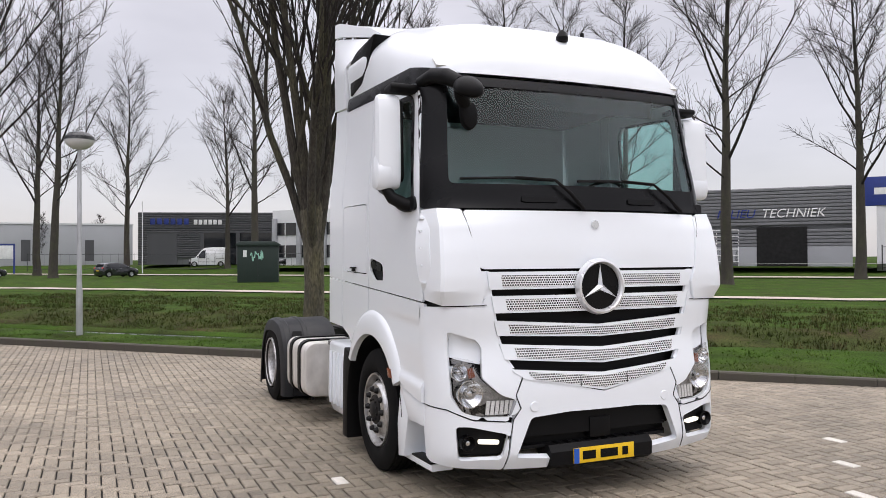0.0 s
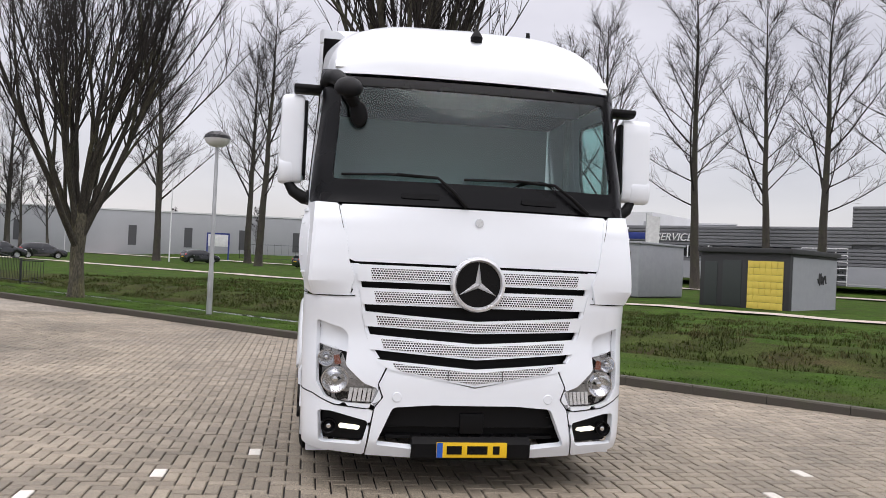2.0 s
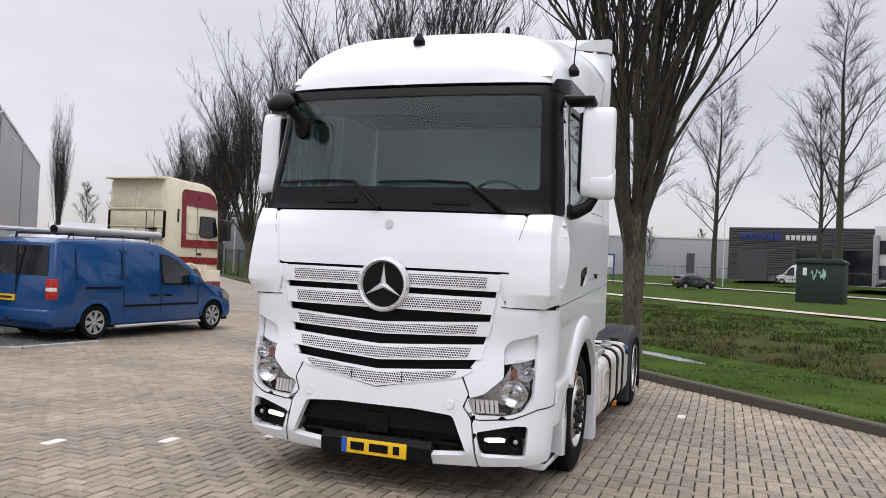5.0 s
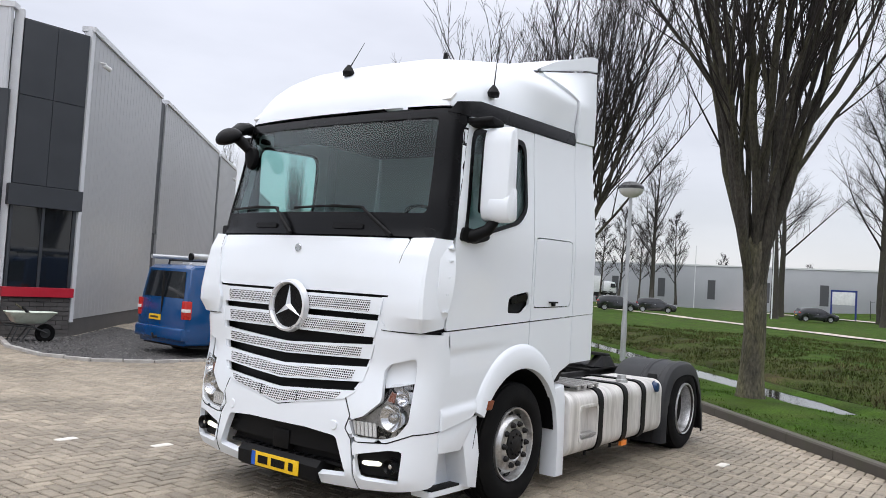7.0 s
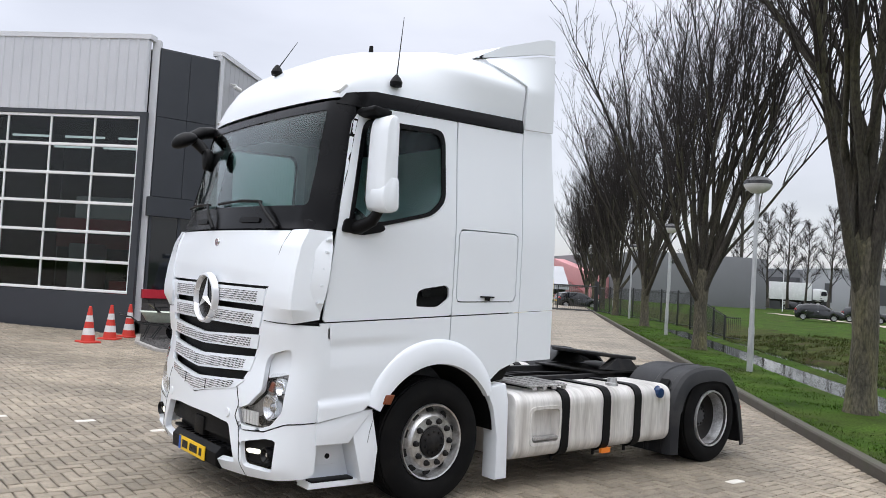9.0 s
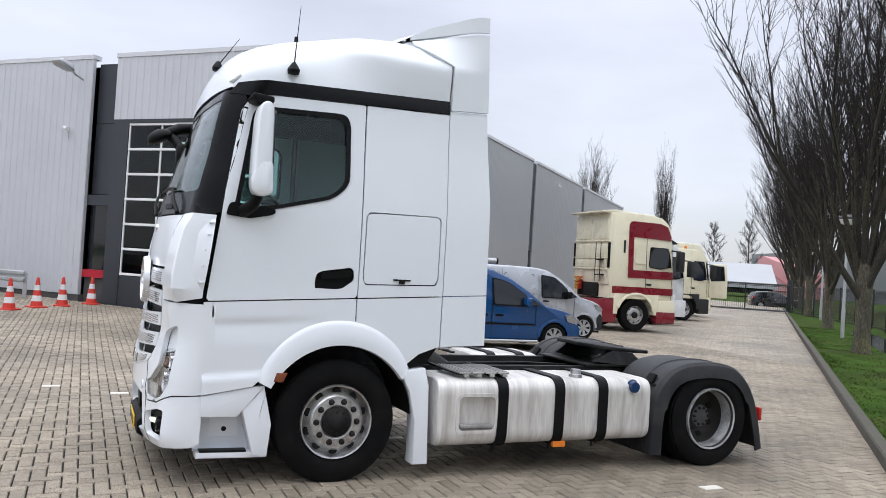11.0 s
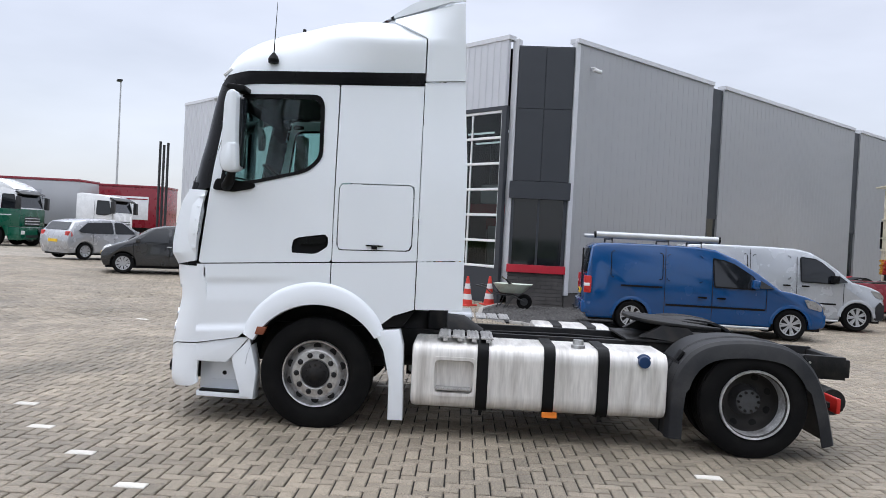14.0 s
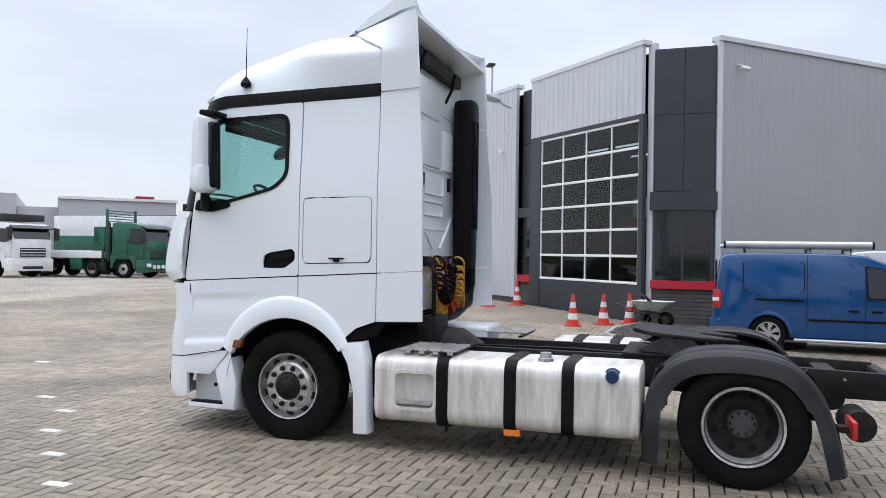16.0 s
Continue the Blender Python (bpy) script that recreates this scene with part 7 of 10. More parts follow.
def leader_tree(seed, height=28.0, r=0.44, first=0.27, nb=36, ratio=0.42, thin=1.0):
    rng = random.Random(seed)
    trunk, crown = Twigs(), Twigs()
    pts, _ = bend(rng, Vector((0, 0, -0.2)), Vector((0, 0, 1)), height, 12, 0.06, 0.045)
    trunk.tube([pts[0] + Vector((0, 0, 0.0)), pts[0] + Vector((0, 0, 0.25)), pts[0] + Vector((0, 0, 0.8))] + pts[1:9], [r * 1.45, r * 1.2, r * 1.03] + [r * (1.0 - 0.08 * k) for k in range(1, 9)], 0, 12)
    crown.tube(pts[8:], r * 0.36, 0.02, 6)
    for i in range(nb):
        t = first + (0.97 - first) * ((i + rng.random() * 0.8) / nb) ** 0.9
        k = min(int(t * 12), 11)
        p = pts[k].lerp(pts[k + 1], t * 12 - k)
        az = 2 * math.pi * (i * 0.381966 + rng.uniform(-0.08, 0.08))
        big = rng.random() < 0.4
        tilt = (rng.uniform(0.55, 0.85) if big else rng.uniform(0.8, 1.25)) - 0.30 * t
        d = Vector((math.cos(az) * math.sin(tilt), math.sin(az) * math.sin(tilt), math.cos(tilt)))
        L = height * ratio * (1.15 - 0.85 * t) * (rng.uniform(0.9, 1.25) if big else rng.uniform(0.45, 0.75))
        bp, _ = bend(rng, p, d, L, 7, 0.022, 0.12)
        r0 = r * (0.34 if big else 0.2) * (1.15 - t)
        crown.tube(bp, max(r0, 0.03 * thin), 0.014 * thin, 5)
        for j in range(12 if big else 9):
            n_ = 12 if big else 9
            t2 = 0.18 + 0.8 * (j + rng.random()) / n_
            k2 = min(int(t2 * 7), 6)
            q = bp[k2].lerp(bp[k2 + 1], t2 * 7 - k2)
            d3 = ((bp[k2 + 1] - bp[k2]).normalized() + Vector((rng.uniform(-0.75, 0.75), rng.uniform(-0.75, 0.75), rng.uniform(-0.2, 0.7)))).normalized()
            l2 = L * 0.38 * (1.1 - 0.5 * t2) * rng.uniform(0.6, 1.2)
            q2, _ = bend(rng, q, d3, l2, 3, 0.02, 0.14)
            crown.tube(q2, 0.023 * thin, 0.010 * thin, 4)
            for m in range(5):
                q4 = q2[1 + m % 3]
                d4 = (d3 + Vector((rng.uniform(-0.9, 0.9), rng.uniform(-0.9, 0.9), rng.uniform(-0.5, 0.5)))).normalized()
                q3, _ = bend(rng, q4, d4, rng.uniform(0.6, 1.7) * height / 28, 2, -0.02, 0.2)
                crown.tube(q3, 0.013 * thin, 0.008 * thin, 3)
    return trunk, None, crown


def tree_thing(made, label, group, bark, twig):
    e = thing("tree", Matrix.Identity(4), label, "tree", group)
    for nm, tw, mt in (("trunk", made[0], bark), ("branchwork", made[1], M["bark_limb"]), ("crown", made[2], twig)):
        if tw is None:
            continue
        ob = new(nm, tw.mesh(nm, mt))
        ob.parent = e
    return e


vl = "bare vase-shaped street tree with mossy trunk and many upright branches"
vases = [tree_thing(vase_tree(s, **k), vl, "trees along the kerb", M["bark"], M["bark_d"]) for s, k in ((11, {"fork": 2.5, "limbs": 11, "subs": 13, "spread": 0.36, "lean": (0.02, 0.05)}), (23, {"limbs": 14, "spread": 0.47, "height": 13.8, "subs": 14}))]
spots = [(-9.12, 0.64, 0, 0), (-18.0, -8.0, 1, 130), (-28.6, -17.9, 1, 220), (-38.7, -27.7, 1, 300), (-48.6, -37.0, 1, 75), (-58.5, -46.3, 1, 10), (-68.6, -55.8, 1, 160), (0.8, 10.1, 1, 60)]
used = [False, False]
for x, y, k, turn in spots:
    m = pose(x, y, 0.06, 0, 0, turn)
    if not used[k]:
        vases[k].matrix_basis, used[k] = m, True
    else:
        copy_thing(vases[k], m)
ll = "tall bare roadside tree with one straight trunk on the far grass"
leaders = [tree_thing(leader_tree(s, **k), ll, "trees along the road", M["bark_b"], M["bark_d"]) for s, k in ((5, {}), (8, {"height": 26.0, "nb": 32, "ratio": 0.44}))]
far_spots = [(-85, -6.8, 1.05), (-105, -21.5, 1.05), (-91.5, -19.0, 1.0), (-129, -48.6, 1.1), (-98.7, 0.8, 0.9), (-97.5, 12.7, 0.85), (-77.3, 12.3, 1.0), (-98.7, -9.0, 1.05), (-34, 35, 0.92), (-36.2, 50.4, 0.95),
             (-50, 38.7, 0.9), (-63.3, 25.5, 0.95), (-59.8, 33.2, 1.0), (-90, 30.5, 1.1), (-28, 62, 1.0), (-135, -75, 1.1), (-66, 44, 1.0)]
for i, (x, y, k) in enumerate(far_spots):
    r_ = Vector((x, y)) - K0
    m = pose(x, y, land_z(r_ @ KU, r_ @ KN), 0, 0, 77 * i) @ Matrix.Scale(k, 4)
    src = leaders[i % 2]
    if i < 2:
        src.matrix_basis = m
    else:
        o = copy_thing(src, m)
        o.scale = (k, k, k)
# two narrow poplars far behind the workshop and small bare trees along the far road
pl_ = tree_thing(vase_tree(40, height=14.0, fork=1.2, limbs=12, spread=0.15, r=0.22, subs=20), "narrow upright poplar with a few brown leaves", "poplars behind the workshop", M["bark_b"], M["bark_d"])
slim = Matrix.Diagonal((0.65, 0.65, 1.0, 1.0))
pl_.matrix_basis = pose(-46.4, -62.8, 0, 0, 0, 0) @ slim
copy_thing(pl_, pose(-52.6, -58.3, 0, 0, 0, 90) @ slim)
small = tree_thing(leader_tree(77, height=8.0, r=0.12, first=0.22, nb=24, ratio=0.34, thin=0.7), "small bare tree before the far warehouses", "small far trees", M["bark_b"], M["bark_d"])
sm = [(-93.9, -47.0, 1.5), (-100.3, -47.7, 1.7), (-92.3, -41.3, 1.3), (-99.7, -41.9, 1.6), (-90.6, -35.2, 1.2), (-96.8, -35.9, 1.6), (-99.8, -33.7, 1.5), (-132, -10, 1.0), (-134, -24, 0.9), (-133, -2, 1.0), (-140, -40, 1.1), (-150, -85, 1.6), (-160, -98, 1.7), (-140, -90, 1.5), (-120, -100, 1.6), (-105, -98, 1.5), (-92, -93, 1.3), (-100, -80, 1.2), (-115, -85, 1.4)]
for i, (x, y, k) in enumerate(sm):
    m = pose(x, y, 1.0, 0, 0, 50 * i)
    o = small if i == 0 else copy_thing(small, m)
    o.matrix_basis = m @ Matrix.Scale(k, 4)


# ---------------------------------------------------------------- street lamps, fence, gate
def street_lamp(m):
    e = thing("street_lamp", m, "grey steel lamp post with black-capped opal bowl", "lamp", "lamps along the kerb")
    part("pole", bm_lathe([(0.07, -0.1), (0.07, 1.0), (0.055, 1.15), (0.042, 4.2), (0.03, 4.25)], 16, "z"), M["galv"], e, "galvanised pole")
    part("door", bm_box((0.062, -0.035, 0.45), (0.073, 0.035, 0.85), 0.003), M["galv"], e)
    part("bowl", bm_lathe([(0.03, 4.16), (0.16, 4.19), (0.27, 4.27), (0.315, 4.36), (0.315, 4.375)], 32, "z"), M["opal"], e, "white opal bowl")
    part("cap", bm_lathe([(0.325, 4.375), (0.31, 4.45), (0.22, 4.53), (0.10, 4.565), (0.0, 4.57)], 32, "z"), M["lampshade"], e, "black domed cap")
    return e


lp = street_lamp(pose(-13.26, -3.59, 0.06))
for x, y in ((-23.7, -13.2), (-35.6, -24.2), (-46.3, -34.0)):
    copy_thing(lp, pose(x, y, 0.06, 0, 0, 30))


def pole_lamp(x, y, h, z=0.2, arm=0.5):
    e = thing("flood_lamp_post", pose(x, y, z, 0, 0, 30), "tall thin galvanised yard lamp post", "lamp", "yard lamp posts")
    part("pole", bm_lathe([(0.15, -1.0), (0.08, h), (0.0, h)], 10, "z"), M["galv"], e)
    part("head", bm_box((-0.15, -arm, h - 0.02), (0.45, arm, h + 0.18), 0.05), M["fence"], e, "black lamp head")
    return e


pole_lamp(40.3, -85.6, 18.0)
pole_lamp(71.0, -99.5, 18.0)
pole_lamp(13.5, -60.0, 18.0)

# fence along the lane's end and the ditch
fence = thing("steel_fence", Matrix.Identity(4), "black vertical-bar steel fence on the grass", "fence")


def fence_run(a, b, z, h0, h1, parent, gap=0.125):
    a, b = Vector((*a, z)), Vector((*b, z))
    L = (b - a).length
    n = max(2, int(L / gap))
    t = (b - a).normalized()
    for f, hz in ((0.06, 0.04), (0.94, 0.04)):
        p, q = a + Vector((0, 0, h0 * f)), b + Vector((0, 0, h1 * f))
        part("rail", bm_tube([p, q], 0.02, 4), M["fence"], parent)
    for i in range(0, n + 1, 20):
        p = a.lerp(b, i / n)
        h = h0 + (h1 - h0) * i / n
        part("post", bm_box((p.x - 0.035, p.y - 0.035, z - 0.1), (p.x + 0.035, p.y + 0.035, z + h + 0.05), 0.005), M["fence"], parent)
    src = None
    for i in range(n + 1):
        p = a.lerp(b, i / n)
        h = h0 + (h1 - h0) * i / n
        mm = Matrix.Translation(p) @ Matrix.Diagonal((1, 1, h, 1))
        if src is None:
            src = part("bar", bm_tube([(0, 0, 0), (0, 0, 1.0)], 0.011, 4), M["fence"], parent, m=mm)
        else:
            share("bar", src, parent, mm)


def sdxy(s, d):
    p = street(s, d)
    return (p.x, p.y)


fence_run(sdxy(55.0, 0.4), sdxy(38.5, 3.9), 0.05, 1.85, 1.85, fence)
fence_run(sdxy(38.5, 3.9), sdxy(31.5, 4.1), 0.05, 1.75, 0.95, fence)
fence_run(sdxy(31.5, 4.1), sdxy(30.5, 4.5), 0.0, 0.95, 0.95, fence)
gate = thing("sliding_gate", Matrix.Identity(4), "closed black sliding gate across the lane", "gate")
fence_run(sdxy(56, -11.0), sdxy(56, 0.2), 0.05, 1.85, 1.85, gate, gap=0.14)
for hz in (0.12, 1.9):
    part("beam", bm_tube([street(55.9, -11.0, hz), street(55.9, 0.2, hz)], 0.06, 4), M["fence"], gate)
part("gate_post", bm_box((street(56, 0.2).x - 0.12, street(56, 0.2).y - 0.12, 0), (street(56, 0.2).x + 0.12, street(56, 0.2).y + 0.12, 2.3), 0.02), M["fence"], gate)

# guard rail before the ribbed wall
gr_ = thing("guard_rail", Matrix.Identity(4), "galvanised crash barrier before the workshop wall", "barrier")
gp = [(0, 0.42), (0.05, 0.45), (0.05, 0.52), (0.0, 0.56), (0.0, 0.60), (0.05, 0.64), (0.05, 0.71), (0.0, 0.74), (-0.01, 0.74), (-0.01, 0.42)]
part("beam", bm_prism(gp, "x", 0, 12.0, 0.0), M["galv"], gr_, m=Matrix.Translation(street(12.95, -20.2, yard_z(4, -19))) @ Matrix.Rotation(math.atan2(-KN.y, -KN.x), 4, "Z"))
for i in range(7):
    p = street(13.05, -20.3 - i * 1.95)
    part("post", bm_box((p.x - 0.05, p.y - 0.05, 0.0), (p.x + 0.05, p.y + 0.05, yard_z(p.x, p.y) + 0.70), 0.006), M["galv"], gr_)

# wall lamps and cameras of the workshop
for d in (-19.75, -28.4):
    p = street(14.02, d, 6.62)
    e = tagged(new("wall_lamp"), "grey outdoor wall lamp on the cladding", "lamp", "wall lamps")
    e.matrix_basis = Matrix.Translation(p) @ Matrix.Rotation(math.atan2(-KU.y, -KU.x), 4, "Z")
    part("arm", bm_tube([(-0.05, 0, -0.1), (0.25, 0, -0.02), (0.5, 0.0, 0.12)], 0.03, 8), M["galv"], e)
    part("head", bm_prism(round_poly([(0.42, 0.02), (0.48, 0.22), (0.85, 0.30), (1.0, 0.24), (0.92, 0.10)], 0.05), "y", -0.17, 0.17, 0.05), M["galv"], e)
for pt, out in ((street(14.0, -20.25, 5.12), -KU), (street(14.0, -30.1, 5.12), -KU), (street(38.7, -11.95, 6.5), KN), (street(16.0, -11.95, 6.5), KN)):
    e = tagged(new("security_camera"), "small white camera on the wall", "camera", "security cameras")
    e.matrix_basis = Matrix.Translation(pt) @ Matrix.Rotation(math.atan2(out.y, out.x), 4, "Z")
    part("bracket", bm_tube([(-0.03, 0, 0.05), (0.12, 0, 0.03)], 0.025, 8), M["white_frame"], e)
    part("body", bm_tube([(0.05, 0, 0.0), (0.15, 0.22, -0.05)], [0.06, 0.055], 12), M["white_frame"], e)


# ---------------------------------------------------------------- yard clutter
def cone(x, y, turn, k=1.0):
    e = thing("traffic_cone", pose(x, y, yard_z(x, y) - 0.012, 0, 0, turn), "red and white striped traffic cone on the paving", "cone", "traffic cones")
    part("base", bm_prism(round_poly([(-0.20, -0.20), (0.20, -0.20), (0.20, 0.20), (-0.20, 0.20)], 0.05), "z", 0.0, 0.045, 0.012), M["cone_red"], e, "square red base")
    rad = lambda z: 0.145 - 0.115 * (z - 0.04) / 0.71
    for i, (a, b) in enumerate(((0.04, 0.17), (0.17, 0.31), (0.31, 0.44), (0.44, 0.57), (0.57, 0.75))):
        pr = [(rad(a), a), (rad(b), b)] if i < 4 else [(rad(a), a), (rad(b), b), (rad(b) * 0.6, b + 0.01), (0.0, b + 0.01)]
        part("band", bm_lathe(pr, 24, "z", cap=False), M["cone_white"] if i in (1, 3) else M["cone_red"], e, "white band" if i in (1, 3) else "red band")
    return e


c0 = cone(-0.80, -11.2, 10)
for x, y, t in ((-1.44, -11.9, 50), (-2.02, -12.45, 25), (1.66, -16.4, 70), (2.36, -15.5, 0), (2.92, -14.8, 35), (3.46, -13.95, 60)):
    copy_thing(c0, pose(x, y, yard_z(x, y) - 0.012, 0, 0, t))


def wheelbarrow(m):
    e = thing("wheelbarrow", m, "pale green wheelbarrow with tools in the tray", "wheelbarrow")
    tb = bmesh.new()
    rings = []
    for z, x0, x1, w in ((0.40, -0.22, 0.28, 0.17), (0.43, -0.28, 0.34, 0.21), (0.62, -0.40, 0.52, 0.32), (0.635, -0.42, 0.54, 0.335), (0.62, -0.385, 0.505, 0.305), (0.435, -0.26, 0.32, 0.195)):
        poly = round_poly([(x0, -w), (x1, -w * 0.8), (x1, w * 0.8), (x0, w)], 0.08)
        rings.append([tb.verts.new((x, y, z)) for x, y in poly])
    for a, b in zip(rings, rings[1:]):
        for i in range(len(a)):
            tb.faces.new((a[i], a[(i + 1) % len(a)], b[(i + 1) % len(a)], b[i]))
    tb.faces.new(rings[0])
    tb.faces.new(rings[-1])
    bmesh.ops.recalc_face_normals(tb, faces=tb.faces[:])
    part("tray", tb, M["barrow"], e, "pale green tray")
    for sg in (1, -1):
        part("handle", bm_tube([(0.38, 0.10 * sg, 0.20), (0.1, 0.18 * sg, 0.33), (-0.45, 0.27 * sg, 0.38), (-0.62, 0.28 * sg, 0.52), (-0.85, 0.28 * sg, 0.56)], 0.018, 8), M["fence"], e, "black tube handle")
        part("leg", bm_tube([(-0.2, 0.2 * sg, 0.33), (-0.32, 0.22 * sg, 0.0), (-0.15, 0.2 * sg, 0.0), (0.05, 0.17 * sg, 0.30)], 0.016, 8), M["fence"], e)
    part("wheel", bm_lathe([(0.10, -0.04), (0.17, -0.045), (0.195, -0.02), (0.195, 0.02), (0.17, 0.045), (0.10, 0.04)], 24, "y", (0.36, 0, 0.195), close=True), M["rubber"], e, "black wheel")
    part("hub", bm_lathe([(0, -0.03), (0.11, -0.03), (0.11, 0.03), (0, 0.03)], 16, "y", (0.36, 0, 0.195)), M["fence"], e)
    part("tool", bm_tube([(0.25, 0.05, 0.45), (-0.25, -0.02, 0.80)], 0.018, 8), M["bark"], e, "wooden tool handle")
    part("tool", bm_tube([(0.1, -0.1, 0.5), (-0.12, -0.05, 0.74)], [0.05, 0.02], 8), M["plastic"], e)
    return e


wheelbarrow(pose(-2.55, -12.05, yard_z(-2.5, -12) - 0.012, 0, 0, 165))

# gravel bed with its edging
gz0 = yard_z(-3.5, -11) - 0.0
gb_ = bmesh.new()
gb_.faces.new([gb_.verts.new((x, y, yard_z(x, y) + 0.012)) for x, y in GRAVEL])
gravel = part("gravel_bed", gb_, M["soil"])
tagged(gravel, "dark gravel bed beside the workshop wall", "gravel", kind="structure")
rng = random.Random(3)
gv, gf = [], []
while len(gv) < 6 * 2600:
    x, y = rng.uniform(-6.4, -1.7), rng.uniform(-15.2, -8.2)
    if not inside(GRAVEL, x, y):
        continue
    z, r = yard_z(x, y) + 0.014, rng.uniform(0.012, 0.034)
    b0 = len(gv)
    a0 = rng.uniform(0, 6.28)
    gv += [(x + r * math.cos(a0 + k * 1.57) * rng.uniform(0.7, 1.2), y + r * math.sin(a0 + k * 1.57) * rng.uniform(0.7, 1.2), z + r * 0.2) for k in range(4)] + [(x, y, z + r * 0.9), (x, y, z - 0.02)]
    for k in range(4):
        gf += [(b0 + k, b0 + (k + 1) % 4, b0 + 4), (b0 + (k + 1) % 4, b0 + k, b0 + 5)]
gme = bpy.data.meshes.new("gravel")
gme.from_pydata(gv, [], gf)
M["stone"] = mat("dark_gravel_stone", (0.085, 0.08, 0.078), 0.85, var=0.2, island=0.5)
gme.materials.append(M["stone"])
tagged(new("gravel", gme), "loose dark grey gravel stones", "gravel", kind="stuff")
edging = tagged(new("edging"), "light concrete edging round the gravel", "kerb", kind="structure")
for (x0, y0), (x1, y1) in list(zip(GRAVEL, GRAVEL[1:]))[:5]:
    L = math.hypot(x1 - x0, y1 - y0)
    n = max(1, round(L / 0.5))
    for i in range(n):
        a, b = (i + 0.02) / n, (i + 0.98) / n
        ax, ay, bx, by = x0 + (x1 - x0) * a, y0 + (y1 - y0) * a, x0 + (x1 - x0) * b, y0 + (y1 - y0) * b
        m = pose(ax, ay, yard_z(ax, ay), 0, 0, math.degrees(math.atan2(by - ay, bx - ax)))
        l = math.hypot(bx - ax, by - ay)
        part("edge_stone", bm_box((0, -0.05, -0.1), (l, 0.05, 0.05), 0.01), M["concrete"], edging, m=m)
# yellow hose by the crash barrier
part_h = part("garden_hose", bm_tube([Vector((4.3 + 0.5 * math.cos(t * 0.5) + t * 0.12, -18.6 - 0.14 * t + 0.12 * math.sin(t * 0.9), 0.20)) for t in range(22)], 0.016, 6), M["hose_y"])
tagged(part_h, "yellow garden hose lying before the barrier", "hose")


# ---------------------------------------------------------------- kiosks on the far grass
def scrawl(seed, w, h, parent, y, x0, z0, material, n=14, th=0.02):
    """Loose looping spray lines on an upright face."""
    r = random.Random(seed)
    pts = [Vector((x0 + w * i / n, y, z0 + h * r.uniform(-0.5, 0.5))) for i in range(n + 1)]
    fine = []
    for i in range(n):
        for k in range(4):
            t = k / 4
            a, b, c, d = pts[max(i - 1, 0)], pts[i], pts[i + 1], pts[min(i + 2, n)]
            fine.append(0.5 * ((2 * b) + (c - a) * t + (2 * a - 5 * b + 4 * c - d) * t * t + (3 * b - a - 3 * c + d) * t ** 3))
    return part("spray_mark", bm_tube(fine, th, 5), material, parent, "sprayed scribble")


kiosk = thing("transformer_kiosk", Matrix.Translation((-44.0, 12.2, -0.08)) @ Matrix.Rotation(math.atan2(5.6, 7.35), 4, "Z"), "grey transformer kiosk with yellow panels and dark doors", "kiosk")
KL, KD, KH = 9.2, 5.6, 3.35
part("body", bm_box((0, 0, 0.12), (KL, KD, KH - 0.12), 0.03), M["kiosk"], kiosk, "grey kiosk wall")
part("plinth", bm_box((0.05, 0.05, -0.3), (KL - 0.05, KD - 0.05, 0.12)), M["kiosk_dk"], kiosk)
part("roof", bm_box((-0.08, -0.08, KH - 0.12), (KL + 0.08, KD + 0.08, KH), 0.02), M["kiosk"], kiosk, "flat grey roof slab")
for x0, x1, mt, nm in ((0.75, 2.05, "kiosk_door", "door"), (2.2, 6.9, "kiosk_yel", "panel"), (7.05, 8.65, "kiosk_door", "door")):
    part(nm, bm_box((x0, -0.04, 0.2), (x1, 0.02, 2.75), 0.015), M[mt], kiosk, "yellow painted panel" if nm == "panel" else "dark steel door")
for i in range(1, 5):
    part("roof_joint", bm_box((KL * i / 5 - 0.01, -0.012, 2.8), (KL * i / 5 + 0.01, 0.01, KH - 0.13)), M["kiosk_dk"], kiosk)
scrawl(4, 1.1, 0.5, kiosk, -0.055, 0.85, 1.95, M["spray"])
scrawl(5, 1.2, 0.5, kiosk, -0.055, 7.25, 1.85, M["spray"])
scrawl(6, 1.2, 0.5, kiosk, -0.055, 2.7, 2.05, M["spray_b"])
part("notice", bm_box((1.3, -0.05, 2.15), (1.62, -0.035, 2.42)), M["sign_white"], kiosk)
part("notice", bm_box((7.8, -0.05, 2.15), (8.1, -0.035, 2.42)), M["sign_white"], kiosk)
k2 = thing("transformer_kiosk", Matrix.Translation((-32.2, 19.3, -0.1)) @ Matrix.Rotation(math.atan2(2.7, 3.9), 4, "Z"), "dark brick kiosk with a yellow tiled panel", "kiosk")
part("body", bm_box((0, 0, -0.2), (4.7, 6.2, 2.85), 0.02), M["kiosk_dk"], k2, "dark kiosk wall")
part("roof", bm_box((-0.12, -0.15, 2.85), (4.85, 6.35, 3.1), 0.03), M["kiosk_dk"], k2, "dark roof slab")
part("side_wall", bm_box((4.69, 0.3, 0.0), (4.72, 6.1, 2.7)), M["kiosk"], k2, "grey side wall")
part("door", bm_box((0.25, -0.03, 0.1), (0.95, 0.02, 2.35), 0.01), M["kiosk_door"], k2)
part("door", bm_box((1.25, -0.03, 0.1), (2.25, 0.02, 2.45), 0.01), M["kiosk_door"], k2)
for i in range(6):
    for j in range(7):
        part("tile", bm_box((2.6 + i * 0.30, -0.06, 0.05 + j * 0.345), (2.6 + i * 0.30 + 0.29, 0.0, 0.05 + j * 0.345 + 0.335), 0.006), M["kiosk_yel"], k2)
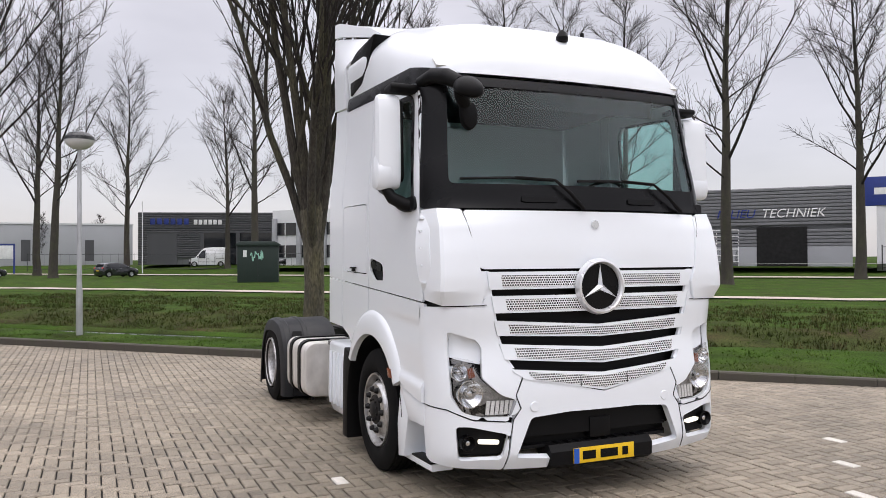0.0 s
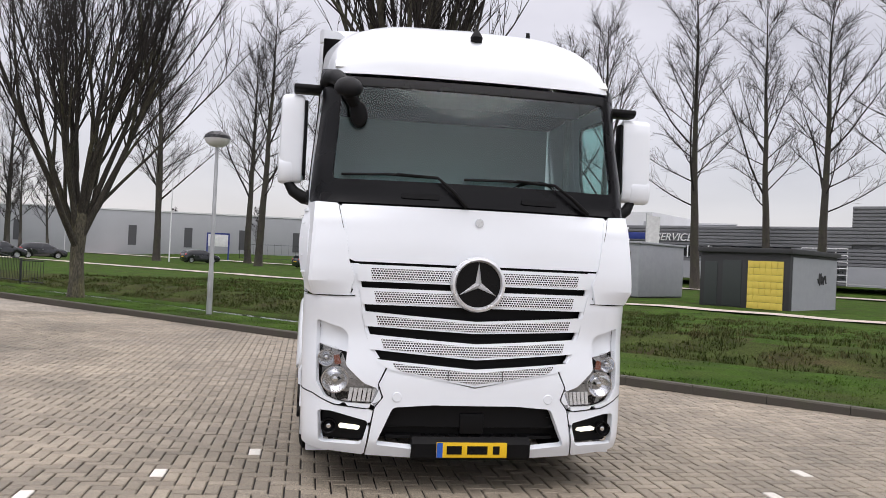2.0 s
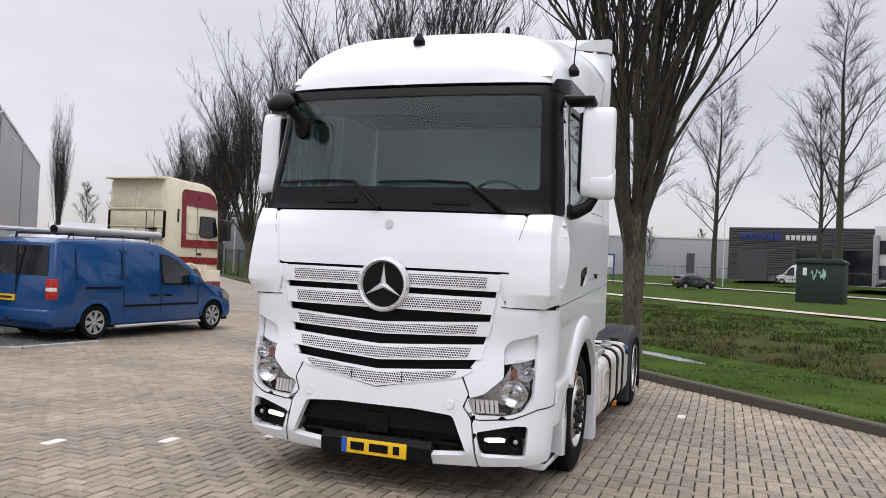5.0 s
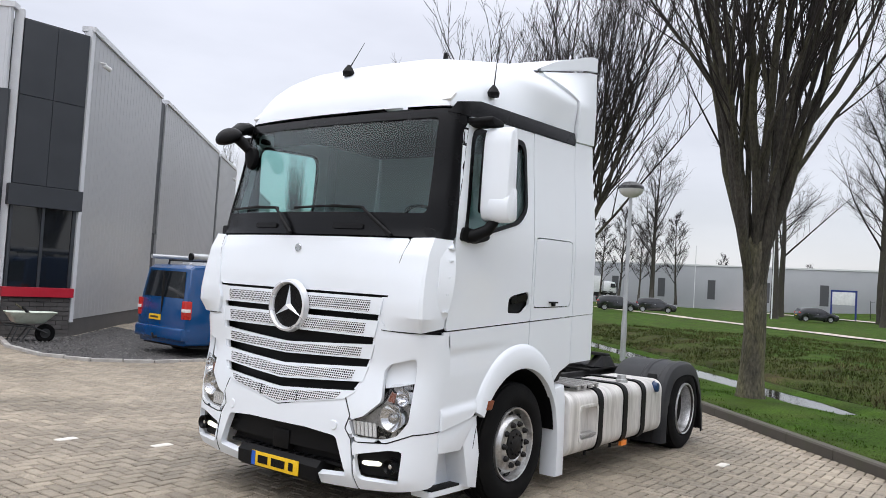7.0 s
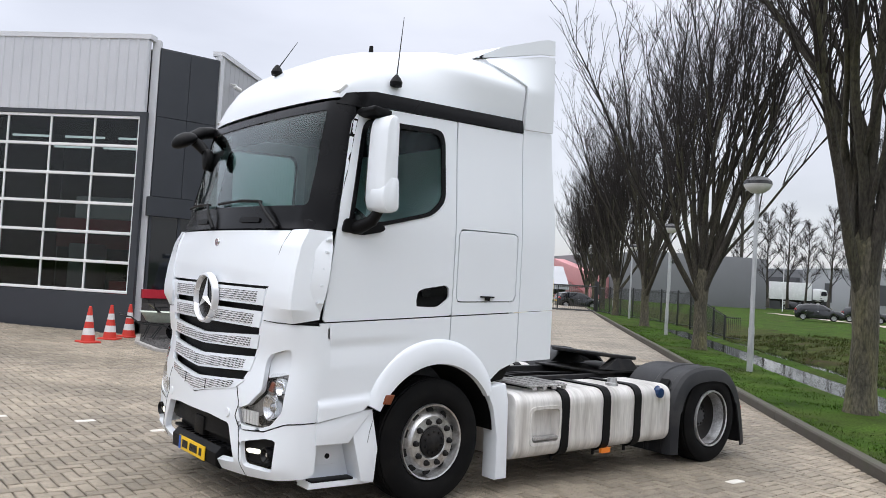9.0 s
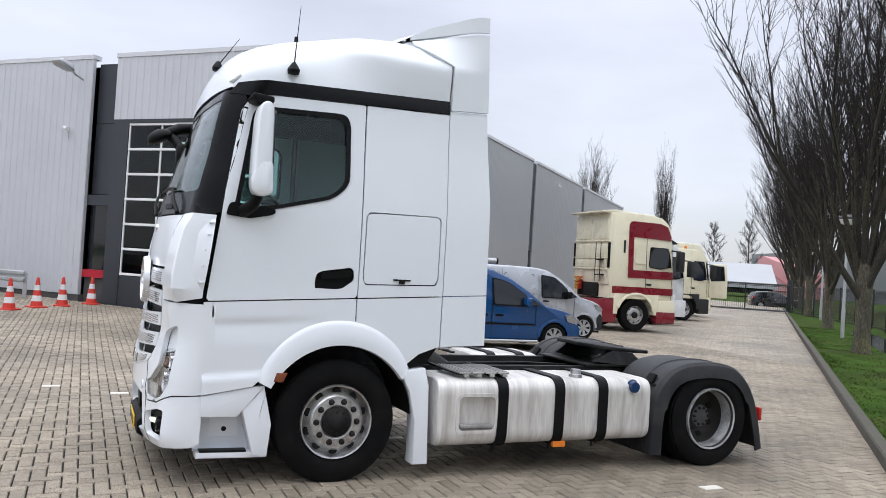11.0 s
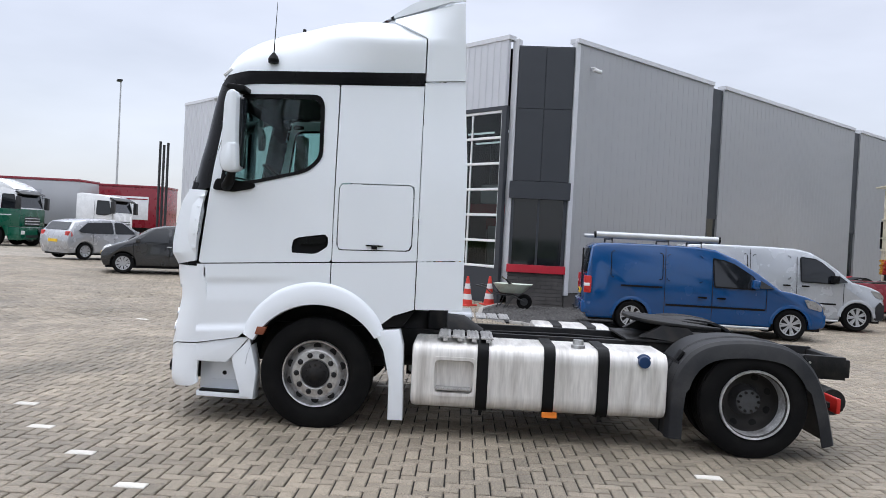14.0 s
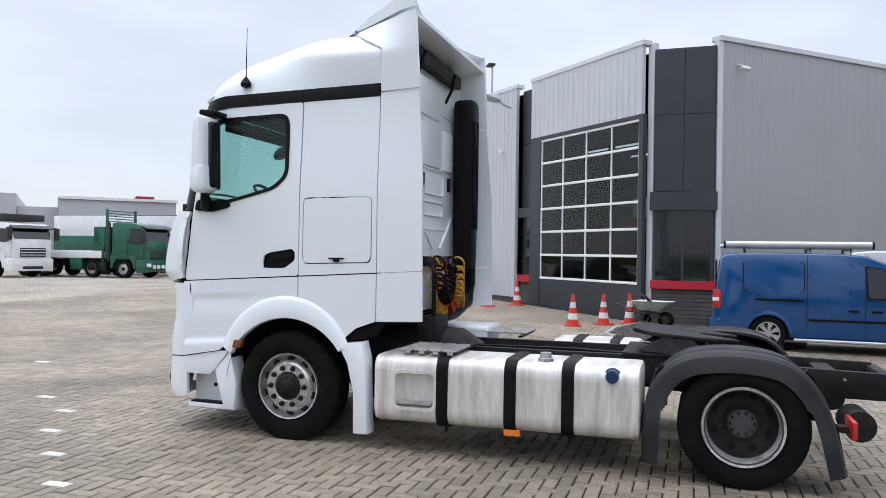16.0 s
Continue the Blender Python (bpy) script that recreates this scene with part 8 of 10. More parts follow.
sw_ = scrawl(9, 1.2, 0.7, k2, 0.0, 0.0, 1.7, M["kiosk_dk"], n=16, th=0.03)
sw_.matrix_basis = Matrix.Translation((4.75, 3.4, 0)) @ Matrix.Rotation(radians(90), 4, "Z")
gbx = thing("steel_cabinet", Matrix.Translation((-57.2, 7.2, -0.1)) @ Matrix.Rotation(radians(76), 4, "Z"), "dark green lidded steel cabinet with sprayed marks on the grass", "cabinet")
part("body", bm_box((0, 0, -0.1), (3.15, 2.6, 2.95), 0.03), M["greenbox"], gbx)
part("lid", bm_prism([(-0.12, 2.95), (3.27, 2.95), (3.27, 3.10), (2.9, 3.3), (0.25, 3.3), (-0.12, 3.10)], "y", -0.12, 2.72, 0.03), M["greenbox"], gbx, "overhanging lid")
part("seam", bm_box((1.55, -0.012, 0.1), (1.60, 0.01, 2.9)), M["fence"], gbx)
scrawl(12, 1.0, 0.9, gbx, -0.03, 1.0, 2.2, M["spray"], n=18, th=0.035)
part("sticker", bm_box((0.45, -0.03, 2.05), (0.72, -0.01, 2.6), 0.02), M["sign_white"], gbx)


# grass blades on the verge, longer and tussocky on the rough bank
def blade_field(name, label, material, count, seed, d_of, h_of, width, per, keep):
    rng = random.Random(seed)
    tv, tf = [], []
    for _ in range(count):
        s_, d_ = rng.uniform(-9, 36), d_of(rng.random())
        p = street(s_, d_)
        if 4.2 < d_ < 5.1 or (2.18 < d_ < 3.45 and 8 < s_ < 40) or not keep(p, d_):
            continue
        z = land_z(s_, d_) - 0.01
        h0 = h_of(rng.random(), p)
        for _ in range(per):
            a = rng.uniform(0, 6.283)
            h = h0 * rng.uniform(0.6, 1.15)
            w, o = width * rng.uniform(0.7, 1.3), h * rng.uniform(0.2, 1.1)
            bx, by = p.x + 0.05 * rng.uniform(-1, 1), p.y + 0.05 * rng.uniform(-1, 1)
            k = len(tv)
            tv += [(bx - w * math.sin(a), by + w * math.cos(a), z), (bx + w * math.sin(a), by - w * math.cos(a), z), (bx + o * math.cos(a), by + o * math.sin(a), z + h)]
            tf.append((k, k + 1, k + 2))
    me = bpy.data.meshes.new(name)
    me.from_pydata(tv, [], tf)
    me.materials.append(material)
    return tagged(new(name, me), label, "grass", kind="stuff")


M["blade"] = mat("grass_blades", (0.048, 0.094, 0.013), 0.8, var=0.4, scale=0.8, fvar=0.2, bump=0, island=0.55, spec=0.1, dirt=((0.075, 0.064, 0.028), 0.6, 0.5))
M["blade_dry"] = mat("rough_bank_blades", (0.046, 0.062, 0.016), 0.85, var=0.4, scale=0.7, fvar=0.2, bump=0, island=0.6, spec=0.1, dirt=((0.088, 0.066, 0.036), 0.8, 0.9))
blade_field("grass_tufts", "short uneven winter grass blades on the verge", M["blade"], 60000, 91, lambda u: 0.18 + 24 * u ** 1.7,
            lambda u, p: (0.015 + 0.03 * u) * (1 + 0.9 * max(0, noise.noise(p * 0.9))), 0.008, 3, lambda p, d: noise.noise(p * 0.5) > -0.3)
blade_field("bank_tussocks", "long matted grass and dry stalks on the ditch bank", M["blade_dry"], 34000, 17, lambda u: 5.0 + 13 * u ** 1.2,
            lambda u, p: (0.05 + 0.10 * u * u) * (1 + 1.3 * max(0, noise.noise(p * 0.7))), 0.011, 4, lambda p, d: noise.noise(p * 0.8) > -0.15)


# ---------------------------------------------------------------- vehicles (x ahead from the rear axle, y to the left)
def hull(outline, hw, bevel, top=None):
    """A vehicle body: the side outline in (x, z), half as wide as hw(x, z) tells, its edges rounded."""
    bm = bmesh.new()
    rings = []
    for sg in (-1, 1):
        layers = [(shrink(outline, bevel * k), off) for k, off in ((1.0, 0.0), (0.30, 0.30 * bevel), (0.0, bevel))]
        layers = layers if sg < 0 else layers[::-1]
        for poly, off in layers:
            rings.append([bm.verts.new((x, sg * (hw(x, z) - off), z)) for x, z in poly])
    n = len(outline)
    fs = [bm.faces.new(rings[0]), bm.faces.new(rings[-1][::-1])]
    for a, b in zip(rings, rings[1:]):
        for i in range(n):
            fs.append(bm.faces.new((a[i], b[i], b[(i + 1) % n], a[(i + 1) % n])))
    bmesh.ops.recalc_face_normals(bm, faces=fs)
    return bm


def side_plate(poly, hw, lift, thick, cell, sg):
    f = (lambda a, z: Vector((-a, hw(-a, z), z))) if sg > 0 else (lambda a, z: Vector((a, -hw(a, z), z)))
    tr = [(-x, z) for x, z in poly] if sg > 0 else poly
    return bm_panel(tr, [], f, cell, thick, lift)


def cross_plate(p, q, hw, inset, lift, n=8):
    """A bowed plate across the vehicle between two outline points (windscreen, rear window)."""
    bm = bmesh.new()
    p, q = Vector(p), Vector(q)
    d = (q - p).normalized()
    nrm = Vector((-d.y, d.x))
    rows = []
    for lay in (lift, lift - 0.02):
        for t in (0.06, 0.5, 0.94):
            a = p.lerp(q, t) + nrm * lay
            w = hw(a.x, a.y) - inset
            rows.append([bm.verts.new((a.x, w * (-1 + 2 * i / n), a.y)) for i in range(n + 1)])
    for a, b in ((0, 1), (1, 2), (4, 3), (5, 4)):
        for i in range(n):
            bm.faces.new((rows[a][i], rows[a][i + 1], rows[b][i + 1], rows[b][i]))
    bmesh.ops.recalc_face_normals(bm, faces=bm.faces[:])
    return bm


def road_wheel(parent, x, y, R, w, sg, rim_mat, spokes=7, rim_r=None):
    e = new("wheel")
    e.parent = parent
    e.matrix_basis = Matrix.Translation((x, y, R)) @ (Matrix.Identity(4) if sg > 0 else Matrix.Rotation(math.pi, 4, "Z"))
    rr = rim_r or R * 0.68
    part("tyre", bm_lathe([(rr, -w / 2 + 0.01), (R - 0.03, -w / 2), (R, -w / 2 + 0.03), (R, w / 2 - 0.03), (R - 0.03, w / 2), (rr, w / 2 - 0.01)], 36, "y", close=True), M["rubber"], e, "black tyre")
    # the shade behind the spokes is painted near-black
    part("rim", bm_lathe([(rr, w / 2 - 0.015), (rr - 0.015, w / 2 - 0.01), (rr - 0.03, w / 2 - 0.05), (0.0, w / 2 - 0.07)], 32, "y", cap=False), M["hole"], e, "rim well, its shade put into the near-black colour")
    part("rim_ring", bm_lathe([(rr + 0.003, w / 2 - 0.02), (rr, w / 2 - 0.004), (rr - 0.018, w / 2 - 0.006), (rr - 0.02, w / 2 - 0.03)], 32, "y", close=True), rim_mat, e)
    sp = bmesh.new()
    for k in range(spokes):
        for off in (-0.13, 0.13):
            a = 2 * math.pi * k / spokes + off
            c, s = math.cos(a), math.sin(a)
            d, t = Vector((c, 0, s)), Vector((-s, 0, c))
            q = [d * r + t * ww + Vector((0, yy, 0)) for r, ww, yy in ((0.04, -0.014, w / 2 - 0.02), (0.04, 0.014, w / 2 - 0.02), (rr - 0.012, 0.020, w / 2 - 0.012), (rr - 0.012, -0.020, w / 2 - 0.012))]
            f = sp.faces.new([sp.verts.new(p) for p in q])
            bk = [sp.verts.new(p - Vector((0, 0.025, 0))) for p in q]
            for i in range(4):
                sp.faces.new((f.verts[i], f.verts[(i + 1) % 4], bk[(i + 1) % 4], bk[i]))
    bmesh.ops.recalc_face_normals(sp, faces=sp.faces[:])
    part("spokes", sp, rim_mat, e, "alloy spokes")
    part("hub", bm_lathe([(0, w / 2 - 0.005), (0.05, w / 2 - 0.008), (0.055, w / 2 - 0.05), (0, w / 2 - 0.05)], 18, "y"), rim_mat, e)
    return e


def arch(cx, R, z0, n=9):
    return [(cx + R * math.cos(math.pi * (1 - i / n)), z0 + R * math.sin(math.pi * (1 - i / n))) for i in range(n + 1)]


def belt_w(w, belt, top, tuck):
    return lambda x, z: w - tuck * max(0.0, min(1.0, (z - belt) / (top - belt))) ** 1.2 - 0.05 * max(0.0, (0.5 - z) / 0.5)


# side shapes of the vans: front and roof line, glass, panels and gaps in (x, z)
SMALL_VAN = dict(
    wb=3.25, rear=0.98, H=1.85, W=0.89, R=0.32,
    nose=[(3.97, 0.45), (3.965, 0.60), (3.915, 0.73), (3.80, 0.83), (3.56, 0.92), (3.26, 0.99), (3.02, 1.03)],
    screen=[(2.56, 1.355), (2.12, 1.625), (1.68, 1.80)],
    roof=[(1.32, 1.838), (0.60, 1.85), (-0.40, 1.845), (-0.76, 1.82), (-0.875, 1.75)],
    tail=[(-0.945, 1.20), (-1.0, 0.72)],
    glass=[(2.52, 1.03), (2.47, 1.27), (2.10, 1.495), (1.90, 1.565), (1.66, 1.60), (1.70, 1.04)],
    quarter=[(2.90, 1.045), (2.60, 1.215), (2.60, 1.04)],
    panels=((0.63, -0.46, 1.11, 1.68), (1.44, 0.71, 1.09, 1.66)), gaps=((0.665, 0.34, 1.78), (1.64, 0.34, 1.62), (2.74, 0.55, 1.02)),
    rail=(0.62, -0.24, 0.955), strip=(2.72, 0.70, 0.60), handles=((1.54, 0.79), (1.92, 0.79)), mirror=2.52,
    lamp=[(3.50, 0.865), (3.60, 0.69), (3.90, 0.62), (3.885, 0.73), (3.74, 0.835)], belt=1.0)
LARGE_VAN = dict(
    wb=3.20, rear=0.97, H=1.93, W=0.95, R=0.33,
    nose=[(3.86, 0.45), (3.86, 0.70), (3.83, 0.88), (3.74, 0.97), (3.52, 1.06), (3.24, 1.13), (3.06, 1.17)],
    screen=[(2.72, 1.44), (2.40, 1.67), (2.05, 1.85)],
    roof=[(1.72, 1.91), (1.0, 1.93), (-0.40, 1.925), (-0.78, 1.90), (-0.88, 1.82)],
    tail=[(-0.94, 1.20), (-1.0, 0.72)],
    glass=[(2.66, 1.13), (2.62, 1.38), (2.36, 1.585), (2.20, 1.67), (1.86, 1.70), (1.88, 1.14)],
    quarter=[(2.96, 1.165), (2.73, 1.33), (2.73, 1.14)],
    panels=((1.62, 0.72, 1.16, 1.74), (0.60, -0.46, 1.16, 1.74)), gaps=((0.66, 0.34, 1.86), (1.76, 0.34, 1.72), (2.86, 0.60, 1.12)),
    rail=(0.58, -0.40, 1.05), strip=(2.70, 0.62, 0.62), handles=((1.62, 1.02), (2.06, 1.02)), mirror=2.66,
    lamp=[(3.48, 1.00), (3.62, 0.84), (3.85, 0.77), (3.83, 0.87), (3.72, 0.955)], belt=1.1)


def panel_van(m, paint, label, rims, rack, shape, plate=True, bumper=None, spokes=7, tall=1.0):
    e = thing("panel_van", m, label, "van", "vans beside the workshop")
    wb, H, W, R = shape["wb"], shape["H"], shape["W"], shape["R"]
    z0, A, xr, xf = 0.24, R + 0.06, -shape["rear"], shape["nose"][0][0]
    low = [(xr, 0.45), (xr + 0.05, z0)] + [(-A, z0)] + arch(0, A, R - 0.02)[1:-1] + [(A, z0), (wb - A, z0)] + arch(wb, A, R - 0.02)[1:-1] + [(wb + A, z0), (xf - 0.08, z0)]
    up = lambda ps: [(x, z if z < 1.2 else 1.2 + (z - 1.2) * tall) for x, z in ps]
    nose, screen, roof, tail = (up(shape[k]) for k in ("nose", "screen", "roof", "tail"))
    H = up([(0, H)])[0][1]
    hw0 = belt_w(W, shape["belt"], H, 0.12)
    hw = lambda x, z: hw0(x, z) - 0.14 * max(0.0, (x - wb - 0.1) / (xf - wb - 0.1)) ** 2
    part("body", hull((low + nose + screen + roof + tail)[::-1], hw, 0.045), paint, e, smooth=40)
    part("underbody", bm_box((xr + 0.1, -W + 0.12, 0.2), (xf - 0.1, W - 0.12, 0.5)), M["plastic"], e, "dark underbody")
    part("windscreen", cross_plate(nose[-1], screen[-1], hw, 0.10, 0.055), M["dk_glass"], e, "raked windscreen")
    part("rear_window", cross_plate((xr + 0.10, H - 0.12), (xr + 0.035, 1.13), hw, 0.13, 0.006), M["dk_glass"], e, "dark rear window")
    for sg in (1, -1):
        f_ = (lambda a, z: Vector((-a, hw(-a, z), z))) if sg > 0 else (lambda a, z: Vector((a, -hw(a, z), z)))
        tr_ = (lambda ps: [(-x, z) for x, z in ps]) if sg > 0 else (lambda ps: ps)
        win, pane = round_poly(up(shape["glass"]), 0.03), round_poly(up(shape["quarter"]), 0.02, 2)
        cx, cz = sum(p[0] for p in win) / len(win), sum(p[1] for p in win) / len(win)
        part("window_frame", side_plate([(x + (x - cx) * 0.07, z + (z - cz) * 0.10) for x, z in win], hw, 0.003, 0.006, 0.05, sg), M["gloss_black"], e, "black window surround")
        part("side_window", side_plate(win, hw, 0.008, 0.008, 0.05, sg), M["dk_glass"], e, "dark side window")
        part("fixed_pane", side_plate(pane, hw, 0.008, 0.010, 0.04, sg), M["dk_glass"], e, "small fixed pane")
        for x0, x1, za, zb in shape["panels"]:
            pn = round_poly(up([(x0, za), (x0, zb), (x1, zb), (x1, za)]), 0.07, 4)
            mx, mz = (x0 + x1) / 2, (za + zb) / 2
            pi_ = [(x + (mx - x) * 0.03, z + (mz - z) * 0.05) for x, z in pn]
            # thin black ring: the pressing's shaded edge put in as colour
            part("panel_groove", bm_panel(tr_(pn), [tr_(pi_)], f_, 0.03, 0.008, 0.004), M["gloss_black"], e, "shade line painted round the pressed panel")
        for x, za, zb in shape["gaps"]:
            part("door_gap", side_plate([(x, za), (x, zb), (x + 0.012, zb), (x + 0.012, za)], hw, 0.002, 0.004, 0.2, sg), M["hole"], e)
        x0, x1, z = shape["rail"]
        part("slide_rail", side_plate([(x0, z - 0.02), (x0, z + 0.02), (x1, z + 0.02), (x1, z - 0.02)], hw, 0.004, 0.006, 0.15, sg), M["plastic"], e, "black sliding door rail")
        x0, x1, z = shape["strip"]
        part("rub_strip", side_plate([(x0, z - 0.02), (x0, z + 0.02), (x1, z + 0.02), (x1, z - 0.02)], hw, 0.012, 0.015, 0.2, sg), M["plastic"], e, "black rub strip")
        part("sill_bar", bm_tube([(0.45, sg * (W + 0.02), 0.22), (wb - 0.45, sg * (W + 0.02), 0.22)], 0.03, 8), M["galv"], e, "bright side bar")
        for x, z in shape["handles"]:
            part("door_handle", side_plate(round_poly([(x, z - 0.02), (x, z + 0.02), (x - 0.18, z + 0.02), (x - 0.18, z - 0.02)], 0.015, 2), hw, 0.022, 0.02, 0.1, sg), M["gloss_black"], e)
        xm, zm = shape["mirror"], shape["belt"]
        part("mirror", bm_prism(round_poly([(xm + 0.02, zm + 0.02), (xm + 0.05, zm + 0.20), (xm - 0.10, zm + 0.22), (xm - 0.12, zm + 0.04)], 0.03), "y", sg * (W + 0.0), sg * (W + 0.19), 0.025), paint if not bumper else M["plastic"], e, "door mirror")
        part("tail_lamp", bm_box((xr - 0.02, min(sg * (W - 0.14), sg * (W + 0.003)), 0.76), (xr + 0.13, max(sg * (W - 0.14), sg * (W + 0.003)), 1.12), 0.02), M["red"], e, "red tail lamp")
        part("lamp_band", bm_box((xr - 0.024, min(sg * (W - 0.13), sg * (W + 0.007)), 0.90), (xr + 0.10, max(sg * (W - 0.13), sg * (W + 0.007)), 0.97), 0.01), M["opal"], e)
        lamp = part("headlamp", side_plate(round_poly(shape["lamp"], 0.025), hw, 0.004, 0.03, 0.03, sg), M["lamp_silver"], e, "clear headlamp")
        part("lamp_front", bm_prism(round_poly([(xf - 0.10, 0.66), (xf + 0.004, 0.64), (xf - 0.01, 0.74), (xf - 0.07, 0.79)], 0.02), "y", sg * (W - 0.42), sg * (W - 0.13), 0.02), M["lamp_silver"], lamp)
        for cx_ in (0, wb):
            road_wheel(e, cx_, sg * (W - 0.11), R, 0.21, sg, rims, spokes)
            lip = bmesh.new()
            prev = None
            for i in range(19):
                a = math.pi * (0.02 + 0.96 * i / 18)
                ww = hw(cx_ + A * math.cos(a), 0.6)
                ring = [lip.verts.new((cx_ + r * math.cos(a), sg * (ww + y), R - 0.02 + r * math.sin(a))) for r, y in ((A - 0.012, -0.06), (A - 0.012, 0.004), (A + 0.02, 0.012), (A + 0.06, -0.002), (A + 0.06, -0.04))]
                if prev:
                    for k in range(4):
                        lip.faces.new((prev[k], prev[k + 1], ring[k + 1], ring[k]))
                prev = ring
            bmesh.ops.recalc_face_normals(lip, faces=lip.faces[:])
            part("arch_lip", lip, paint, e, "flared wheel arch lip")
    part("rear_bumper", bm_prism(round_poly([(xr - 0.07, 0.34), (xr - 0.07, 0.58), (xr + 0.15, 0.60), (xr + 0.15, 0.32)], 0.04), "y", -W + 0.01, W - 0.01, 0.03), bumper or paint, e, "rear bumper")
    zb_ = 0.62 if not bumper else 0.74
    part("front_bumper", bm_prism(round_poly([(xf + 0.035, 0.34), (xf + 0.035, zb_ - 0.06), (xf - 0.14, zb_), (xf - 0.14, 0.26), (xf - 0.02, 0.26)], 0.04), "y", -W + 0.13, W - 0.13, 0.05), bumper or paint, e, "front bumper")
    if bumper:
        for sg in (1, -1):
            part("bumper_end", side_plate(round_poly([(wb + A + 0.02, 0.28), (wb + A + 0.06, 0.62), (xf - 0.10, 0.74), (xf - 0.02, 0.60), (xf - 0.04, 0.28)], 0.04), hw, 0.012, 0.03, 0.05, sg), bumper, e, "dark bumper end")
    part("grille", bm_box((xf - 0.03, -0.45, 0.62), (xf + 0.02, 0.45, 0.74), 0.01), M["plastic"], e, "black grille")
    part("tow_bar", bm_tube([(xr + 0.1, 0, 0.36), (xr - 0.14, 0, 0.36), (xr - 0.17, 0, 0.44)], 0.025, 8), M["fence"], e)
    if plate:
        part("number_plate", bm_box((xr - 0.04, -0.02, 0.70), (xr - 0.02, 0.40, 0.81)), M["yellow"], e, "yellow number plate")
        part("plate_bar", bm_box((xr - 0.043, 0.04, 0.735), (xr - 0.039, 0.34, 0.775)), M["fence"], e)
    part("door_split", bm_box((xr - 0.018, -0.008, 0.62), (xr + 0.02, 0.008, H - 0.15)), M["hole"], e)
    if rack:
        for x in (-0.45, 0.72, 1.40):
            part("roof_bar", bm_tube([(x, -W + 0.14, H - 0.05), (x, -W + 0.17, H + 0.075), (x, W - 0.17, H + 0.075), (x, W - 0.14, H - 0.05)], 0.022, 8), M["fence"], e, "black roof bar")
        pc = part("pipe_case", bm_tube([(xr + 0.18, -W + 0.24, H + 0.15), (1.78, -W + 0.24, H + 0.15)], 0.07, 14), M["galv"], e, "aluminium roof pipe case")
        for x in (xr + 0.16, 1.76):
            part("end_cap", bm_tube([(x, -W + 0.24, H + 0.15), (x + 0.04, -W + 0.24, H + 0.15)], 0.074, 14), M["plastic"], pc, "black end cap")
        part("pipe_case", bm_tube([(xr + 0.05, W - 0.28, H + 0.13), (1.6, W - 0.28, H + 0.13)], 0.045, 10), M["galv"], e, "aluminium roof tube")
    return e


blue = panel_van(pose(-4.93, -9.42, -0.01, 0, 0, 176.0), M["blue_van"], "blue panel van with aluminium roof carrier, parked on gravel", M["silver_car"], True, SMALL_VAN)
white = panel_van(pose(-7.70, -12.25, 0.0, 0, 0, 176.0), M["grey_van"], "silver-grey panel van with dark bumper, parked behind the blue van", M["galv"], False, LARGE_VAN, bumper=M["guard"])


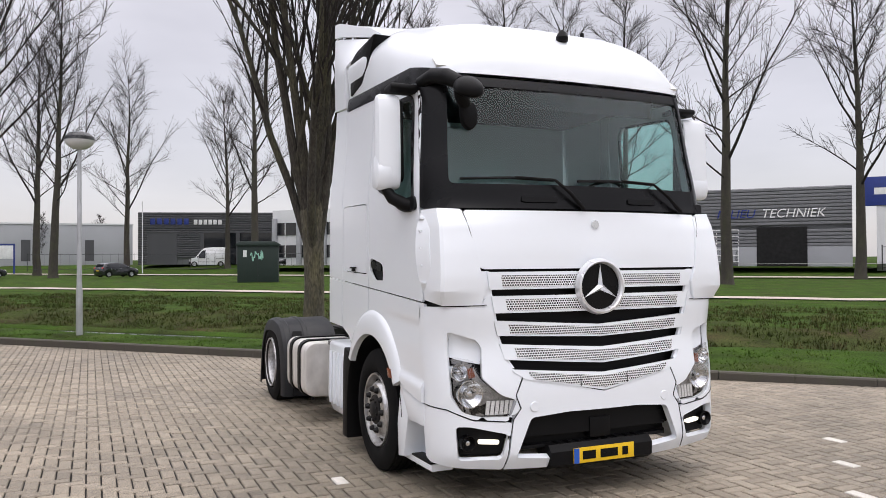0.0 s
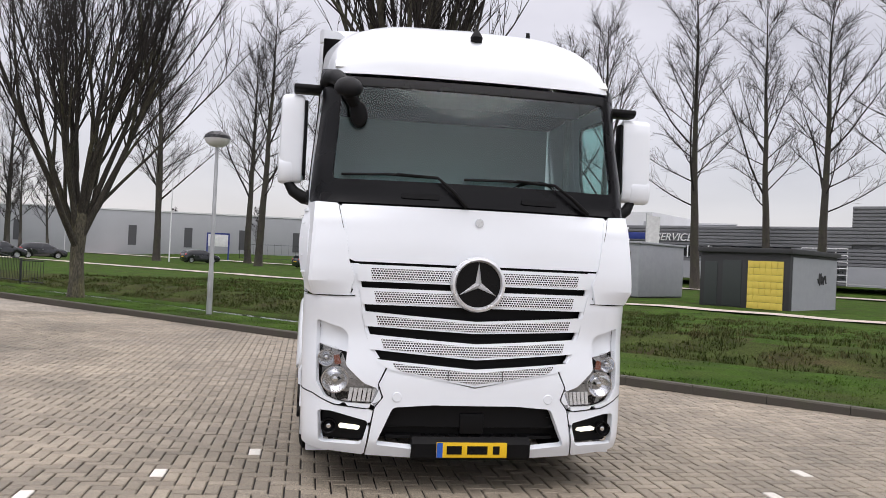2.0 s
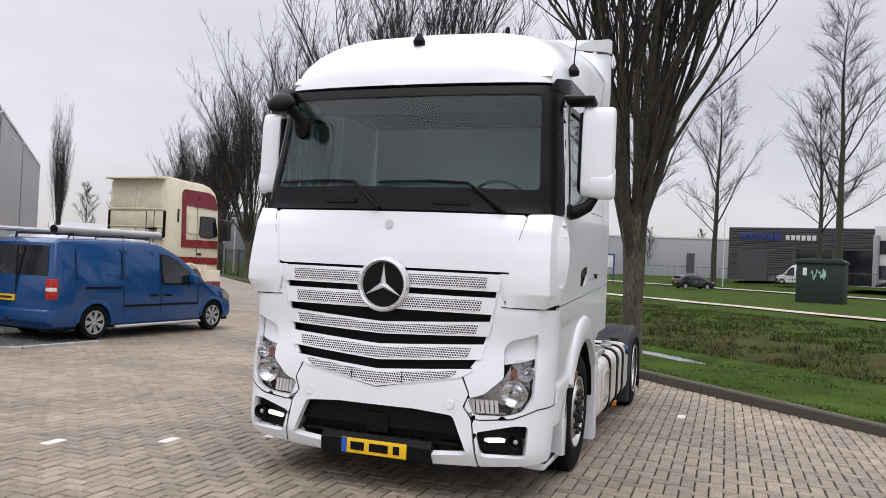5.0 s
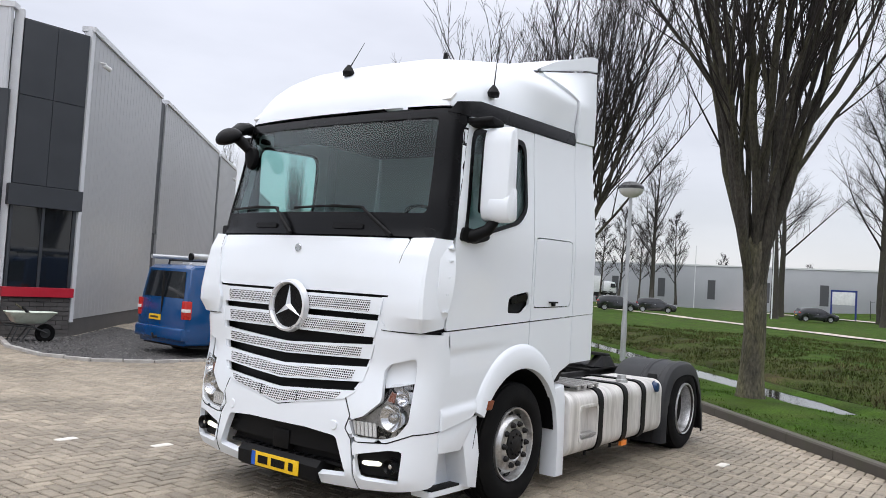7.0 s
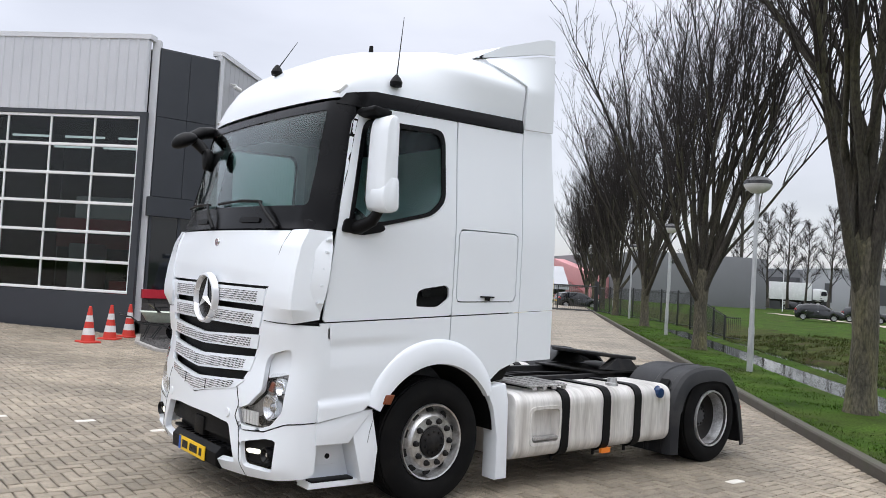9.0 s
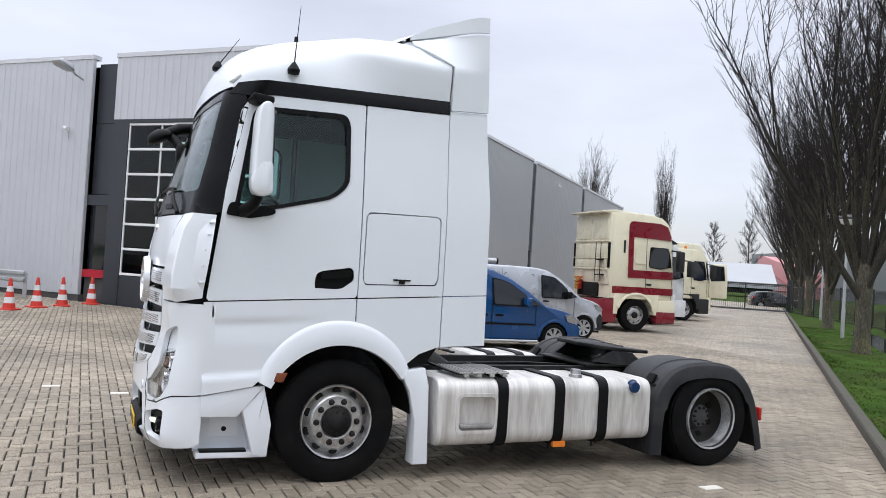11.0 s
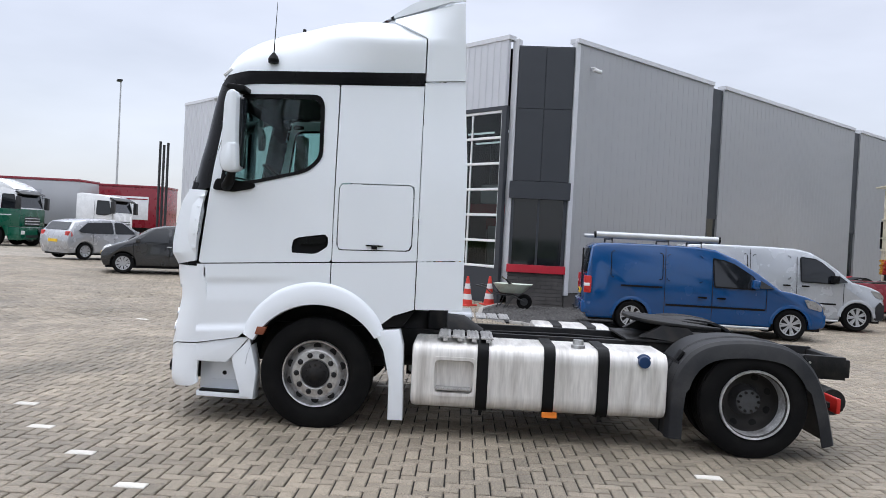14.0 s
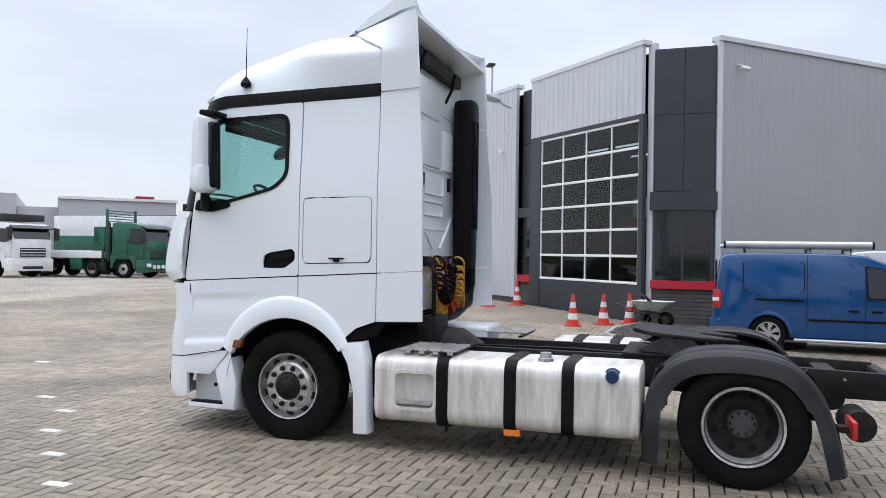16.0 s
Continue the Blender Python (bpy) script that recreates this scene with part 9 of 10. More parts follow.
def hatchback(m, paint, label, L=3.95, H=1.46, W=0.83, wb=2.46, group="cars on the yard"):
    e = thing("car", m, label, "car", group)
    R, z0 = 0.30, 0.22
    A = R + 0.05
    xf, xr = wb + (L - wb) * 0.54, -(L - wb) * 0.46
    low = [(xr, 0.42), (xr + 0.06, z0), (-A, z0)] + arch(0, A, R - 0.02)[1:-1] + [(A, z0), (wb - A, z0)] + arch(wb, A, R - 0.02)[1:-1] + [(wb + A, z0), (xf - 0.08, z0), (xf, 0.40)]
    outline = low + [(xf, 0.60), (xf - 0.10, 0.74), (xf - 0.45, 0.88), (wb - 0.08, 0.95), (wb - 0.80, 1.36), (wb - 1.2, H - 0.02), (wb - 1.7, H), (0.15, H - 0.04), (xr + 0.30, H - 0.14), (xr + 0.05, 0.98), (xr - 0.02, 0.80), (xr - 0.04, 0.58)]
    hw = belt_w(W, 0.88, H, 0.17)
    part("body", hull(outline[::-1], hw, 0.05), paint, e, smooth=45)
    part("underbody", bm_box((xr + 0.12, -W + 0.12, 0.16), (xf - 0.12, W - 0.12, 0.45)), M["plastic"], e)
    part("windscreen", cross_plate((wb - 0.08, 0.95), (wb - 0.80, 1.36), hw, 0.08, 0.01), M["dk_glass"], e, "windscreen")
    part("rear_window", cross_plate((xr + 0.30, H - 0.14), (xr + 0.07, 1.02), hw, 0.12, 0.01), M["dk_glass"], e)
    for sg in (1, -1):
        for poly in ([(wb - 0.35, 0.95), (wb - 0.88, H - 0.12), (wb - 1.25, H - 0.10), (wb - 1.25, 0.93)], [(wb - 1.33, 0.93), (wb - 1.33, H - 0.10), (0.12, H - 0.15), (-0.28, 1.02), (-0.1, 0.94)]):
            part("side_window", side_plate(round_poly(poly, 0.04), hw, 0.006, 0.01, 0.06, sg), M["dk_glass"], e, "dark side window")
        for x in (wb - 0.28, wb - 1.29, 0.28):
            part("door_gap", side_plate([(x, 0.34), (x, 0.93), (x + 0.012, 0.93), (x + 0.012, 0.34)], hw, 0.002, 0.004, 0.2, sg), M["hole"], e)
        part("tail_lamp", bm_prism(round_poly([(xr - 0.02, 0.72), (xr + 0.02, 1.0), (xr + 0.16, 0.98), (xr + 0.20, 0.82)], 0.03), "y", sg * (W - 0.22), sg * (W - 0.02), 0.02), M["red"], e, "red tail lamp")
        part("headlamp", bm_prism(round_poly([(xf - 0.5, 0.86), (xf - 0.12, 0.66), (xf - 0.01, 0.62), (xf - 0.07, 0.76)], 0.03), "y", sg * (W - 0.30), sg * (W - 0.025), 0.02), M["opal"], e, "clear headlamp")
        part("mirror", bm_box((wb - 0.45, min(sg * (W - 0.02), sg * (W + 0.15)), 0.93), (wb - 0.33, max(sg * (W - 0.02), sg * (W + 0.15)), 1.06), 0.03), paint, e)
        for x in (wb - 1.2, 0.32):
            part("door_handle", side_plate([(x, 0.80), (x, 0.83), (x - 0.15, 0.83), (x - 0.15, 0.80)], hw, 0.025, 0.02, 0.1, sg), M["galv"], e)
        for x in (0, wb):
            road_wheel(e, x, sg * (W - 0.10), R, 0.19, sg, M["silver_car"], 9)
    part("grille", bm_box((xf - 0.05, -0.45, 0.36), (xf + 0.012, 0.45, 0.50), 0.01), M["plastic"], e, "black lower grille")
    part("number_plate", bm_box((xf + 0.01, -0.26, 0.51), (xf + 0.022, 0.26, 0.61)), M["yellow"], e, "yellow number plate")
    part("number_plate", bm_box((xr - 0.055, -0.26, 0.60), (xr - 0.035, 0.26, 0.70)), M["yellow"], e, "yellow number plate")
    return e


z_c = yard_z(9, -16)
hd = math.degrees(math.atan2(0.386, 0.922))
hatchback(Matrix.Translation((9.0 - 2.38 * 0.922, -14.9 - 2.38 * 0.386 - 0.7, z_c)) @ Matrix.Rotation(radians(hd), 4, "Z"), M["dark_car"], "dark grey small hatchback parked on the yard", L=3.5, H=1.47, W=0.81, wb=2.38)
hatchback(Matrix.Translation((12.8, -20.0, yard_z(13, -20))) @ Matrix.Rotation(radians(-120), 4, "Z"), M["silver_car"], "silver hatchback parked on the yard")
# cars far off on the road
far_car = hatchback(pose(-97, 22, 0.75, 0, 0, -100), M["dark_car"], "dark car parked before the far showroom", group="far cars")
for x, y, t in ((-50.0, -42.6, 150), (-66.0, -28.5, 118), (-71.0, -26.6, 112), (-83.7, -14.2, 120), (-80.0, -2.0, 120), (-128, -58, 110), (-135, -66, 115), (-150, -60, 200), (-156, -52, 205), (-160, -42, 205), (-163, -30, 200)):
    r_ = Vector((x, y)) - K0
    copy_thing(far_car, pose(x, y, land_z(r_ @ KU, r_ @ KN) + (0.1 if x < -60 else 0.0), 0, 0, t))


# ---------------------------------------------------------------- other lorries
def lorry_cab(e, paint, trim, H, roof_h, w=1.22, L=2.1, x0=-0.75, stripe=None, lower=None, visor=False, sill=1.90, head=None, upright=False):
    """A cab over the front axle at x = 0, its floor at 1.0 m."""
    xf, xr = x0 + L, x0
    out = [(xr, 1.0), (0.62, 1.0), (xf - 0.02, 0.95), (xf + 0.03, 1.3), (xf, 1.95), (xf - 0.22, H - 0.15), (xf - 0.34, H), (xf - 0.75, roof_h), (xr + 0.3, roof_h + 0.05), (xr, roof_h)]
    if upright:
        out[5:8] = [(xf - 0.10, H - 0.15), (xf - 0.16, H), (xf - 0.26, H + 0.30), (xf - 0.50, roof_h - 0.08), (xf - 0.85, roof_h)]
    hw = lambda x, z: w - 0.05 * max(0.0, (z - 1.9) / 1.2) - (0.10 * max(0, (x - (xf - 0.25)) / 0.25) ** 2)
    part("cab", hull(out[::-1], hw, 0.06), paint, e, smooth=40)
    part("windscreen", cross_plate((xf, 1.97), (xf - 0.22, H - 0.16), hw, 0.06, 0.012), M["dk_glass"], e, "dark windscreen")
    if visor:
        part("sun_visor", bm_prism([(xf - 0.28, H - 0.10), (xf + 0.05, H - 0.22), (xf + 0.07, H - 0.18), (xf - 0.25, H - 0.02)], "y", -w + 0.04, w - 0.04, 0.01), M["fence"], e, "dark sun visor")
    for sg in (1, -1):
        hz_ = head or H - 0.25
        win = round_poly([(xf - 0.16, sill + 0.05), (xf - 0.16 - 0.22 * (hz_ - sill), hz_), (xf - 0.92, hz_ + 0.01), (xf - 0.95, sill), (xf - 0.55, sill - 0.04)], 0.05)
        part("window_frame", side_plate([(x + (x - xf + 0.6) * 0.08, z + (z - 0.5 * (sill + hz_)) * 0.08) for x, z in win], hw, 0.004, 0.008, 0.07, sg), M["gloss_black"], e, "black window rubber")
        part("side_window", side_plate(win, hw, 0.008, 0.012, 0.07, sg), M["dk_glass"], e, "dark side window")
        for x in (xf - 0.10, xf - 1.08):
            part("door_gap", side_plate([(x, 1.05), (x, H - 0.15), (x + 0.015, H - 0.15), (x + 0.015, 1.05)], hw, 0.003, 0.005, 0.3, sg), M["hole"], e)
        part("handle", side_plate([(xf - 0.86, 1.45), (xf - 0.86, 1.52), (xf - 1.04, 1.52), (xf - 1.04, 1.45)], hw, 0.01, 0.012, 0.1, sg), M["fence"], e)
        mm = part("mirror", bm_box((xf - 0.06, min(sg * (w + 0.06), sg * (w + 0.30)), 1.95), (xf + 0.14, max(sg * (w + 0.06), sg * (w + 0.30)), 2.60), 0.04), M["fence"], e, "black mirror")
        part("mirror_arm", bm_tube([(xf - 0.15, sg * (w - 0.05), 2.62), (xf + 0.04, sg * (w + 0.18), 2.60)], 0.025, 6), M["fence"], mm)
        part("arch", bm_prism(arch(0, 0.66, 0.52)[::-1] + [(-0.80, 0.52), (-0.80, 1.22), (0.80, 1.22), (0.80, 0.52)][0:4], "y", sg * (w - 0.35), sg * (w + 0.01), 0.01), lower or paint, e, "wheel arch panel")
        part("bumper_side", bm_box((0.80, min(sg * (w - 0.3), sg * (w + 0.005)), 0.32), (xf + 0.05, max(sg * (w - 0.3), sg * (w + 0.005)), 1.0), 0.04), lower or paint, e, "bumper end")
        part("headlamp", bm_box((xf + 0.02, min(sg * 0.72, sg * 1.1), 0.62), (xf + 0.07, max(sg * 0.72, sg * 1.1), 0.82), 0.03), M["opal"], e, "headlamp")
        truck_wheel(e, 0, sg * (w - 0.16), sg)
    part("bumper", bm_box((xf - 0.12, -w + 0.05, 0.35), (xf + 0.06, w - 0.05, 0.98), 0.05), lower or paint, e, "front bumper")
    part("grille", bm_box((xf + 0.0, -0.75, 1.08), (xf + 0.045, 0.75, 1.55), 0.02), M["fence"], e, "black grille")
    for k in range(3):
        part("grille_bar", bm_box((xf + 0.03, -0.72, 1.16 + k * 0.14), (xf + 0.055, 0.72, 1.20 + k * 0.14), 0.005), paint, e)
    part("lower_grille", bm_box((xf + 0.04, -0.6, 0.45), (xf + 0.07, 0.6, 0.60), 0.01), M["fence"], e)
    if stripe:
        for sg in (1, -1):
            for poly in stripe:
                part("stripe", side_plate(poly, hw, 0.014, 0.012, 0.06, sg), trim, e, "maroon stripe")


def truck_wheel(parent, x, y, sg, R=0.5):
    e = new("wheel")
    e.parent = parent
    e.matrix_basis = Matrix.Translation((x, y, R)) @ (Matrix.Identity(4) if sg > 0 else Matrix.Rotation(math.pi, 4, "Z"))
    part("tyre", bm_lathe([(0.29, -0.13), (R - 0.05, -0.15), (R, -0.11), (R, 0.11), (R - 0.05, 0.15), (0.29, 0.13)], 36, "y", close=True), M["rubber"], e, "black tyre")
    part("rim", bm_lathe([(0.295, 0.13), (0.28, 0.13), (0.26, 0.06), (0.21, 0.10), (0.14, 0.11), (0.0, 0.09)], 32, "y", cap=False), M["steel"], e, "grey steel rim")
    part("hub", bm_lathe([(0.0, 0.17), (0.09, 0.16), (0.11, 0.09), (0.0, 0.08)], 20, "y"), M["dark_steel"], e)
    for k in range(8):
        a = 2 * math.pi * k / 8
        part("vent_hole", bm_lathe([(0.0, 0.006), (0.028, 0.006), (0.03, -0.02), (0, -0.02)], 10, "y", (0.235 * math.cos(a), 0.085, 0.235 * math.sin(a))), M["hole"], e)


def chassis(e, xr, rear_x, paint=None):
    part("chassis", bm_box((xr, -0.42, 0.72), (0.6, 0.42, 0.98), 0.02), M["dark_steel"], e, "dark chassis frame")
    for sg in (1, -1):
        truck_wheel(e, rear_x, sg * 1.06, sg)
        part("mudguard", bm_prism([(rear_x + 0.62 * math.cos(a), 0.5 + 0.58 * math.sin(a)) for a in np.linspace(0.1, math.pi - 0.1, 12)] + [(rear_x + 0.58 * math.cos(a), 0.5 + 0.54 * math.sin(a)) for a in np.linspace(math.pi - 0.1, 0.1, 12)], "y", sg * 0.7, sg * 1.22), M["guard"], e, "dark mudguard")
        part("tank", bm_prism(round_poly([(sg * 0.55, 0.35), (sg * 1.18, 0.35), (sg * 1.18, 0.9), (sg * 0.55, 0.9)], 0.1), "x", -1.1, -2.3, 0.02), paint or M["dark_steel"], e, "side tank")


daf = thing("tractor_unit", pose(-15.38, -15.75, 0.0, 0, 0, 173) @ Matrix.Scale(1.07, 4), "cream tractor unit with maroon stripes and high roof", "truck", "lorries along the workshop")
st1 = [[(-0.35, 1.68), (-0.35, 3.36), (-0.28, 3.46), (-0.17, 3.48), (-0.17, 1.68)], [(-0.17, 2.98), (-0.17, 3.48), (0.80, 3.46), (1.06, 3.36), (1.19, 3.05), (1.20, 2.93)], [(-0.17, 1.68), (-0.17, 1.93), (1.32, 1.93), (1.34, 1.68)], [(-0.88, 1.17), (-0.88, 1.39), (1.35, 1.39), (1.36, 1.17)]]
lorry_cab(daf, M["cream"], M["maroon"], 3.15, 3.72, stripe=st1, lower=M["cream"], x0=-0.98, L=2.36, sill=2.06, head=2.66, upright=True)
# rear wall with ledges, pressed fields, a ladder and the recess for the lines, its shade a black block
part("rear_wall", bm_box((-1.02, -1.17, 1.42), (-0.88, 1.17, 3.66), 0.04), M["cream"], daf, "cream cab rear wall")
for za, zb in ((2.86, 3.50), (2.30, 2.70), (1.96, 2.22)):
    for ya, yb in ((-1.05, -0.05), (0.05, 1.05)):
        part("pressed_field", bm_box((-1.045, ya, za), (-1.015, yb, zb), 0.014), M["cream"], daf, "pressed field of the rear wall")
for z in (2.80, 2.26, 1.90):
    part("ledge", bm_box((-1.065, -1.16, z - 0.02), (-1.01, 1.16, z + 0.02), 0.012), M["cream"], daf, "raised ledge of the rear wall")
part("line_recess", bm_box((-1.05, -0.55, 1.02), (-0.92, 0.80, 1.46), 0.01), M["hole"], daf, "near-black block for the shaded recess under the rear wall")
for y, z in ((-0.75, 1.72), (-0.75, 2.20)):
    part("ladder_step", bm_box((-1.20, y - 0.16, z - 0.02), (-1.02, y + 0.16, z + 0.02), 0.008), M["dark_steel"], daf, "steel ladder step")
for y in (-0.91, -0.59):
    part("ladder_rail", bm_tube([(-1.18, y, 1.5), (-1.18, y, 2.75)], 0.012, 6), M["dark_steel"], daf, "ladder rail")
for sg in (1, -1):
    part("rubber_edge", bm_box((-1.06, min(sg * 1.14, sg * 1.20), 1.95), (-0.99, max(sg * 1.14, sg * 1.20), 2.75), 0.015), M["rubber"], daf, "black rubber edge of the cab side")
    part("side_field", side_plate(round_poly([(-0.09, 2.13), (-0.09, 2.74), (0.28, 2.74), (0.28, 2.13)], 0.05), lambda x, z: 1.22 - 0.05 * max(0.0, (z - 1.9) / 1.2), 0.010, 0.012, 0.06, sg), M["cream"], daf, "pressed field of the sleeper side")
    part("side_vent", bm_box((-0.52, min(sg * 1.165, sg * 1.19), 2.45), (-0.45, max(sg * 1.165, sg * 1.19), 2.85), 0.006), M["guard"], daf, "narrow grey vent")
    part("side_skirt", bm_prism([(-0.70, 0.24), (-0.62, 0.98), (-2.6, 0.98), (-2.6, 0.24)], "y", sg * 1.17, sg * 1.22, 0.02), M["maroon"], daf, "maroon side skirt")
    part("bumper_skirt", bm_box((0.74, min(sg * 0.9, sg * 1.24), 0.26), (1.44, max(sg * 0.9, sg * 1.24), 0.64), 0.04), M["maroon"], daf, "maroon lower bumper")
    part("arch_lip", bm_prism([(0.70 * math.cos(a), 0.52 + 0.70 * math.sin(a)) for a in np.linspace(0.15, math.pi - 0.3, 16)] + [(0.62 * math.cos(a), 0.52 + 0.62 * math.sin(a)) for a in np.linspace(math.pi - 0.3, 0.15, 16)], "y", sg * 1.18, sg * 1.25, 0.01), M["cream"], daf, "cream wheel arch lip")
part("sun_visor", bm_prism([(1.14, 2.92), (1.42, 2.84), (1.45, 2.88), (1.16, 3.02)], "y", -1.16, 1.16, 0.01), M["fence"], daf, "dark sun visor")
part("roof_spoiler", bm_prism([(0.3, 3.70), (-0.82, 3.80), (-1.30, 3.75), (-1.30, 3.71), (-0.88, 3.68)], "y", -1.12, 1.12, 0.02), M["cream"], daf, "cream roof spoiler")
for y, nm in ((0.62, "hose_y"), (0.40, "hose_r"), (0.50, "hose_y")):
    part("coiled_line", bm_tube([Vector((-1.14 + 0.06 * math.cos(t * 0.9), y + 0.05 * math.sin(t * 0.9) + 0.002 * t, 1.62 - 0.40 * math.sin(t / 60 * math.pi))) for t in range(61)], 0.022, 5), M[nm], daf, "coiled air line")
chassis(daf, -4.6, -3.8, M["maroon"])
t2 = thing("tractor_unit", pose(-19.1, -19.2, 0, 0, 0, 181), "white and dark tractor unit with amber beacons", "truck", "lorries along the workshop")
lorry_cab(t2, M["white_van"], M["white_van"], 2.95, 3.45, lower=M["white_van"])
chassis(t2, -4.6, -3.8)
t3 = thing("tractor_unit", pose(-23.2, -22.3, 0, 0, 0, 181), "cream tractor unit with dark lower cab and amber beacon", "truck", "lorries along the workshop")
lorry_cab(t3, M["cream"], M["fence"], 2.95, 3.25, lower=M["fence"])
for x, y in ((0.9, 0.7), (0.9, -0.7)):
    part("beacon", bm_lathe([(0.0, 0.16), (0.06, 0.14), (0.07, 0.0), (0.0, 0.0)], 12, "z", (x - 0.6, y, 3.28)), M["amber"], t3, "amber beacon")
chassis(t3, -4.6, -3.8)
t4 = thing("tractor_unit", pose(-26.4, -25.6, 0, 0, 0, 181), "cream tractor unit with its cab door standing open", "truck", "lorries along the workshop")
lorry_cab(t4, M["cream"], M["cream"], 3.05, 3.7, lower=M["cream"])
dr = part("open_door", bm_prism(round_poly([(0, 1.0), (0, 2.75), (0.85, 2.75), (0.95, 1.9), (0.95, 1.0)], 0.06), "y", 0, 0.06, 0.02), M["cream"], t4, "open cab door", m=Matrix.Translation((1.2, -1.24, 0)) @ Matrix.Rotation(radians(-68), 4, "Z"))
part("door_window", bm_prism(round_poly([(0.08, 1.85), (0.08, 2.65), (0.76, 2.65), (0.84, 1.9)], 0.05), "y", -0.006, 0.066), M["dk_glass"], dr)
chassis(t4, -4.6, -3.8)

# lorries across the yard
zg = 0.12
gt = thing("flatbed_lorry", Matrix.Translation((25.45, -28.75, zg)) @ Matrix.Rotation(radians(181), 4, "Z"), "dark green four-axle flatbed lorry with headboard frame", "lorry", "lorries across the yard")
lorry_cab(gt, M["green_truck"], M["green_truck"], 2.85, 2.95, lower=M["green_truck"], visor=True)
chassis(gt, -7.5, -5.2)
for sg in (1, -1):
    truck_wheel(gt, -2.0, sg * 1.06, sg)
    truck_wheel(gt, -6.5, sg * 1.06, sg)
    part("frame_post", bm_box((-1.15, min(sg * 1.1, sg * 1.2), 1.0), (-1.02, max(sg * 1.1, sg * 1.2), 3.7), 0.01), M["green_truck"], gt, "green headboard post")
    part("ladder_leg", bm_box((-1.35, min(sg * 1.15, sg * 1.25), 0.6), (-1.2, max(sg * 1.15, sg * 1.25), 1.6), 0.01), M["fence"], gt)
for k in range(5):
    part("frame_bar", bm_tube([(-1.08, -1.15, 3.05 + k * 0.14), (-1.08, 1.15, 3.05 + k * 0.14)], 0.03, 6), M["green_truck"], gt)
part("headboard", bm_box((-1.9, -1.2, 1.1), (-1.2, 1.2, 2.75), 0.03), M["green_truck"], gt, "green headboard box")
part("bed", bm_box((-8.0, -1.25, 1.05), (-1.2, 1.25, 1.45), 0.02), M["white_van"], gt, "white load bed side")
for y in (-0.55, -0.2, 0.2, 0.55):
    part("spot_lamp", bm_lathe([(0, 0.0), (0.10, 0.0), (0.11, -0.08), (0.0, -0.10)], 14, "x", (1.52, y, 0.62)), M["opal"], gt, "round spot lamp")
part("exhaust", bm_tube([(-1.0, -1.1, 0.9), (-1.0, -1.1, 2.9), (-1.15, -1.1, 3.1)], 0.09, 12), M["fence"], gt, "upright black exhaust pipe")
part("side_box", bm_box((-3.4, -1.24, 0.42), (-2.62, -0.7, 1.05), 0.02), M["green_truck"], gt, "green side locker")
ren = thing("box_lorry", Matrix.Translation((23.0, -33.4, zg)) @ Matrix.Rotation(radians(180), 4, "Z"), "green and white box lorry with roof deflector", "lorry", "lorries across the yard")
lorry_cab(ren, M["white_van"], M["green_truck"], 2.92, 3.03, lower=M["green_truck"], visor=True)
part("cab_lower", bm_box((-0.79, -1.236, 1.02), (1.385, 1.236, 1.95), 0.04), M["green_truck"], ren, "green lower cab")
part("roof_deflector", bm_prism([(1.0, 2.96), (0.72, 3.16), (0.2, 3.38), (-0.4, 3.53), (-0.88, 3.58), (-0.88, 2.96)], "y", -1.16, 1.16, 0.05), M["white_van"], ren, "white roof deflector")
part("box_upper", bm_box((-11.4, -1.25, 2.33), (-0.95, 1.25, 3.56), 0.02), M["white_van"], ren, "white upper box")
part("box_lower", bm_box((-11.4, -1.25, 1.15), (-0.95, 1.25, 2.33), 0.02), M["green_truck"], ren, "green lower box")
part("box_rail", bm_box((-11.4, -1.262, 2.62), (-0.95, -1.245, 2.65)), M["galv"], ren, "thin grey rail along the box")
part("cab_stripe", bm_box((-0.76, -1.243, 1.60), (0.95, -1.225, 1.65)), M["white_van"], ren, "white pinstripe")
part("side_locker", bm_box((-2.4, -1.2, 0.45), (-1.1, -0.6, 1.1), 0.03), M["fence"], ren, "dark side locker")
chassis(ren, -11.2, -7.6)
wt2 = thing("lorry", Matrix.Translation((30.6, -25.5, zg)) @ Matrix.Rotation(radians(173), 4, "Z"), "white lorry cab with dark green roof gear", "lorry", "lorries across the yard")
lorry_cab(wt2, M["white_van"], M["white_van"], 2.75, 2.85, lower=M["white_van"], visor=True)
part("roof_gear", bm_box((-1.0, -1.2, 2.95), (0.7, 1.2, 3.3), 0.03), M["fence"], wt2, "dark load behind the cab")
chassis(wt2, -6.0, -4.5)
wv = thing("lorry", Matrix.Translation((18.8, -35.1, zg)) @ Matrix.Rotation(radians(179), 4, "Z"), "white lorry cab before curtain trailers", "lorry", "lorries across the yard")
lorry_cab(wv, M["white_van"], M["white_van"], 2.85, 2.95, lower=M["fence"], visor=True)
chassis(wv, -4.0, -3.2)


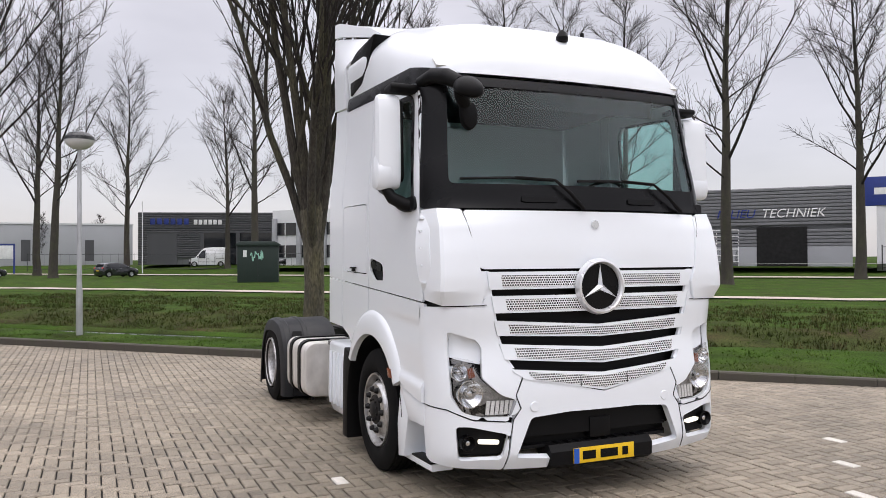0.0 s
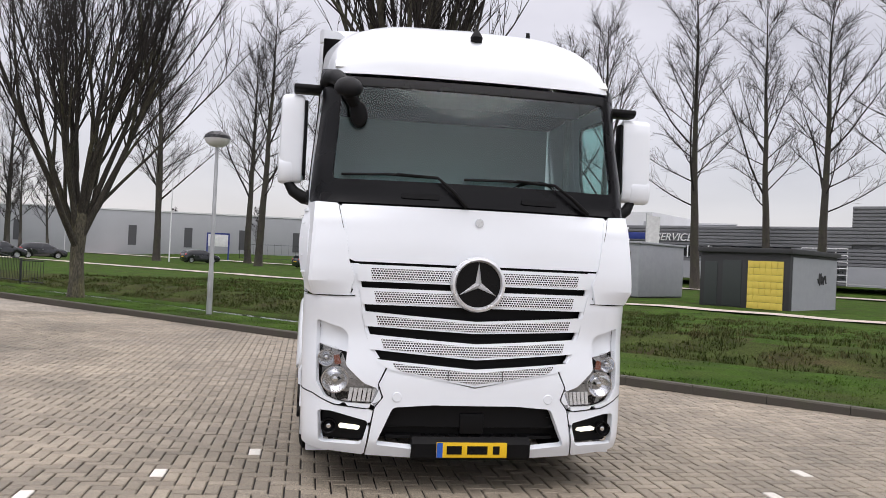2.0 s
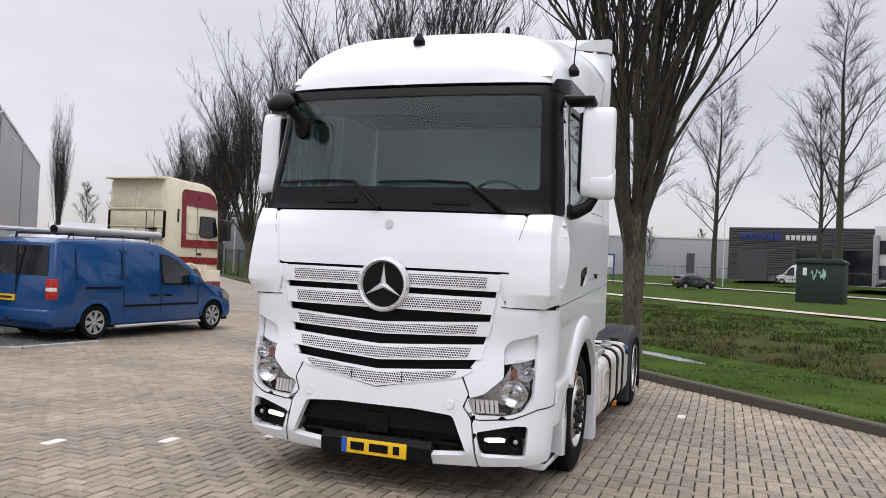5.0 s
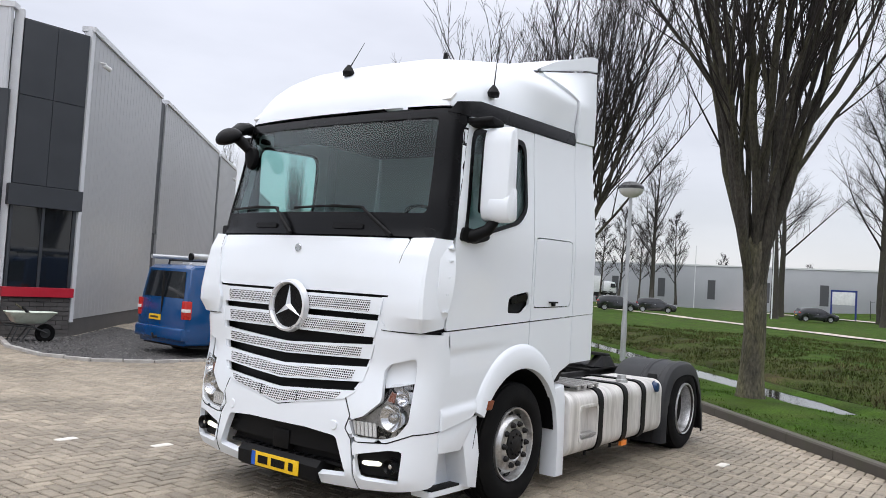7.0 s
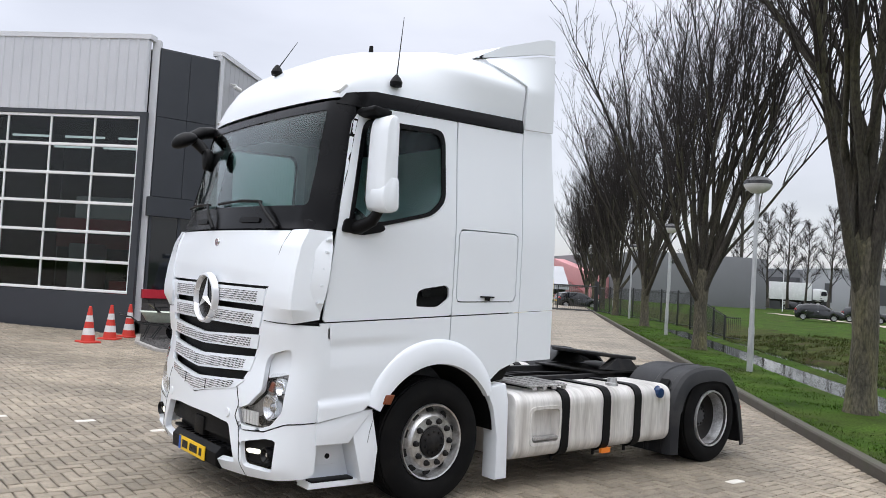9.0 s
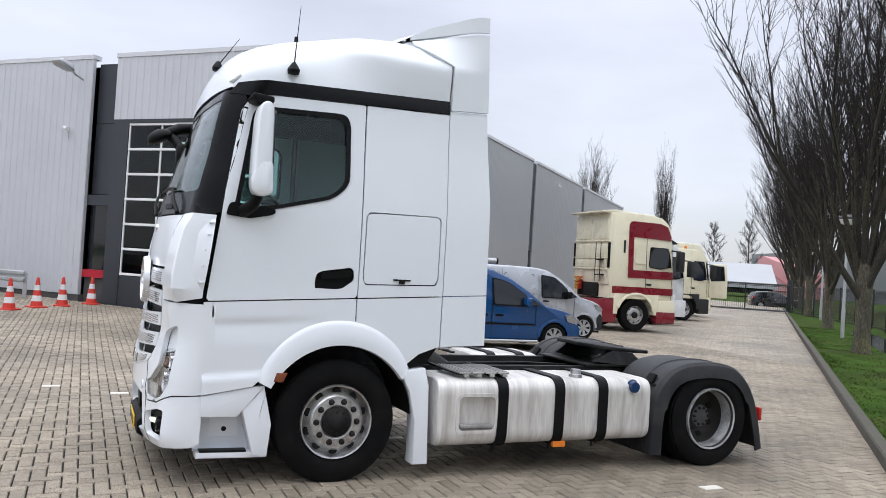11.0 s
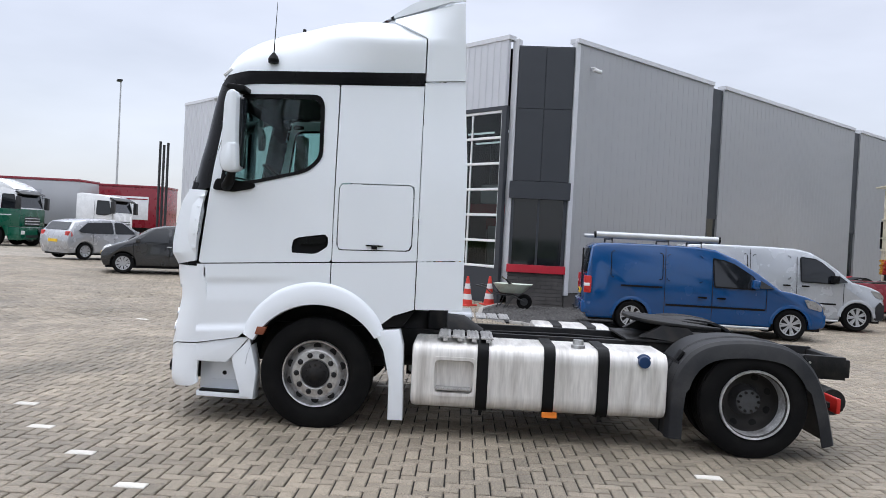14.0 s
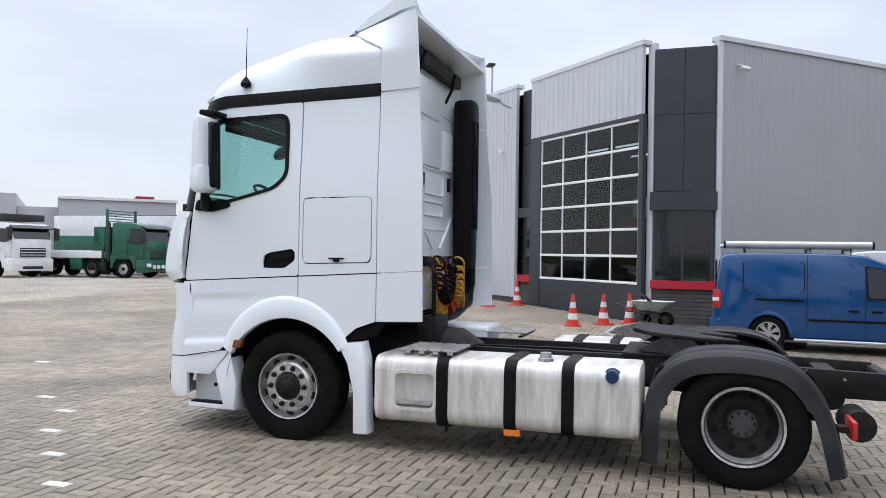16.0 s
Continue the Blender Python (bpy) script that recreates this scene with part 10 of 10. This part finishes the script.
def trailer(m, label, side, top, marks):
    e = thing("trailer", m, label, "trailer", "trailers across the yard")
    part("box", bm_box((-12, -1.25, 1.2), (0, 1.25, 3.72), 0.03), side, e, "curtain side")
    part("top_rail", bm_box((-12.02, -1.28, 3.72), (0.02, 1.28, 3.86), 0.02), top, e, "roof rail")
    part("chassis", bm_box((-11.8, -0.5, 0.8), (-0.3, 0.5, 1.2)), M["dark_steel"], e)
    for x in (-8, -9.3, -10.6):
        for sg in (1, -1):
            truck_wheel(e, x, sg * 1.05, sg)
    if marks:
        part("sign_board", bm_box((-4.6, -1.262, 1.75), (-2.2, -1.245, 3.2), 0.004), M["sign_grey"], e, "dark sign with unreadable lines")
        for i in range(5):
            part("line_of_writing", bm_box((-4.45, -1.268, 1.88 + i * 0.26), (-2.5 - (i * 37 % 5) * 0.1, -1.258, 1.98 + i * 0.26)), M["galv"], e)
    else:
        part("curtain_panel", bm_box((-8.0, -1.27, 1.7), (-0.9, -1.245, 3.15), 0.006), M["white_van"], e, "white field on the curtain")
        part("curtain_strip", bm_box((-8.0, -1.278, 2.95), (-0.95, -1.262, 3.03)), M["maroon"], e)
    return e


trailer(Matrix.Translation((21.0, -38.4, zg)) @ Matrix.Rotation(math.pi, 4, "Z"), "dirty grey curtain trailer with a red roof rail", M["clad"], M["maroon"], True)
trailer(Matrix.Translation((17.6, -42.3, zg)) @ Matrix.Rotation(math.pi, 4, "Z"), "maroon curtain-sided trailer with a white field", M["maroon"], M["maroon"], False)
poles = thing("steel_poles", pose(11.7, -25.5, yard_z(11.7, -25.5)), "three tall dark steel poles behind the parked cars", "pole")
for x, h in ((-0.17, 4.85), (0.0, 4.75), (0.16, 4.9)):
    part("pole", bm_lathe([(0.0, -0.1), (0.055, -0.1), (0.055, h), (0.0, h)], 10, "z", (x, 0.05 * x, 0)), M["fence"], poles)
    part("foot", bm_box((x - 0.07, -0.1, -0.05), (x + 0.07, 0.1, 0.03), 0.01), M["dark_steel"], poles)


# ---------------------------------------------------------------- far buildings
def text_mesh(body, size, depth):
    cu = bpy.data.curves.new("letters", "FONT")
    cu.body, cu.size, cu.extrude, cu.align_x, cu.shear = body, size, depth, "LEFT", 0.25
    ob = bpy.data.objects.new("letters", cu)
    scene.collection.objects.link(ob)
    dg = bpy.context.evaluated_depsgraph_get()
    me = bpy.data.meshes.new_from_object(ob.evaluated_get(dg))
    bpy.data.objects.remove(ob)
    return me


def letters(body, size, material, parent, x, z, y=-0.12):
    me = text_mesh(body, size, 0.04)
    me.materials.clear()
    me.materials.append(material)
    ob = new("letters", me)
    ob.parent = parent
    ob.matrix_basis = Matrix.Translation((x, y, z)) @ Matrix.Rotation(radians(90), 4, "X")
    return ob


def facade(x0, y0, x1, y1, z0, name, label):
    """A thing whose x axis runs along the front from the first plan point to the second, y going in."""
    a = math.atan2(y1 - y0, x1 - x0)
    e = thing(name, Matrix.Translation((x0, y0, z0)) @ Matrix.Rotation(a, 4, "Z"), label, "building")
    return e, math.hypot(x1 - x0, y1 - y0)


def ribs(e, x0, x1, z0, z1, material, pitch=0.42, y=0.0):
    """Level ribbed sheeting: boards one above another."""
    n = max(1, round((z1 - z0) / pitch))
    bm = bmesh.new()
    for i in range(n):
        a, b = z0 + (z1 - z0) * i / n, z0 + (z1 - z0) * (i + 1) / n
        bm_prism([(y, a), (y - 0.06, a + 0.05), (y - 0.06, b - 0.10), (y, b - 0.05), (y + 0.1, b - 0.05), (y + 0.1, a)], "x", x0, x1, bm=bm)
    return part("cladding", bm, material, e, "level ribbed metal cladding", smooth=20)


def roller(e, x0, x1, z0, z1, material, bars=5, cols=4):
    d = part("glazed_door", bm_box((x0, -0.02, z0), (x1, 0.1, z1)), M["dk_glass"], e, "glazed workshop door")
    for i in range(bars + 1):
        z = z0 + (z1 - z0) * (0.18 + 0.82 * i / bars)
        part("door_rail", bm_box((x0, -0.06, z - 0.05), (x1, 0.0, z + 0.05)), material, d)
    for i in range(cols + 1):
        x = x0 + (x1 - x0) * i / cols
        part("door_stile", bm_box((x - 0.04, -0.05, z0), (x + 0.04, 0.0, z1)), material, d)
    part("door_base", bm_box((x0, -0.05, z0), (x1, 0.0, z0 + 0.18 * (z1 - z0))), M["far_dark"], d)


# workshop with two named bays, seen beside the truck
mil, ML = facade(-85.5, 29.5, -46.9, 62.9, 0.6, "truck_workshop", "grey ribbed truck workshop with glazed doors and large letters")
part("body", bm_box((0, 0.1, 0), (ML, 30, 6.0), 0.02), M["far_grey"], mil)
part("tall_body", bm_box((ML - 19.5, 0.1, 0), (ML, 25, 8.0), 0.02), M["far_grey"], mil)
tx = ML - 17.7
ribs(mil, 0, ML - 19.5, 3.9, 6.0, M["far_grey"], 0.35)
ribs(mil, ML - 19.5, ML, 4.3, 8.0, M["far_grey"], 0.35)
part("plinth", bm_box((0, -0.02, -0.6), (ML, 0.1, 2.2)), M["far_light"], mil, "pale concrete plinth")
ribs(mil, 0, ML, 2.2, 3.9, M["far_grey"], 0.35)
for a, b in ((ML - 14.4, ML - 10.2), (ML - 24.0, ML - 19.8)):
    roller(mil, a, b, 0.0, 3.9, M["white_frame"])
# solid near-black box: the shade inside the open doorway is its colour
part("open_door", bm_box((ML - 8.5, -0.08, 0.0), (ML - 3.9, 0.1, 4.1)), M["hole"], mil, "open workshop doorway, its shade a near-black box")
part("entrance", bm_box((ML - 33.0, -0.09, 0.0), (ML - 25.0, 0.1, 3.9)), M["dk_glass"], mil, "dark glazed entrance")
for k in range(6):
    part("mullion", bm_box((ML - 45 + k * 2.3, -0.12, 2.6), (ML - 44.85 + k * 2.3, 0.0, 3.9)), M["white_frame"], mil)
part("strip_window", bm_box((ML - 46, -0.1, 2.7), (ML - 33.5, 0.05, 3.8)), M["dk_glass"], mil)
letters("MILIEU", 1.22, M["sign_blue"], mil, ML - 12.3, 5.05)
letters("TECHNIEK", 1.22, M["sign_white"], mil, ML - 8.1, 5.05)
letters("SERVICE", 1.15, M["sign_white"], mil, ML - 39.5, 4.35)
part("sign_bars", bm_box((ML - 46.0, -0.12, 4.45), (ML - 40.2, -0.05, 5.2), 0.03), M["sign_blue"], mil, "blue letters as bars")
for x, mt in ((ML - 43.2, "sign_blue"), (ML - 36.5, "sign_white")):
    fl = thing("banner_flag", mil.matrix_basis @ Matrix.Translation((x, -9.0, -0.3)), "tall banner flag on a pole before the workshop", "flag", "banner flags")
    part("pole", bm_lathe([(0.05, 0), (0.04, 7.0), (0, 7.0)], 8, "z"), M["galv"], fl)
    part("cloth", bm_prism([(0.05, 2.4), (0.05, 6.8), (1.5, 6.6), (1.4, 2.5)], "y", -0.01, 0.01), M[mt], fl, "hanging banner cloth")
pyl = thing("sign_pylon", mil.matrix_basis @ Matrix.Translation((ML + 2.2, -4.0, -0.3)), "white pylon with a dark blue sign", "sign")
part("post", bm_box((-0.4, -0.2, 0), (0.4, 0.2, 6.5), 0.03), M["far_white"], pyl)
part("panel", bm_box((-1.5, -0.3, 6.0), (1.5, 0.3, 8.6), 0.05), M["sign_blue"], pyl)
part("mark", bm_box((-0.6, -0.33, 7.0), (0.6, -0.29, 7.6)), M["sign_white"], pyl)
fe = thing("entrance_fence", Matrix.Identity(4), "dark bar fence at the workshop forecourt", "fence")
fence_run((-40.5, 58.5), (-33.0, 65.5), 0.7, 2.0, 2.0, fe, gap=0.3)

# white office with grey piers
off, OL = facade(-98.0, 18.5, -78.0, 37.0, 0.7, "office_building", "white office building with grey piers and strip windows")
part("body", bm_box((0, 0.1, 0), (OL, 15, 7.5), 0.05), M["far_white"], off)
for z0 in (1.3, 4.2):
    part("window_band", bm_box((0.6, 0.0, z0), (OL - 0.3, 0.15, z0 + 1.6)), M["dk_glass"], off, "dark strip window")
for k in range(8):
    x = 0.5 + k * (OL - 1.0) / 7
    part("pier", bm_box((x - 0.3, -0.35, 0), (x + 0.3, 0.1, 6.4), 0.03), M["far_light"], off, "grey pier")
    part("window_post", bm_box((x + 1.5, -0.05, 1.3), (x + 1.62, 0.02, 5.8)), M["white_frame"], off)

# showroom: grey ribbed band over dark glass
show, SL = facade(-106.5, 2.5, -97.5, 33.0, 1.15, "truck_showroom", "low grey ribbed showroom over dark glazing")
part("body", bm_box((0, 0.2, 0), (SL, 25, 7.0), 0.05), M["far_grey"], show)
ribs(show, 0, SL, 4.2, 7.0, M["far_dark"], 0.30)
ribs(show, 0, 1.2, 0.0, 4.2, M["far_dark"], 0.30)
ribs(show, 5.0, 8.0, 0.9, 4.2, M["far_dark"], 0.30)
part("garage_door", bm_box((1.2, -0.02, 0.0), (5.0, 0.2, 4.2)), M["far_dark"], show, "dark garage door")
part("glazing", bm_box((8.0, 0.02, 0.0), (SL, 0.22, 4.2)), M["dk_glass"], show, "dark showroom glazing")
for k in range(6):
    part("column", bm_box((8.0 + k * (SL - 8.4) / 5, -0.1, 0.0), (8.5 + k * (SL - 8.4) / 5, 0.1, 4.2)), M["far_dark"], show)
for a, b, mt in ((1.6, 6.8, "sign_blue"), (7.2, 11.0, "sign_white"), (24.2, 28.5, "sign_red")):
    n = 6
    for i in range(n):
        w_ = (b - a) / n
        part("sign_bar", bm_box((a + i * w_, -0.15, 5.35), (a + i * w_ + w_ * 0.72, -0.06, 6.15 if mt != "sign_white" else 6.0), 0.02), M[mt], show, "letters as bars")
# warehouses behind
for x0, y0, x1, y1, z0, H, mt, lab, D in ((-133, -62, -131.5, 3.0, 1.1, 6.3, "far_light", "long pale grey warehouse", 40), (-150, -130, -141, -64, 1.0, 6.5, "far_grey", "long grey warehouse with dark glazing", 40),
                                    (-118, 38, -100, 60, 1.0, 7.6, "far_light", "pale grey hall", 20)):
    wh, WL = facade(x0, y0, x1, y1, z0, "warehouse", lab + " along the far road")
    part("body", bm_box((0, 0, -1.5), (WL, D, H), 0.05), M[mt], wh)
    part("roof_edge", bm_box((-0.1, -0.1, H), (WL + 0.1, 0.6, H + 0.25)), M["far_white"], wh)
    for k in range(int(WL / 9)):
        part("window", bm_box((4 + k * 9, -0.05, 0.6), (5.3 + k * 9, 0.05, 3.9)), M["far_dark"], wh, "dark window")
dk = thing("office_building", Matrix.Translation((-146, -66, 1.0)) @ Matrix.Rotation(math.atan2(66, 9), 4, "Z"), "dark glazed office front before the warehouse", "building")
part("body", bm_box((-40, -6, -1.5), (0, 0, 5.0), 0.05), M["far_dark"], dk)
part("glazing", bm_box((-39, -6.1, 0.8), (-1, -5.95, 3.2)), M["dk_glass"], dk)
# angular showroom with a pink roof, by the crossing
pk = thing("angular_showroom", Matrix.Translation((-118, -100, 0.8)) @ Matrix.Rotation(radians(62), 4, "Z"), "angular showroom with pink sloping facade", "building")
part("hall", bm_box((-26, 0.5, -1.5), (30, 22, 7.6), 0.05), M["far_grey"], pk)
part("slope", bm_prism([(-14, -1), (-14, 6.8), (-10.5, 6.8), (14, 3.2), (14, -1)], "y", -2.0, 0.4, 0.05), M["pink"], pk, "pink sloping panel")
part("dark_front", bm_prism([(-12, 0), (-10, 4.6), (8, 0.2)], "y", -2.3, -2.0, 0.02), M["maroon"], pk)
an = thing("angular_showroom", Matrix.Translation((-84, -92, 0.5)) @ Matrix.Rotation(radians(50), 4, "Z"), "white angular roof over dark glazing", "building")
part("roof", bm_prism([(-7, 0.5), (-2, 4.6), (6, 1.4), (6, 0.8)], "y", 0, 14, 0.05), M["far_light"], an, "pale folded roof")
part("glazing", bm_prism([(-6.4, 0), (-2, 3.8), (5.4, 0.6), (5.4, 0)], "y", 0.3, 13.5), M["dk_glass"], an)
# hall beyond the lorries
hb = thing("warehouse", Matrix.Translation((36, -44, 0.3)) @ Matrix.Rotation(math.atan2(KU.y, KU.x), 4, "Z"), "light grey hall beyond the parked lorries", "building")
part("body", bm_box((-6.7, 0, -0.6), (1.5, 20, 5.0), 0.05), M["far_light"], hb)
part("roof_edge", bm_box((-6.8, -0.15, 5.0), (1.6, 20, 5.2)), M["far_white"], hb)
part("low_wing", bm_box((-9.5, 1.0, -0.6), (-6.7, 20, 4.4), 0.05), M["far_light"], hb, "lower grey wing")
part("side_wing", bm_box((-16.0, 0.5, -0.6), (-9.5, 20, 5.3), 0.05), M["far_light"], hb, "grey side wing")
part("roof_box", bm_box((-1.2, 3.0, 5.2), (0.2, 5.0, 5.6), 0.05), M["maroon"], hb, "small red roof box")

# road furniture
for x, y, h in ((-70, -14, 8.0), (-92, -44, 9.0), (-108, -34, 9.0), (-88, 2, 8.0)):
    e = thing("flag_pole", pose(x, y, 0.3), "thin white pole on the far grass", "pole", "thin poles")
    part("pole", bm_lathe([(0.06, 0), (0.045, h), (0, h)], 8, "z"), M["far_white"], e)
sg_ = thing("info_sign", pose(-96, -12.5, 0.6, 0, 0, 80), "white sign board on two dark posts", "sign")
part("board", bm_box((-1.3, -0.05, 1.4), (1.3, 0.05, 2.9), 0.02), M["sign_white"], sg_)
part("top", bm_box((-1.4, -0.07, 2.9), (1.4, 0.07, 3.1)), M["sign_blue"], sg_)
for x in (-1.35, 1.35):
    part("post", bm_box((x - 0.08, -0.08, -0.3), (x + 0.08, 0.08, 3.1)), M["sign_blue"], sg_)
tf = thing("yard_fence", Matrix.Identity(4), "dark bar fence before the far yard", "fence")
fence_run((-98, -10.0), (-90, 22), 0.6, 2.0, 2.0, tf, gap=0.9)
vn = panel_van(pose(-98.5, 12.0, 0.9, 0, 0, 262), M["white_van"], "white delivery van parked before the showroom", M["galv"], False, LARGE_VAN, plate=False, bumper=M["guard"], tall=1.7)
bt = thing("box_lorry", pose(-118, -52, 0.8, 0, 0, 118), "white box lorry on the far road", "lorry", "far lorries")
lorry_cab(bt, M["white_van"], M["white_van"], 2.75, 2.85, lower=M["fence"])
part("box", bm_box((-7.0, -1.25, 1.0), (-0.95, 1.25, 3.7), 0.03), M["white_van"], bt, "white box body")
chassis(bt, -6.8, -4.8)
tl_ = thing("traffic_light", pose(-94, -62, 0.5, 0, 0, 40), "traffic light gantry at the far crossing", "traffic light")
part("pole", bm_tube([(0, 0, 0), (0, 0, 5.6), (0.3, 0, 5.9), (5.5, 0, 6.0)], 0.09, 8), M["galv"], tl_)
for x in (3.0, 5.4):
    h_ = part("head", bm_box((x - 0.28, -0.15, 5.4), (x + 0.28, 0.15, 6.5), 0.05), M["fence"], tl_, "black signal head")
    part("green_light", bm_lathe([(0, 0.0), (0.14, 0.0), (0.14, 0.03), (0, 0.03)], 12, "y", (x, 0.15, 5.65)), lamp_mat("green_signal", (0.05, 0.9, 0.55), 1.5), h_, "lit green signal")


# ---------------------------------------------------------------- paving bricks in herringbone
def brick_corners(cx, cy, lx, ly, jit):
    g, h = 0.0062, 0.0135
    zt = yard_z(cx, cy) + jit
    x0, x1, y0, y1 = cx - lx / 2, cx + lx / 2, cy - ly / 2, cy + ly / 2
    return [(x0 + g, y0 + g, zt - 0.02), (x1 - g, y0 + g, zt - 0.02), (x1 - g, y1 - g, zt - 0.02), (x0 + g, y1 - g, zt - 0.02),
            (x0 + g, y0 + g, zt - 0.006), (x1 - g, y0 + g, zt - 0.006), (x1 - g, y1 - g, zt - 0.006), (x0 + g, y1 - g, zt - 0.006),
            (x0 + h, y0 + h, zt), (x1 - h, y0 + h, zt), (x1 - h, y1 - h, zt), (x0 + h, y1 - h, zt)]


BRICK_F = [(0, 1, 5, 4), (1, 2, 6, 5), (2, 3, 7, 6), (3, 0, 4, 7), (4, 5, 9, 8), (5, 6, 10, 9), (6, 7, 11, 10), (7, 4, 8, 11), (8, 9, 10, 11)]
# white marker bricks of the parking bays: rows square to the kerb
MARKS = [(0.11 + 0.69 * k, 3.75 - 0.69 * k) for k in range(-2, 9)] + [(0.17 + 0.69 * k, -1.60 - 0.69 * k) for k in range(-5, 7)]
rng = random.Random(7)
bv, bf, singles, marks = [], [], [], []
for i in range(int(BX0 / BW), int(BX1 / BW)):
    for j in range(int(BY0 / BW), int(BY1 / BW)):
        c = (i - j) % 4
        if c == 0:
            cx, cy, lx, ly = (i + 1) * BW, (j + 0.5) * BW, 2 * BW, BW
        elif c == 3:
            cx, cy, lx, ly = (i + 0.5) * BW, (j + 1) * BW, BW, 2 * BW
        else:
            continue
        if not brick_ok(cx, cy):
            continue
        jit = rng.uniform(-0.0035, 0.0025)
        near_mark = [m for m in MARKS if abs(m[0] - cx) < 0.13 and abs(m[1] - cy) < 0.13]
        if near_mark and c == 0 and min(abs(m[0] - cx) / 2 + abs(m[1] - cy) for m in near_mark) < 0.115:
            marks.append((cx, cy, lx, ly, jit))
            for m in near_mark:
                MARKS.remove(m)
            continue
        if 2.55 < cx < 4.1 and 2.0 < cy < 6.6 and len(singles) < 290:
            singles.append((cx, cy, lx, ly, jit))
            continue
        b0 = len(bv)
        bv += brick_corners(cx, cy, lx, ly, jit)
        bf += [tuple(b0 + k for k in f) for f in BRICK_F]
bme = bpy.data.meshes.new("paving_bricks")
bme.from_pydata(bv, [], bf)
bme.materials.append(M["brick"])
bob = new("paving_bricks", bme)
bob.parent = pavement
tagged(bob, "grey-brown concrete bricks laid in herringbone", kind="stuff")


def one_mesh(lx, ly, material, name):
    me = bpy.data.meshes.new(name)
    z0 = yard_z(0, 0)
    me.from_pydata([(x, y, z - z0) for x, y, z in brick_corners(0, 0, lx, ly, 0)], [], BRICK_F)
    me.materials.append(material)
    return me


m_h, m_v = one_mesh(2 * BW, BW, M["brick_one"], "brick"), one_mesh(BW, 2 * BW, M["brick_one"], "brick")
m_m = one_mesh(2 * BW, BW, M["mark"], "marker_brick")
for cx, cy, lx, ly, jit in singles:
    o = new("brick", m_h if lx > ly else m_v)
    o.parent = pavement
    o.location = (cx, cy, yard_z(cx, cy) + jit)
for cx, cy, lx, ly, jit in marks:
    o = new("marker_brick", m_m)
    o.parent = pavement
    o.location = (cx, cy, yard_z(cx, cy) + 0.001)
    o["label"] = "worn white marker brick"
